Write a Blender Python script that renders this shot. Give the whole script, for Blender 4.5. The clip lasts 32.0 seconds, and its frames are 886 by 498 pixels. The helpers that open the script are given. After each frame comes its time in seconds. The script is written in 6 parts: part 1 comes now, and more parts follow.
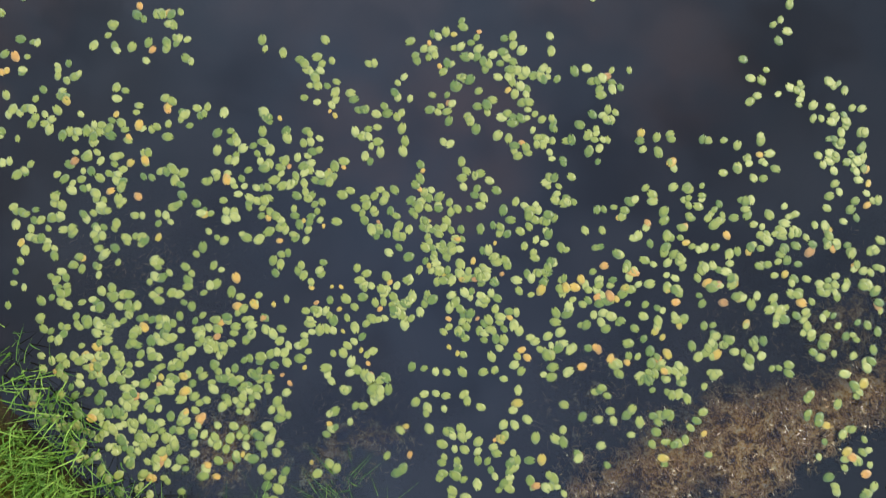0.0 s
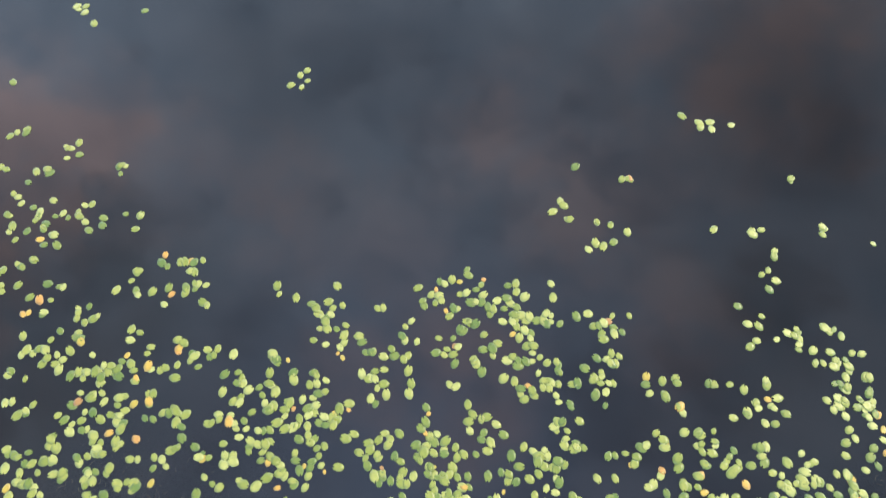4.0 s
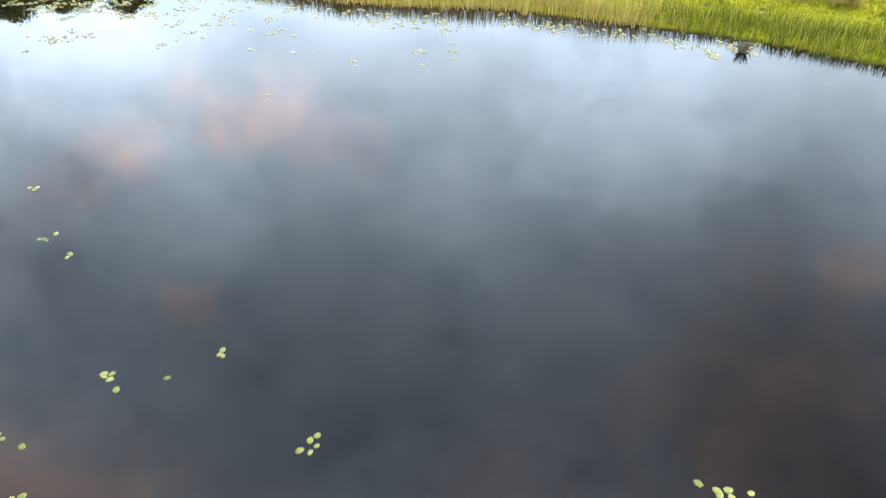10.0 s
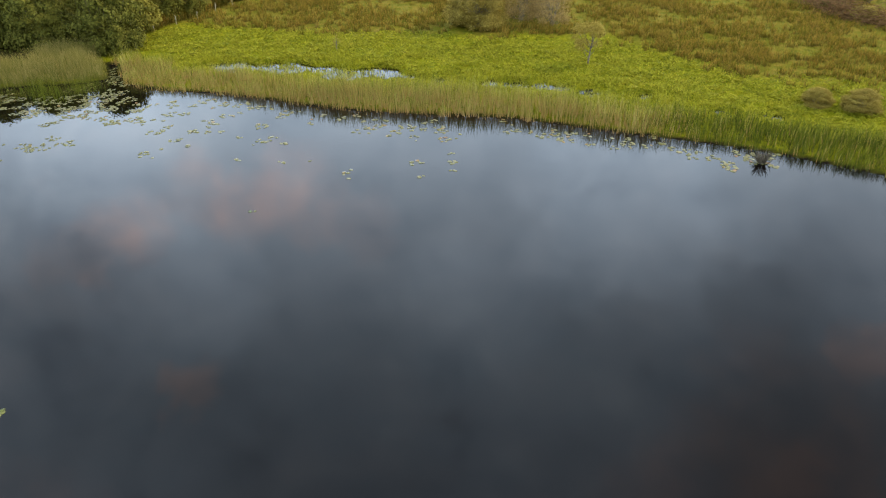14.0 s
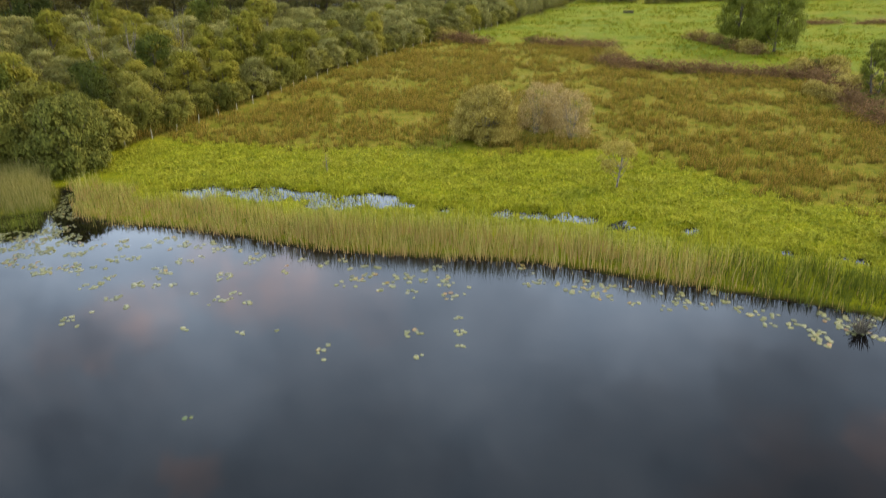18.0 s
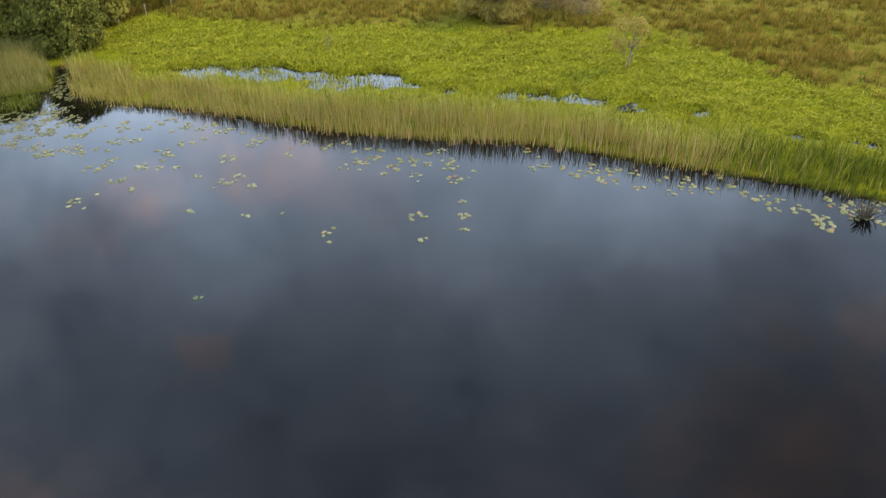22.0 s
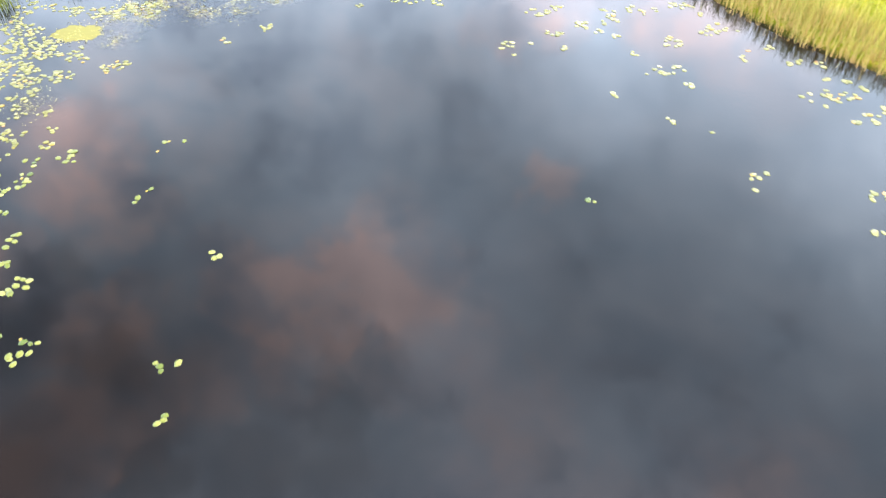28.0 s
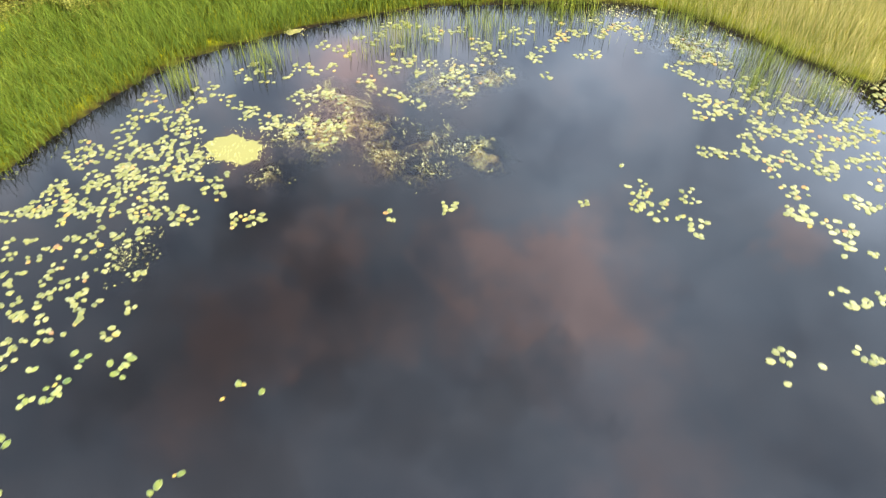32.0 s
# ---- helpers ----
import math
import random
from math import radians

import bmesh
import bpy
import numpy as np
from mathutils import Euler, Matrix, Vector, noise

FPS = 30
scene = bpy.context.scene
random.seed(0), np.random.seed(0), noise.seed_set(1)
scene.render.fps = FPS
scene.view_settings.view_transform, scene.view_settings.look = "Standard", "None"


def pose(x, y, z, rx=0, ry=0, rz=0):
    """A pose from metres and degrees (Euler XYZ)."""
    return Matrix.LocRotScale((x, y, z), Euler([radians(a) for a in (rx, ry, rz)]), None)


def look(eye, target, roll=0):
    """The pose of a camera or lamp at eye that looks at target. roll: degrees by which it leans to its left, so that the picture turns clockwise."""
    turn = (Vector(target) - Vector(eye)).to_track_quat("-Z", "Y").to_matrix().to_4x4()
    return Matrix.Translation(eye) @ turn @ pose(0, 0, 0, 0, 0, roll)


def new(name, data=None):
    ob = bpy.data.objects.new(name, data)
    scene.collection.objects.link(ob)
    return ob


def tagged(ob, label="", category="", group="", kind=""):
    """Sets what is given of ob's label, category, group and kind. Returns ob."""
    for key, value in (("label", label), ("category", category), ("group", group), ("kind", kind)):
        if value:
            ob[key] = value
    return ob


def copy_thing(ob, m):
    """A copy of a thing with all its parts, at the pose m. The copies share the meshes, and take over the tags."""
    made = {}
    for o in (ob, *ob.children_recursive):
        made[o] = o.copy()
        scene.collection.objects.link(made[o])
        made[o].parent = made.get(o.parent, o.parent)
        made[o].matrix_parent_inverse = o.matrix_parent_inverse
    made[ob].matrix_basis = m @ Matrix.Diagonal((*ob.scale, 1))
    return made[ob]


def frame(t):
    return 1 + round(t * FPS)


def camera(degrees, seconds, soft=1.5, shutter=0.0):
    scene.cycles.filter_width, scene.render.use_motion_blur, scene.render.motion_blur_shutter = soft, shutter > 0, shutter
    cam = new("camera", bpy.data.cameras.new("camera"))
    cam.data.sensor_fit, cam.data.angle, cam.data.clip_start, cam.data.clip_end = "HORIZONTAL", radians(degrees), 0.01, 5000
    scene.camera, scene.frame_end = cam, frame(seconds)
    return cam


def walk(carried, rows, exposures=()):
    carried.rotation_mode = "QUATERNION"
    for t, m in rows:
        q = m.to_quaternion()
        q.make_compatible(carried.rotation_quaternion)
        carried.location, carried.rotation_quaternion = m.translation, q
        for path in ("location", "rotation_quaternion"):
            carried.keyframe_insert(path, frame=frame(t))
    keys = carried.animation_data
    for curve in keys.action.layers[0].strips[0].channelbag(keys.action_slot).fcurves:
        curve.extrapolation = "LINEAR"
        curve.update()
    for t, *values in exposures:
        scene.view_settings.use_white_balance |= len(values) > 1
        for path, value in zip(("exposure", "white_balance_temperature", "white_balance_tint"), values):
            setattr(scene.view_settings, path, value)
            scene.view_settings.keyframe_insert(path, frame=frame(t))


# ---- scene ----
cam = camera(65.0, 32.0, soft=1.15, shutter=0.6)
PATH = [
    (0, (2.767, -8.779, 17.206), (2.698, -8.152, 7.226), 0.06),
    (0.5, (2.769, -8.868, 17.233), (2.642, -7.774, 7.294), -0.17),
    (1, (2.730, -8.840, 17.263), (2.556, -7.337, 7.378), -0.07),
    (1.5, (2.694, -8.849, 17.310), (2.475, -6.935, 7.498), 0.00),
    (2, (2.687, -8.869, 17.320), (2.412, -6.526, 7.602), -0.06),
    (2.5, (2.664, -8.807, 17.355), (2.352, -6.083, 7.739), 0.10),
    (3, (2.668, -8.808, 17.371), (2.302, -5.678, 7.881), -0.02),
    (3.5, (2.654, -8.848, 17.348), (2.240, -5.293, 8.011), 0.02),
    (5.5, (2.584, -8.807, 17.317), (1.979, -3.733, 8.722), -0.10),
    (6, (2.549, -8.838, 17.327), (1.900, -3.390, 8.966), -0.08),
    (6.5, (2.553, -8.857, 17.362), (1.856, -3.066, 9.240), -0.13),
    (7, (2.548, -8.870, 17.392), (1.803, -2.738, 9.528), -0.20),
    (7.5, (2.522, -8.896, 17.395), (1.743, -2.428, 9.809), -0.11),
    (8, (2.498, -8.922, 17.426), (1.685, -2.131, 10.131), -0.07),
    (8.5, (2.448, -8.968, 17.431), (1.612, -1.858, 10.449), 0.11),
    (9, (2.435, -8.986, 17.439), (1.564, -1.588, 10.766), 0.10),
    (9.5, (2.402, -8.977, 17.460), (1.499, -1.318, 11.095), 0.08),
    (10, (2.404, -8.962, 17.490), (1.458, -1.048, 11.451), 0.02),
    (10.5, (2.448, -8.962, 17.455), (1.464, -0.795, 11.768), 0.06),
    (11, (2.473, -9.025, 17.510), (1.471, -0.624, 12.179), 0.16),
    (11.5, (2.481, -9.066, 17.477), (1.462, -0.509, 12.404), 0.13),
    (12, (2.419, -8.788, 17.437), (1.403, -0.222, 12.378), 0.24),
    (12.5, (2.337, -8.082, 17.354), (1.310, 0.488, 12.303), 0.17),
    (13, (2.276, -7.096, 17.385), (1.246, 1.469, 12.328), 0.13),
    (13.5, (2.194, -5.766, 17.395), (1.150, 2.793, 12.330), 0.14),
    (14, (2.063, -4.372, 17.390), (1.012, 4.182, 12.318), 0.09),
    (14.5, (1.864, -2.506, 17.315), (0.797, 6.047, 12.244), -0.01),
    (16.5, (1.071, 4.790, 17.127), (-0.067, 13.339, 12.066), -0.38),
    (17, (0.932, 5.933, 17.104), (-0.205, 14.484, 12.044), -0.41),
    (17.5, (0.849, 6.321, 17.131), (-0.317, 15.104, 12.495), -0.36),
    (18, (0.872, 6.474, 17.165), (-0.354, 15.562, 13.178), -0.38),
    (18.5, (0.852, 6.466, 17.093), (-0.395, 15.747, 13.587), -0.35),
    (19, (0.852, 6.472, 17.071), (-0.398, 15.763, 13.590), -0.36),
    (19.5, (0.862, 6.445, 17.077), (-0.385, 15.673, 13.431), -0.36),
    (20, (0.846, 6.455, 17.077), (-0.383, 15.535, 13.073), -0.35),
    (20.5, (0.884, 6.465, 17.063), (-0.334, 15.381, 12.700), -0.39),
    (21, (0.957, 6.519, 17.173), (-0.253, 15.237, 12.426), -0.45),
    (21.5, (0.924, 6.561, 17.202), (-0.246, 15.074, 12.088), -0.42),
    (22, (0.914, 6.515, 17.149), (-0.288, 14.808, 11.693), -0.44),
    (22.5, (0.792, 6.494, 17.101), (-1.163, 14.412, 11.314), -0.50),
    (23, (0.781, 6.359, 17.235), (-2.578, 13.515, 11.110), -0.51),
    (23.5, (0.852, 6.441, 17.087), (-3.673, 12.641, 10.678), -0.77),
    (24, (0.718, 6.292, 16.988), (-4.221, 11.838, 10.292), -0.52),
    (24.5, (0.765, 6.269, 16.911), (-4.085, 11.548, 9.938), -0.61),
    (26.5, (-0.112, 7.023, 17.077), (-4.871, 12.236, 9.994), -0.37),
    (27, (-0.812, 7.738, 17.055), (-5.572, 12.959, 9.978), -0.35),
    (27.5, (-1.689, 8.623, 17.062), (-6.447, 13.852, 9.990), -0.26),
    (28, (-2.698, 9.680, 17.110), (-7.594, 14.778, 10.037), -0.17),
    (28.5, (-3.808, 10.826, 17.124), (-8.930, 15.718, 10.065), -0.04),
    (29, (-5.019, 12.103, 17.211), (-10.374, 16.723, 10.142), 0.04),
    (29.5, (-6.365, 13.365, 17.286), (-11.935, 17.735, 10.223), 0.31),
    (30, (-7.820, 14.829, 17.382), (-13.605, 18.872, 10.297), 0.34),
    (30.5, (-9.371, 16.187, 17.536), (-15.394, 19.822, 10.429), 0.54),
    (31, (-10.943, 17.500, 17.573), (-17.200, 20.700, 10.459), 0.61),
    (31.5, (-12.606, 18.741, 17.664), (-19.035, 21.496, 10.518), 0.64),
    (32, (-14.191, 19.909, 17.695), (-20.662, 22.516, 10.530), 0.71),
]
walk(cam, [(t, look(eye, target, roll)) for t, eye, target, roll in PATH],
     exposures=[(0, 0.66, 5950, 14), (3.5, 0.95, 6100, 13), (6, 1.45, 6450, 10), (7, 1.7, 6500, 10), (8, 1.65, 6550, 9), (9, 1.22, 6550, 9), (10, 0.92, 6650, 9), (11.2, 0.35, 6700, 10), (12.5, -0.2, 6750, 10), (14.5, -0.2, 6700, 10), (17, -0.08, 6600, 11), (21.5, -0.1, 6200, 13), (22.5, -0.08, 6400, 11), (23.1, 0.02, 6450, 10), (24, 0.6, 6500, 10), (27, 1.5, 6600, 12), (30, 1.55, 6600, 14), (32, 1.58, 6600, 14)])

# ---------------------------------------------------------------- light
SUN_ELEV, SUN_TURN = 36.0, 58.0      # height of the veiled sun, and its compass turn


def ramp(nt, stops, fac=None, mode="LINEAR"):
    r = nt.nodes.new("ShaderNodeValToRGB")
    r.color_ramp.interpolation = mode
    els = r.color_ramp.elements
    while len(els) < len(stops):
        els.new(0.5)
    for e, (p, c) in zip(els, stops):
        e.position = p
        e.color = (*c, 1) if len(c) == 3 else c
    if fac is not None:
        nt.links.new(fac, r.inputs["Fac"])
    return r.outputs["Color"]


def mixc(nt, fac, a, b, blend="MIX"):
    m = nt.nodes.new("ShaderNodeMix")
    m.data_type, m.blend_type = "RGBA", blend
    for sock, v in ((m.inputs[0], fac), (m.inputs[6], a), (m.inputs[7], b)):
        if isinstance(v, (int, float)):
            sock.default_value = v
        elif isinstance(v, tuple):
            sock.default_value = (*v, 1) if len(v) == 3 else v
        else:
            nt.links.new(v, sock)
    return m.outputs[2]


def noise_tex(nt, vec, scale, detail=4, rough=0.55, warp=0.0):
    n = nt.nodes.new("ShaderNodeTexNoise")
    n.inputs["Scale"].default_value, n.inputs["Detail"].default_value = scale, detail
    n.inputs["Roughness"].default_value, n.inputs["Distortion"].default_value = rough, warp
    if vec is not None:
        nt.links.new(vec, n.inputs["Vector"])
    return n.outputs["Fac"]


def math_node(nt, op, a, b=0.0, c=0.0, clamp=False):
    m = nt.nodes.new("ShaderNodeMath")
    m.operation, m.use_clamp = op, clamp
    for i, v in enumerate((a, b, c)):
        if isinstance(v, (int, float)):
            m.inputs[i].default_value = v
        else:
            nt.links.new(v, m.inputs[i])
    return m.outputs[0]


world = bpy.data.worlds.new("sky")
scene.world = world
world.use_nodes = True
wt = world.node_tree
wt.nodes.clear()
sky = wt.nodes.new("ShaderNodeTexSky")
sky.sky_type, sky.sun_disc = "NISHITA", False
sky.sun_elevation, sky.sun_rotation = radians(SUN_ELEV), radians(SUN_TURN)
sky.dust_density, sky.ozone_density = 2.0, 2.0
tc = wt.nodes.new("ShaderNodeTexCoord")
sep = wt.nodes.new("ShaderNodeSeparateXYZ")
wt.links.new(tc.outputs["Generated"], sep.inputs[0])
# Cloud masses of the evening sky: compass turn, height and half width in degrees, and density.
ROSY_A = [(-39.2, 26.4, 2.1, 0.26), (-36.5, 25.8, 2.2, 0.35), (-33.8, 25.5, 2.2, 0.35), (-29, 24.1, 2.3, 0.35), (-25, 25.1, 2.8, 0.44), (-21.1, 24.6, 2.8, 0.4), (-17.8, 26.7, 2.4, 0.26), (-13.8, 28.3, 2.5, 0.18), (-33, 38.4, 1.9, 0.7), (31, 33, 2.2, 0.7), (24.8, 39.1, 4.8, 0.35), (23.2, 45.1, 4.9, 0.35), (33, 39.8, 3.7, 0.5), (32.4, 45.6, 4.5, 0.6), (30.6, 51.9, 4.6, 0.5), (39.3, 47.1, 2.8, 0.6), (19, 49.3, 4.7, 0.4), (5, 55.4, 5, 0.4), (-46.9, 52, 5.6, 0.45), (-16.1, 65.2, 4.8, 0.3), (19.5, 61.7, 5.7, 0.7)]
ROSY_B = [(-3.6, 57.8, 4, 0.4), (-38.3, 62.9, 4, 0.35), (-3.3, 77.1, 6, 0.8), (-37.5, 75.1, 4.1, 0.5), (42.4, 64.9, 4.2, 0.6), (-77.4, 33.3, 4, 0.9), (-74.1, 38, 3, 0.6), (-87.5, 37.6, 2.6, 0.9), (-83.9, 44, 2.8, 1.05), (-79.4, 44.5, 2.4, 0.9), (-66.6, 45.5, 3.1, 0.9), (-57, 47.5, 4.3, 1.3), (-49.5, 45.9, 4.8, 0.75), (-62.5, 50.2, 4.1, 0.9), (-83.6, 50.3, 3.8, 0.9), (-76.2, 51.9, 3, 0.6), (-90.3, 51.1, 2.6, 0.75), (-32.3, 58.4, 3.9, 0.35), (-94.1, 50.4, 4, 1.05), (-104.1, 54.6, 2.8, 0.75)]
HEAVY_A = [(-87.3, 41.4, 1.8, 0.8), (-90.9, 42.7, 1.9, 0.7), (-83.4, 47, 2.1, 0.8), (-82.4, 39.4, 1.6, 0.6), (-55.8, 54, 2.7, 0.6), (-61, 56.3, 2.2, 0.5), (-85.3, 55.4, 2.4, 0.6), (-100.2, 50.5, 4.3, 1), (-74.2, 59.3, 2.9, 0.5), (-108.8, 50, 2.4, 0.6), (-100.3, 59.9, 3.7, 0.7), (-63.3, 61.9, 2.6, 0.4), (-86.2, 48.8, 7.4, 0.5), (39.7, 47.6, 2.2, 0.6), (47.7, 58.3, 3.3, 0.8), (52.1, 63.2, 4.8, 0.6), (41.6, 73.7, 3.9, 0.4), (-57.6, 56.6, 6.1, 0.3), (30.4, 40.1, 7, 0.5), (22.7, 32.1, 3.6, 0.4)]
HEAVY_B = [(-38.9, 30.8, 4.3, 0.3)]
THIN = [(9.7, 25.8, 7.5, 0.3), (18.2, 22.6, 4.6, 0.25), (-35.7, 20, 4.7, 0.25), (8.4, 27.1, 6.6, 0.2), (-32.7, 31.6, 5.4, 0.35), (-3.3, 35.9, 5.5, 0.25)]
WIDE = [(-102, 55, 34, -0.6), (-40, 34, 13, -0.35), (34, 42, 14, -0.35), (8, 50, 15, 0.15), (-50, 46, 15, 0.4)]
mp = wt.nodes.new("ShaderNodeMapping")
mp.inputs["Scale"].default_value = (1.0, 1.0, 1.25)
mp.inputs["Location"].default_value = (0.35, 0.1, 0.2)
wt.links.new(tc.outputs["Generated"], mp.inputs["Vector"])


def vec_node(op, a, b):
    n = wt.nodes.new("ShaderNodeVectorMath")
    n.operation = op
    for i, v in enumerate((a, b)):
        if v is None:
            continue
        if isinstance(v, tuple):
            n.inputs[i].default_value = v
        else:
            wt.links.new(v, n.inputs[i])
    return n.outputs["Value" if op == "DOT_PRODUCT" else "Vector"]


# ragged cloud outlines: the direction is pushed about by two sizes of noise
ragged = tc.outputs["Generated"]
for size, push in ((6.0, 0.10), (18.0, 0.08), (45.0, 0.03)):
    n = wt.nodes.new("ShaderNodeTexNoise")
    n.inputs["Scale"].default_value, n.inputs["Detail"].default_value = size, 3
    wt.links.new(tc.outputs["Generated"], n.inputs["Vector"])
    shift = vec_node("MULTIPLY", vec_node("SUBTRACT", n.outputs["Color"], (0.5, 0.5, 0.5)), (push, push, push))
    ragged = vec_node("ADD", ragged, shift)
ragged = vec_node("NORMALIZE", ragged, None)


def cloud_field(rows, where, inner=0.1, outer=1.5):
    """Sum of the soft round masses of a list."""
    total = 0.0
    for turn, high, wide, dense in rows:
        t, h = radians(turn), radians(high)
        near = vec_node("DOT_PRODUCT", where, (math.sin(t) * math.cos(h), math.cos(t) * math.cos(h), math.sin(h)))
        m = wt.nodes.new("ShaderNodeMapRange")
        m.interpolation_type = "SMOOTHSTEP"
        for key, v in (("From Min", math.cos(radians(wide * outer))), ("From Max", math.cos(radians(wide * inner))), ("To Min", 0.0), ("To Max", dense)):
            m.inputs[key].default_value = v
        wt.links.new(near, m.inputs["Value"])
        total = math_node(wt, "ADD", m.outputs["Result"], total)
    return total


cover = noise_tex(wt, mp.outputs[0], 2.6, 5, 0.5, 0.5)
puff = noise_tex(wt, mp.outputs[0], 8.5, 5, 0.55, 0.4)
dens = math_node(wt, "ADD", math_node(wt, "MULTIPLY", cover, 0.45), math_node(wt, "MULTIPLY", puff, 0.55))
cloud = ramp(wt, [(0.36, (12.2, 15.0, 17.8)), (0.46, (14.4, 17.6, 20.6)), (0.56, (16.6, 19.8, 22.8)), (0.66, (19.5, 22.8, 25.6))], dens)
veil = ramp(wt, [(0.30, (0.8, 0.8, 0.8)), (0.48, (0.97, 0.97, 0.97))], dens)
colour = mixc(wt, veil, sky.outputs[0], cloud)
# sunlit undersides are rosy; heavy clouds are darker, thin ones let more light through
lump = noise_tex(wt, mp.outputs[0], 9.0, 3, 0.55)
rosy = math_node(wt, "MULTIPLY", cloud_field(ROSY_A + ROSY_B, ragged), math_node(wt, "MULTIPLY_ADD", puff, 2.4, -0.25, clamp=True))
rosy = math_node(wt, "MULTIPLY", math_node(wt, "MINIMUM", rosy, 1.0), math_node(wt, "MULTIPLY_ADD", lump, 3.4, -0.85, clamp=True))
colour = mixc(wt, rosy, colour, mixc(wt, 1.0, colour, (1.72, 1.14, 0.95), "MULTIPLY"))
# the deck breaks up into small lumps in the west
west_up = math_node(wt, "MULTIPLY_ADD", sep.outputs[0], -2.6, -1.1, clamp=True)
lumps = ramp(wt, [(0.36, (0.74, 0.76, 0.80)), (0.5, (1.0, 1.0, 1.0)), (0.64, (1.22, 1.10, 1.05))], lump)
colour = mixc(wt, west_up, colour, mixc(wt, 1.0, colour, lumps, "MULTIPLY"))
mass = math_node(wt, "SUBTRACT", cloud_field(THIN, ragged), math_node(wt, "MULTIPLY", cloud_field(HEAVY_A + HEAVY_B, ragged), 0.6))
mass = math_node(wt, "ADD", mass, cloud_field(WIDE, tc.outputs["Generated"], 0.0, 1.0)) if WIDE else mass
light = math_node(wt, "POWER", 2.0, math_node(wt, "MINIMUM", math_node(wt, "MAXIMUM", mass, -1.6), 1.6))
shade = wt.nodes.new("ShaderNodeCombineXYZ")
for i in range(3):
    wt.links.new(light, shade.inputs[i])
colour = mixc(wt, 1.0, colour, shade.outputs[0], "MULTIPLY")
# the cloud deck brightens towards the horizon
low = ramp(wt, [(0.0, (2.2, 2.25, 2.3)), (0.27, (1.68, 1.74, 1.84)), (0.42, (1.50, 1.54, 1.64)), (0.53, (1.20, 1.25, 1.34)), (0.63, (0.86, 0.92, 0.99)), (0.76, (0.60, 0.64, 0.70)), (0.88, (0.86, 0.91, 0.99)), (1.0, (0.66, 0.73, 0.90))], math_node(wt, "ABSOLUTE", sep.outputs[2]))
colour = mixc(wt, 1.0, colour, low, "MULTIPLY")
# the deck is heavier over the east and far west
west = ramp(wt, [(0.12, (0.80, 0.80, 0.80)), (0.25, (1.14, 1.14, 1.14)), (0.47, (1.18, 1.18, 1.18)), (0.53, (1.08, 1.08, 1.08)), (0.68, (0.74, 0.74, 0.74)), (1.0, (0.70, 0.70, 0.70))], math_node(wt, "MULTIPLY_ADD", sep.outputs[0], 0.5, 0.5))
colour = mixc(wt, 1.0, colour, west, "MULTIPLY")
bg = wt.nodes.new("ShaderNodeBackground")
bg.inputs["Strength"].default_value = 0.11
wt.links.new(colour, bg.inputs["Color"])
wout = wt.nodes.new("ShaderNodeOutputWorld")
wt.links.new(bg.outputs[0], wout.inputs["Surface"])

sun = new("sun", bpy.data.lights.new("sun", "SUN"))
sun.data.energy, sun.data.angle, sun.data.color = 5.0, radians(7), (1.0, 0.86, 0.62)
a, e = radians(SUN_TURN), radians(SUN_ELEV)
sun.matrix_world = look((0, 0, 60), Vector((0, 0, 60)) - Vector((math.sin(a) * math.cos(e), math.cos(a) * math.cos(e), math.sin(e))))

# ---------------------------------------------------------------- plan
# The plan is drawn in units of 1.25 m: x across the lake, y towards the meadow.
K = 1.25
SHORE = [(-32.3, 9.3), (-34.0, 11.0), (-35.3, 12.4), (-36.7, 14.2), (-37.4, 16.0), (-37.9, 19.0), (-38.2, 22.5),
         (-38.0, 26.0), (-37.0, 29.4), (-35.4, 33.6), (-33.8, 35.7), (-31.5, 36.9), (-29.2, 37.8), (-27.5, 38.5), (-26.4, 39.0), (-26.7, 40.2), (-27.8, 42.0), (-28.6, 43.2), (-27.7, 43.0), (-26.2, 41.2), (-25.3, 39.6), (-24.4, 38.6),
         (-22.0, 37.9), (-17.5, 37.6), (-14.0, 36.8), (-11.0, 36.0), (-8.0, 35.5), (-4.6, 35.4), (-1.6, 35.5),
         (1.1, 35.4), (3.6, 34.8), (6.0, 34.1), (8.4, 33.6), (10.5, 33.1), (12.6, 32.6), (15.2, 31.6), (20.0, 29.2)]
SHORE += [(28, 24), (40, 14), (52, -2), (56, -16), (44, -24), (26, -19), (12, -15.5), (4, -14), (-1, -13),
          (-4.0, -11.9), (-5.2, -10.9), (-6.6, -9.9), (-9.0, -8.6), (-14, -6.2), (-20, -2.4), (-27, 3.2)]
SHORE = np.array(SHORE) * K
rng = np.random.default_rng(7)


def shore_gap(px, py):
    """Distance to the shoreline: positive on land, negative over the lake."""
    px, py = np.asarray(px, float), np.asarray(py, float)
    best, inside = np.full(px.shape, 1e9), np.zeros(px.shape, bool)
    for (x0, y0), (x1, y1) in zip(SHORE, np.roll(SHORE, -1, 0)):
        dx, dy = x1 - x0, y1 - y0
        u = np.clip(((px - x0) * dx + (py - y0) * dy) / (dx * dx + dy * dy), 0, 1)
        best = np.minimum(best, np.hypot(px - x0 - u * dx, py - y0 - u * dy))
        cross = ((y0 > py) != (y1 > py)) & (px < dx * (py - y0) / (dy if abs(dy) > 1e-9 else 1e-9) + x0)
        inside ^= cross
    return np.where(inside, -best, best)


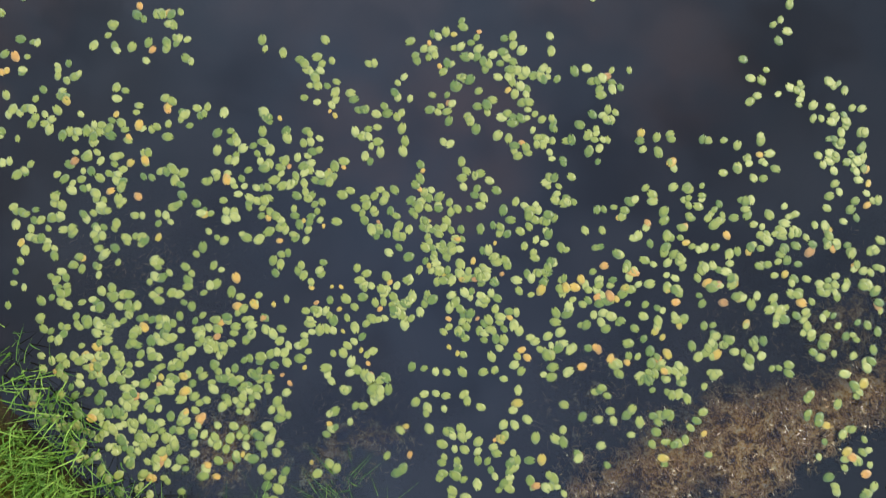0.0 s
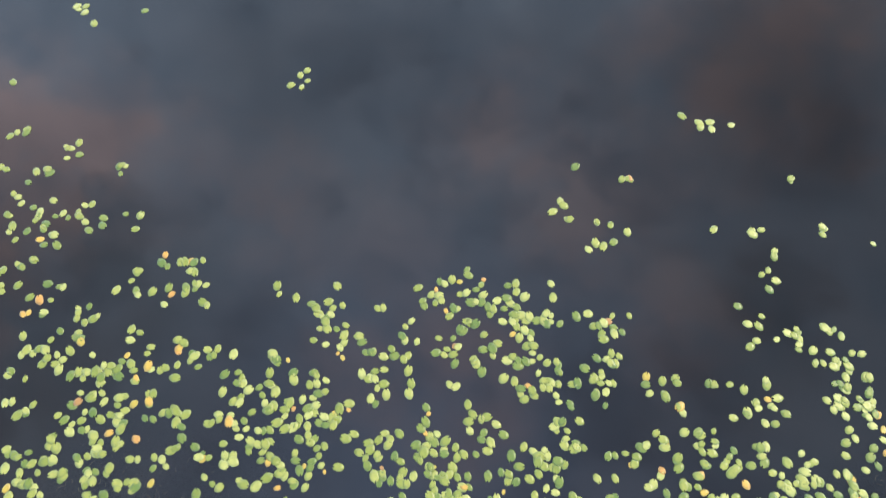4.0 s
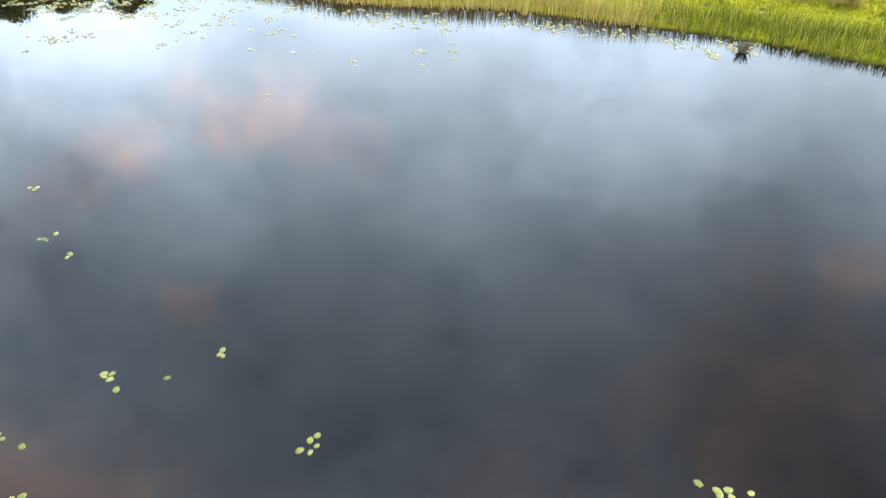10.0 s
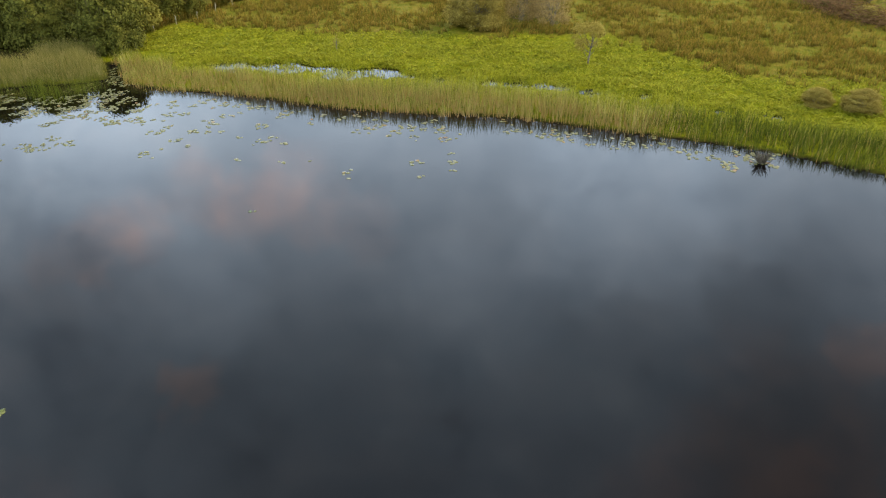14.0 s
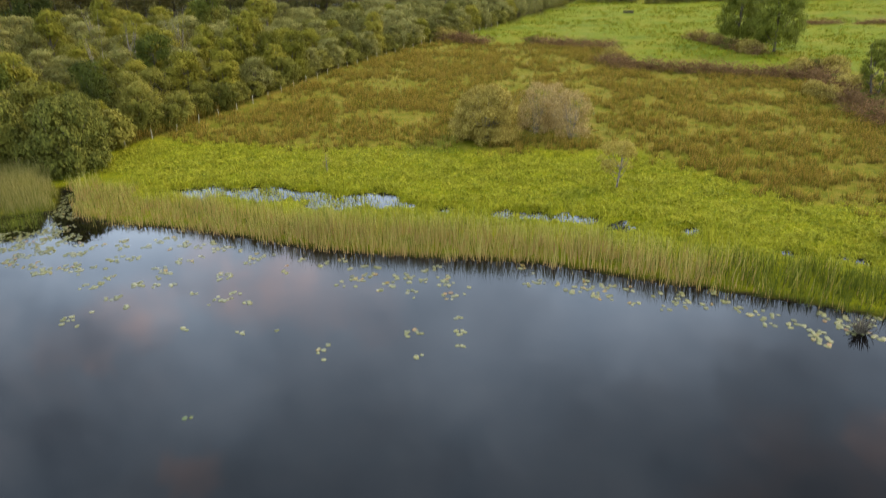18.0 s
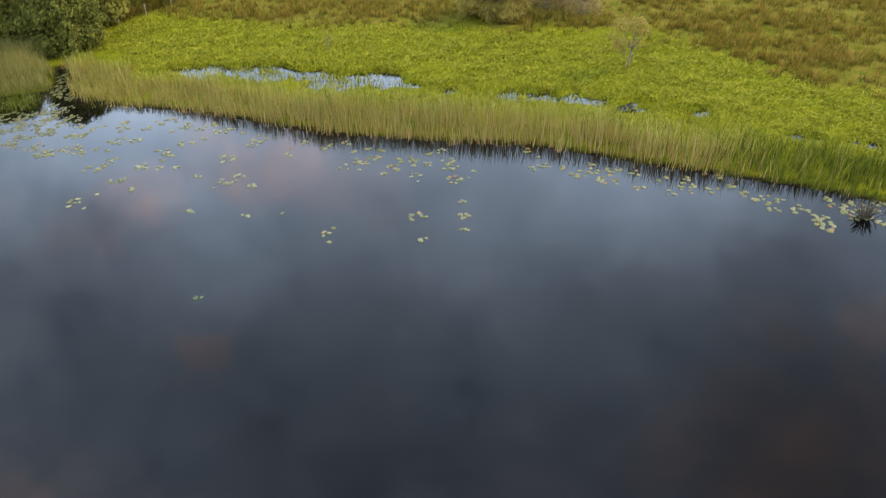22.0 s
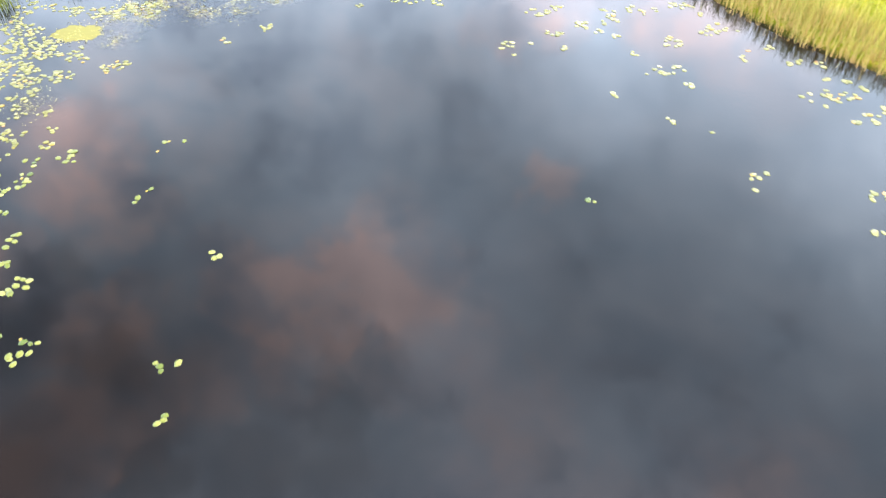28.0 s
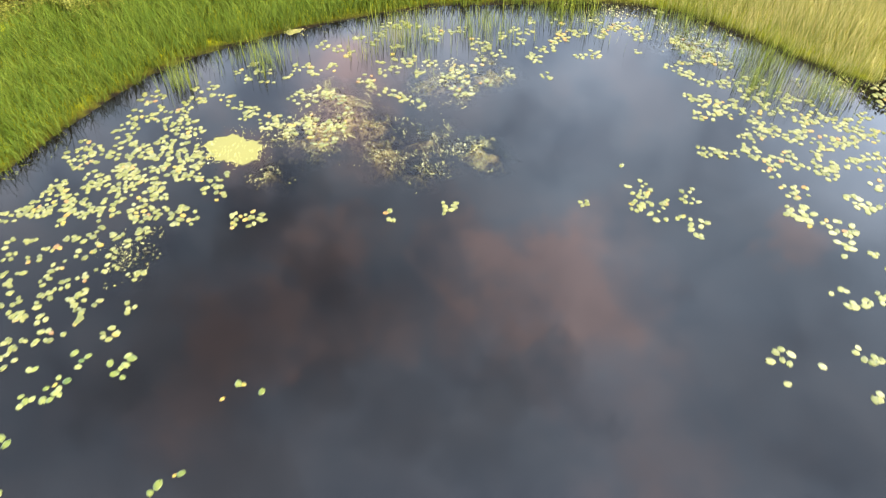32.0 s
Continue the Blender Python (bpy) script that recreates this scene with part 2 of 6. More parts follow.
def line_gap(px, py, line):
    """Distance to a broken line of the plan."""
    best = np.full(np.shape(px), 1e9)
    pts = np.array(line, float) * K
    for (x0, y0), (x1, y1) in zip(pts[:-1], pts[1:]):
        dx, dy = x1 - x0, y1 - y0
        u = np.clip(((px - x0) * dx + (py - y0) * dy) / (dx * dx + dy * dy), 0, 1)
        best = np.minimum(best, np.hypot(px - x0 - u * dx, py - y0 - u * dy))
    return best


def cell(ix, iy, seed):
    """A fixed chance value in 0..1 for a cell of a grid."""
    h = np.sin(ix * 127.1 + iy * 311.7 + seed * 74.7) * 43758.5453
    return h - np.floor(h)


def soft(px, py, seed):
    """Smooth chance field with cells of size one."""
    ix, iy = np.floor(px), np.floor(py)
    u, v = px - ix, py - iy
    u, v = u * u * (3 - 2 * u), v * v * (3 - 2 * v)
    a = cell(ix, iy, seed) * (1 - u) + cell(ix + 1, iy, seed) * u
    b = cell(ix, iy + 1, seed) * (1 - u) + cell(ix + 1, iy + 1, seed) * u
    return a * (1 - v) + b * v


def wob(px, py, size, seed=0.0):
    """Uneven patches between about -1 and 1, near the given size across."""
    k = 1.0 / (1.6 * size)
    qx, qy = (px * 0.8 + py * 0.6) * k, (py * 0.8 - px * 0.6) * k
    n = soft(qx + 3.1, qy + 5.7, seed) * 0.66 + soft(qx * 2.3, qy * 2.3, seed + 1.0) * 0.34
    return np.clip((n - 0.5) * 2.6, -1, 1)


FENCE = [(-30.8, 47.5), (-29.6, 52.0), (-28.2, 57.5), (-26.8, 64.0), (-25.6, 71.0), (-24.4, 79.0), (-22.6, 90.0), (-19.2, 103.4), (-14.6, 117.0), (-7.0, 140.0), (2.0, 170.0), (9.0, 196.0)]
POOL = [(-21.5, 43.0), (-19.0, 43.3), (-12.3, 43.2), (-8.7, 43.0), (-3.1, 41.9), (3.5, 41.2)]
POOL_B = [(3.5, 41.5), (6.0, 40.4), (10.0, 39.0), (16.0, 37.0)]


def wood_edge(py):
    """The x of the wood's edge for a y, in metres."""
    f = np.array(FENCE) * K
    return np.interp(py, f[:, 1], f[:, 0])


def ground_z(px, py):
    g = shore_gap(px, py)
    land = 0.05 + 0.14 * np.clip(g / 3.0, 0, 1) + 0.25 * np.clip((g - 8) / 25, 0, 1)
    land = land + 0.06 * wob(px, py, 2.2, 1.0) + 0.05 * wob(px, py, 0.7, 2.0) * np.clip(g / 2, 0, 1)
    bed = np.maximum(-1.6, 0.05 + g * 0.22) + 0.1 * wob(px, py, 1.6, 3.0) * np.clip(-g / 4, 0, 1)
    z = np.where(g > 0, land, bed)
    near = line_gap(px, py, POOL) / K
    reach = np.interp(px / K, [-22, -19, -9, -6.5, 4], [0.9, 1.9, 1.9, 1.0, 0.7])
    dip = np.clip(reach - near + 1.0 * wob(px, py, 1.3, 5.0) + 0.6 * wob(px, py, 0.45, 2.0), 0, 1)
    near_b = line_gap(px, py, POOL_B) / K
    dip = np.maximum(dip, np.clip(0.55 - near_b * 0.5 + 0.9 * wob(px, py, 0.9, 4.0), 0, 1) * (near_b < 2.5))
    z = z - 0.34 * dip * (g > 1.2)
    far = np.clip((np.hypot(px, py) - 260) / 1500, 0, 1)
    return z + 14 * far * far * (py > 0)

# ---------------------------------------------------------------- materials


def material(name):
    m = bpy.data.materials.new(name)
    m.use_nodes = True
    nt = m.node_tree
    return m, nt, nt.nodes["Principled BSDF"]


def pos(nt):
    return nt.nodes.new("ShaderNodeNewGeometry").outputs["Position"]


def bump(nt, height, strength, dist=0.02):
    b = nt.nodes.new("ShaderNodeBump")
    b.inputs["Strength"].default_value, b.inputs["Distance"].default_value = strength, dist
    nt.links.new(height, b.inputs["Height"])
    return b.outputs[0]


def plant_mat(name, stops, rough=0.8, island=True, grain=3.0, glow=0.2, foot=None, tree=False):
    """Leaf or blade: colour varies from piece to piece and along it, with some light let through."""
    m, nt, p = material(name)
    if island:
        rnd = nt.nodes.new("ShaderNodeNewGeometry").outputs["Random Per Island"]
    else:
        rnd = nt.nodes.new("ShaderNodeObjectInfo").outputs["Random"]
    patch = noise_tex(nt, pos(nt), grain, 3)
    f = math_node(nt, "ADD", math_node(nt, "MULTIPLY", rnd, 0.55), math_node(nt, "MULTIPLY", patch, 0.45))
    if tree:
        # every tree has its own tone; leaves and boughs vary round it
        own = nt.nodes.new("ShaderNodeObjectInfo").outputs["Random"]
        bough = ramp(nt, [(0.36, (0, 0, 0)), (0.64, (1, 1, 1))], patch)
        f = math_node(nt, "ADD", math_node(nt, "MULTIPLY", rnd, 0.18), math_node(nt, "ADD", math_node(nt, "MULTIPLY", bough, 0.30), math_node(nt, "MULTIPLY", own, 0.52)))
    col = ramp(nt, stops, f)
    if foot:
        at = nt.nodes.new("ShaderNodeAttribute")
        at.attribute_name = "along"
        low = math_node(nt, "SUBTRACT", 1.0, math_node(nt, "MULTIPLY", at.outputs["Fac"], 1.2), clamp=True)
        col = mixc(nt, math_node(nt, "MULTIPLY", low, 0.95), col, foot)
    nt.links.new(col, p.inputs["Base Color"])
    p.inputs["Roughness"].default_value = rough
    p.inputs["Specular IOR Level"].default_value = 0.08
    if glow:
        tr = nt.nodes.new("ShaderNodeBsdfTranslucent")
        nt.links.new(col, tr.inputs["Color"])
        mx = nt.nodes.new("ShaderNodeMixShader")
        mx.inputs[0].default_value = glow
        nt.links.new(p.outputs[0], mx.inputs[1])
        nt.links.new(tr.outputs[0], mx.inputs[2])
        nt.links.new(mx.outputs[0], nt.nodes["Material Output"].inputs["Surface"])
    return m


def water_mat():
    m, nt, p = material("lake_water")
    nt.nodes.remove(p)
    where = pos(nt)
    calm = noise_tex(nt, where, 0.10, 3)
    fine = noise_tex(nt, where, 4.5, 3, 0.6)
    swell = noise_tex(nt, where, 1.0, 1)
    # cat's-paws of wind on the calm water before the reeds
    paws = 0.0
    for x, y, reach in ((-10.5, 37.5, 5.5), (2.5, 35.5, 5.0), (-3.5, 34.5, 4.0)):
        d = nt.nodes.new("ShaderNodeVectorMath")
        d.operation = "DISTANCE"
        nt.links.new(where, d.inputs[0])
        d.inputs[1].default_value = (x, y, 0)
        paws = math_node(nt, "MAXIMUM", math_node(nt, "MULTIPLY_ADD", d.outputs["Value"], -1.0 / reach, 1.0, clamp=True), paws)
    edge = noise_tex(nt, where, 0.45, 4, 0.6)
    amount = math_node(nt, "MULTIPLY", math_node(nt, "SUBTRACT", math_node(nt, "ADD", math_node(nt, "MULTIPLY", paws, 1.2), edge), 1.0, clamp=True), 0.09)
    h = math_node(nt, "ADD", math_node(nt, "MULTIPLY", fine, amount), math_node(nt, "MULTIPLY", swell, 0.008))
    nrm = bump(nt, h, 0.5, 0.22)
    fr = nt.nodes.new("ShaderNodeFresnel")
    fr.inputs["IOR"].default_value = 1.34
    nt.links.new(nrm, fr.inputs["Normal"])
    gl = nt.nodes.new("ShaderNodeBsdfGlossy")
    nt.links.new(ramp(nt, [(0.42, (0.022, 0.022, 0.022)), (0.60, (0.036, 0.036, 0.036))], calm), gl.inputs["Roughness"])
    nt.links.new(nrm, gl.inputs["Normal"])
    clear = nt.nodes.new("ShaderNodeBsdfTransparent")
    clear.inputs["Color"].default_value = (0.80, 0.64, 0.42, 1)
    murk = nt.nodes.new("ShaderNodeBsdfDiffuse")
    nt.links.new(ramp(nt, [(0.3, (0.0018, 0.0016, 0.0017)), (0.7, (0.0034, 0.0024, 0.0020))], noise_tex(nt, where, 0.35, 3)), murk.inputs["Color"])
    # peat-stained and dark, but clear over the shallow weed
    shallow = nt.nodes.new("ShaderNodeAttribute")
    shallow.attribute_name = "shallow"
    body = nt.nodes.new("ShaderNodeMixShader")
    nt.links.new(math_node(nt, "MULTIPLY", shallow.outputs["Fac"], 0.72), body.inputs[0])
    nt.links.new(murk.outputs[0], body.inputs[1])
    nt.links.new(clear.outputs[0], body.inputs[2])
    mx = nt.nodes.new("ShaderNodeMixShader")
    nt.links.new(fr.outputs[0], mx.inputs[0])
    nt.links.new(body.outputs[0], mx.inputs[1])
    nt.links.new(gl.outputs[0], mx.inputs[2])
    nt.links.new(mx.outputs[0], nt.nodes["Material Output"].inputs["Surface"])
    return m


def ground_mat():
    """Marsh plants, rush field, pasture, wood floor and peat, by what grows where."""
    m, nt, p = material("marsh_ground")
    where = pos(nt)

    def layer(name):
        at = nt.nodes.new("ShaderNodeAttribute")
        at.attribute_name = name
        return at.outputs["Fac"]

    fine, mid, wide = noise_tex(nt, where, 5.0, 5, 0.65), noise_tex(nt, where, 0.9, 4), noise_tex(nt, where, 0.14, 3)
    marsh = ramp(nt, [(0.30, (0.0391, 0.046, 0.0023)), (0.45, (0.124, 0.129, 0.00345)), (0.6, (0.207, 0.198, 0.00575)), (0.78, (0.287, 0.236, 0.0138))], math_node(nt, "ADD", math_node(nt, "MULTIPLY", fine, 0.6), math_node(nt, "MULTIPLY", mid, 0.4)))
    rush = ramp(nt, [(0.34, (0.0476, 0.0483, 0.0046)), (0.44, (0.113, 0.113, 0.0069)), (0.54, (0.16, 0.127, 0.0138)), (0.68, (0.239, 0.159, 0.0322))], math_node(nt, "ADD", math_node(nt, "MULTIPLY", fine, 0.4), math_node(nt, "MULTIPLY", mid, 0.6)))
    pasture = ramp(nt, [(0.34, (0.0676, 0.0903, 0.0027)), (0.46, (0.109, 0.13, 0.0045)), (0.58, (0.146, 0.141, 0.0081)), (0.70, (0.202, 0.134, 0.0198))], math_node(nt, "ADD", math_node(nt, "MULTIPLY", fine, 0.35), math_node(nt, "MULTIPLY", wide, 0.65)))
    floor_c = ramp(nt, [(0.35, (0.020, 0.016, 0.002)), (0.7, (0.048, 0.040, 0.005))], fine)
    peat = ramp(nt, [(0.35, (0.006, 0.005, 0.004)), (0.6, (0.012, 0.008, 0.005)), (0.8, (0.025, 0.016, 0.008))], mid)
    col = mixc(nt, layer("rush"), marsh, rush)
    col = mixc(nt, layer("pasture"), col, pasture)
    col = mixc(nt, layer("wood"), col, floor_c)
    col = mixc(nt, layer("bed"), col, peat)
    tuft = math_node(nt, "ADD", math_node(nt, "MULTIPLY", noise_tex(nt, where, 3.2, 6, 0.68, 0.6), 0.65), math_node(nt, "MULTIPLY", noise_tex(nt, where, 17.0, 4, 0.65), 0.35))
    weed_c = ramp(nt, [(0.43, (0.0442, 0.0287, 0.0133)), (0.49, (0.221, 0.144, 0.0442)), (0.54, (0.75, 0.551, 0.189)), (0.60, (0.95, 0.95, 0.649))], tuft)
    weed_f = math_node(nt, "MULTIPLY", math_node(nt, "SUBTRACT", math_node(nt, "ADD", layer("weed"), tuft), 0.86), 4.0, clamp=True)
    col = mixc(nt, weed_f, col, weed_c)
    alga_c = ramp(nt, [(0.43, (0.08, 0.055, 0.03)), (0.50, (0.28, 0.22, 0.09)), (0.57, (0.75, 0.66, 0.30))], tuft)
    alga_f = math_node(nt, "MULTIPLY", math_node(nt, "SUBTRACT", math_node(nt, "ADD", layer("alga"), tuft), 0.84), 2.2, clamp=True)
    col = mixc(nt, alga_f, col, alga_c)
    nt.links.new(col, p.inputs["Base Color"])
    p.inputs["Roughness"].default_value = 0.9
    p.inputs["Specular IOR Level"].default_value = 0.03
    nt.links.new(bump(nt, math_node(nt, "ADD", fine, mid), 1.0, 0.2), p.inputs["Normal"])
    return m


def bark_mat(name, a, b, scale=8.0):
    m, nt, p = material(name)
    f = noise_tex(nt, pos(nt), scale, 5, 0.6)
    nt.links.new(ramp(nt, [(0.35, a), (0.65, b)], f), p.inputs["Base Color"])
    p.inputs["Roughness"].default_value = 0.9
    p.inputs["Specular IOR Level"].default_value = 0.06
    nt.links.new(bump(nt, f, 0.6, 0.03), p.inputs["Normal"])
    return m


def lily_mat(name, stops, edge):
    """Floating leaf: radial veins, a paler midrib, wear towards the rim, waxy."""
    m, nt, p = material(name)
    oi = nt.nodes.new("ShaderNodeObjectInfo")
    isl = nt.nodes.new("ShaderNodeNewGeometry").outputs["Random Per Island"]
    rnd = math_node(nt, "FRACT", math_node(nt, "ADD", oi.outputs["Random"], isl))
    blot = noise_tex(nt, pos(nt), 9.0, 4, 0.6)
    f = math_node(nt, "ADD", math_node(nt, "MULTIPLY", rnd, 0.7), math_node(nt, "MULTIPLY", blot, 0.3))
    col = ramp(nt, stops, f)
    at = nt.nodes.new("ShaderNodeAttribute")
    at.attribute_name = "along"
    rim = math_node(nt, "MULTIPLY", at.outputs["Fac"], math_node(nt, "SUBTRACT", blot, 0.30), clamp=True)
    col = mixc(nt, rim, col, edge)
    # paler towards the stalk, where the veins meet
    heart = math_node(nt, "MULTIPLY", math_node(nt, "SUBTRACT", 1.0, at.outputs["Fac"], clamp=True), 1.3, clamp=True)
    col = mixc(nt, heart, col, mixc(nt, 1.0, col, (1.35, 1.25, 1.3), "MULTIPLY"))
    nt.links.new(col, p.inputs["Base Color"])
    p.inputs["Roughness"].default_value = 0.42
    p.inputs["Specular IOR Level"].default_value = 0.3
    nt.links.new(bump(nt, blot, 0.25, 0.01), p.inputs["Normal"])
    return m


WATER, GROUND = water_mat(), ground_mat()
REED = plant_mat("reed_blades", [(0.25, (0.122, 0.146, 0.0126)), (0.42, (0.213, 0.228, 0.0317)), (0.58, (0.32, 0.306, 0.0634)), (0.75, (0.432, 0.388, 0.103))], grain=0.5, foot=(0.37, 0.20, 0.085))
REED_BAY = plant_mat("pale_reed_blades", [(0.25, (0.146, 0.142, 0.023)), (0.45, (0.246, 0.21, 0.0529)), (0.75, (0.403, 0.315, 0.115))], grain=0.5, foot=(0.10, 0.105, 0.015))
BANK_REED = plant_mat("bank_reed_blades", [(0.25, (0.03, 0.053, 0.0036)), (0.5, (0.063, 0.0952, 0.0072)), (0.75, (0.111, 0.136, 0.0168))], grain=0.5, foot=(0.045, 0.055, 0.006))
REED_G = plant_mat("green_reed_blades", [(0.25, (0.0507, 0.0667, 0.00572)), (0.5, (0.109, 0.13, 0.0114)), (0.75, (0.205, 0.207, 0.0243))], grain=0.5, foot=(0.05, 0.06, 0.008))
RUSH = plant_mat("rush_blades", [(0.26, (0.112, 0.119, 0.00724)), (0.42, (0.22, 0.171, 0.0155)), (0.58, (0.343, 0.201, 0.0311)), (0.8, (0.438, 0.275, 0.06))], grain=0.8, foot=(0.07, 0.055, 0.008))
HERB = plant_mat("marsh_herb_leaves", [(0.2, (0.121, 0.129, 0.0069)), (0.45, (0.236, 0.236, 0.0138)), (0.65, (0.328, 0.308, 0.0207)), (0.85, (0.414, 0.345, 0.0345))], grain=0.6)
TUFT = plant_mat("pasture_tufts", [(0.25, (0.078, 0.0924, 0.0045)), (0.5, (0.143, 0.149, 0.0072)), (0.75, (0.24, 0.184, 0.018))], grain=0.2)
GRASS = plant_mat("shore_grass_blades", [(0.25, (0.025, 0.055, 0.006)), (0.5, (0.06, 0.115, 0.010)), (0.75, (0.13, 0.19, 0.03))], grain=1.0)
WEED = plant_mat("drowned_weed", [(0.3, (0.145, 0.087, 0.03)), (0.5, (0.435, 0.29, 0.112)), (0.72, (0.841, 0.652, 0.315))], grain=1.6, glow=0)
ALGA = plant_mat("yellow_algae", [(0.3, (0.20, 0.18, 0.05)), (0.55, (0.33, 0.29, 0.10)), (0.8, (0.46, 0.40, 0.17))], grain=2.0, glow=0, rough=0.7)
ALGA_MAT = plant_mat("algae_scum", [(0.36, (0.024, 0.026, 0.004)), (0.44, (0.052, 0.053, 0.008)), (0.52, (0.080, 0.077, 0.014)), (0.62, (0.12, 0.108, 0.032))], grain=7.0, glow=0, rough=0.8, island=False)
WILLOW = plant_mat("willow_leaves", [(0.2, (0.0605, 0.0573, 0.00681)), (0.5, (0.139, 0.125, 0.017)), (0.8, (0.206, 0.175, 0.0289))], grain=0.45, tree=True)
# willow leaves with distance haze put into the paler colour
HAZE_WILLOW = plant_mat("haze_paled_willow_leaves", [(0.2, (0.107, 0.0968, 0.0213)), (0.5, (0.176, 0.156, 0.0377)), (0.8, (0.246, 0.215, 0.0615))], grain=0.45, tree=True)
BIRCH = plant_mat("birch_leaves", [(0.2, (0.0781, 0.0721, 0.00681)), (0.5, (0.164, 0.146, 0.0128)), (0.8, (0.23, 0.189, 0.0222))], grain=0.45, tree=True)
OAK = plant_mat("dark_leaves", [(0.2, (0.0299, 0.0368, 0.00575)), (0.5, (0.0667, 0.0759, 0.0092)), (0.8, (0.127, 0.129, 0.0184))], grain=0.45, tree=True)
ASH = plant_mat("ash_leaves", [(0.25, (0.0598, 0.0696, 0.0066)), (0.5, (0.109, 0.118, 0.0121)), (0.75, (0.176, 0.168, 0.022))], grain=0.5)
PINE = plant_mat("pine_needles", [(0.2, (0.054, 0.0486, 0.012)), (0.5, (0.0999, 0.0845, 0.0192)), (0.8, (0.162, 0.125, 0.0312))], grain=0.4, glow=0.1, tree=True)
BAYLEAF = plant_mat("grey_willow_leaves", [(0.25, (0.0537, 0.0559, 0.00783)), (0.5, (0.106, 0.105, 0.0156)), (0.75, (0.185, 0.17, 0.0302))], grain=0.6)
SALLOW = plant_mat("sallow_leaves", [(0.25, (0.169, 0.122, 0.0225)), (0.5, (0.294, 0.222, 0.0425)), (0.75, (0.425, 0.325, 0.0813))], grain=0.8, glow=0.35)
SALLOW_GREY = plant_mat("grey_sallow_leaves", [(0.25, (0.211, 0.142, 0.0513)), (0.5, (0.329, 0.228, 0.0852)), (0.75, (0.474, 0.34, 0.136))], grain=0.8, glow=0.35)
BARK = bark_mat("grey_bark", (0.045, 0.035, 0.025), (0.14, 0.115, 0.08))
PALE_BARK = bark_mat("pale_bark", (0.09, 0.07, 0.05), (0.25, 0.21, 0.16))
DEAD = bark_mat("dead_brushwood", (0.07, 0.034, 0.014), (0.26, 0.150, 0.060), 3.0)
POST = bark_mat("weathered_post", (0.20, 0.17, 0.11), (0.42, 0.37, 0.25))
LILY = lily_mat("lily_leaf_green", [(0.15, (0.0276, 0.0466, 0.00225)), (0.35, (0.0594, 0.0718, 0.00525)), (0.60, (0.0869, 0.0931, 0.012)), (0.88, (0.127, 0.13, 0.0315))], (0.05, 0.055, 0.008))
# sky gloss seen at a low angle is put into these paler greens
LILY_SHEEN = lily_mat("lily_leaf_sky_sheen", [(0.15, (0.0527, 0.0586, 0.00864)), (0.4, (0.0851, 0.0887, 0.0173)), (0.62, (0.113, 0.113, 0.0324)), (0.88, (0.142, 0.136, 0.054))], (0.16, 0.12, 0.03))
LILY_BAY = lily_mat("lily_leaf_olive", [(0.15, (0.0399, 0.046, 0.0036)), (0.4, (0.0665, 0.0708, 0.0072)), (0.62, (0.0874, 0.0883, 0.0153)), (0.88, (0.109, 0.107, 0.0315))], (0.16, 0.12, 0.03))
LILY_Y = lily_mat("lily_leaf_yellow", [(0.15, (0.107, 0.0925, 0.006)), (0.45, (0.156, 0.104, 0.009)), (0.7, (0.164, 0.0851, 0.011)), (0.9, (0.0819, 0.0407, 0.01))], (0.12, 0.06, 0.02))

# ---------------------------------------------------------------- mesh helpers


def mesh_from(name, verts, faces, mat, along=None, smooth=False):
    """One mesh out of arrays; faces is an (n, 3) or (n, 4) array or a list of both."""
    me = bpy.data.meshes.new(name)
    verts = np.asarray(verts, np.float32)
    blocks = faces if isinstance(faces, list) else [faces]
    blocks = [np.asarray(b, np.int32) for b in blocks if len(b)]
    loops = np.concatenate([b.ravel() for b in blocks])
    sizes = np.concatenate([np.full(len(b), b.shape[1], np.int32) for b in blocks])
    me.vertices.add(len(verts))
    me.vertices.foreach_set("co", verts.ravel())
    me.loops.add(len(loops))
    me.loops.foreach_set("vertex_index", loops)
    me.polygons.add(len(sizes))
    me.polygons.foreach_set("loop_start", np.concatenate([[0], np.cumsum(sizes)[:-1]]).astype(np.int32))
    me.polygons.foreach_set("loop_total", sizes)
    if smooth:
        me.polygons.foreach_set("use_smooth", np.ones(len(sizes), bool))
    me.update(calc_edges=True)
    me.validate()
    for key, v in (along or {}).items():
        me.attributes.new(key, "FLOAT", "POINT").data.foreach_set("value", np.asarray(v, np.float32))
    me.materials.append(mat)
    return me


def part(name, me, parent, label=""):
    """A mesh as one part under a thing or a part."""
    ob = new(name, me)
    ob.parent = parent
    return tagged(ob, label) if label else ob


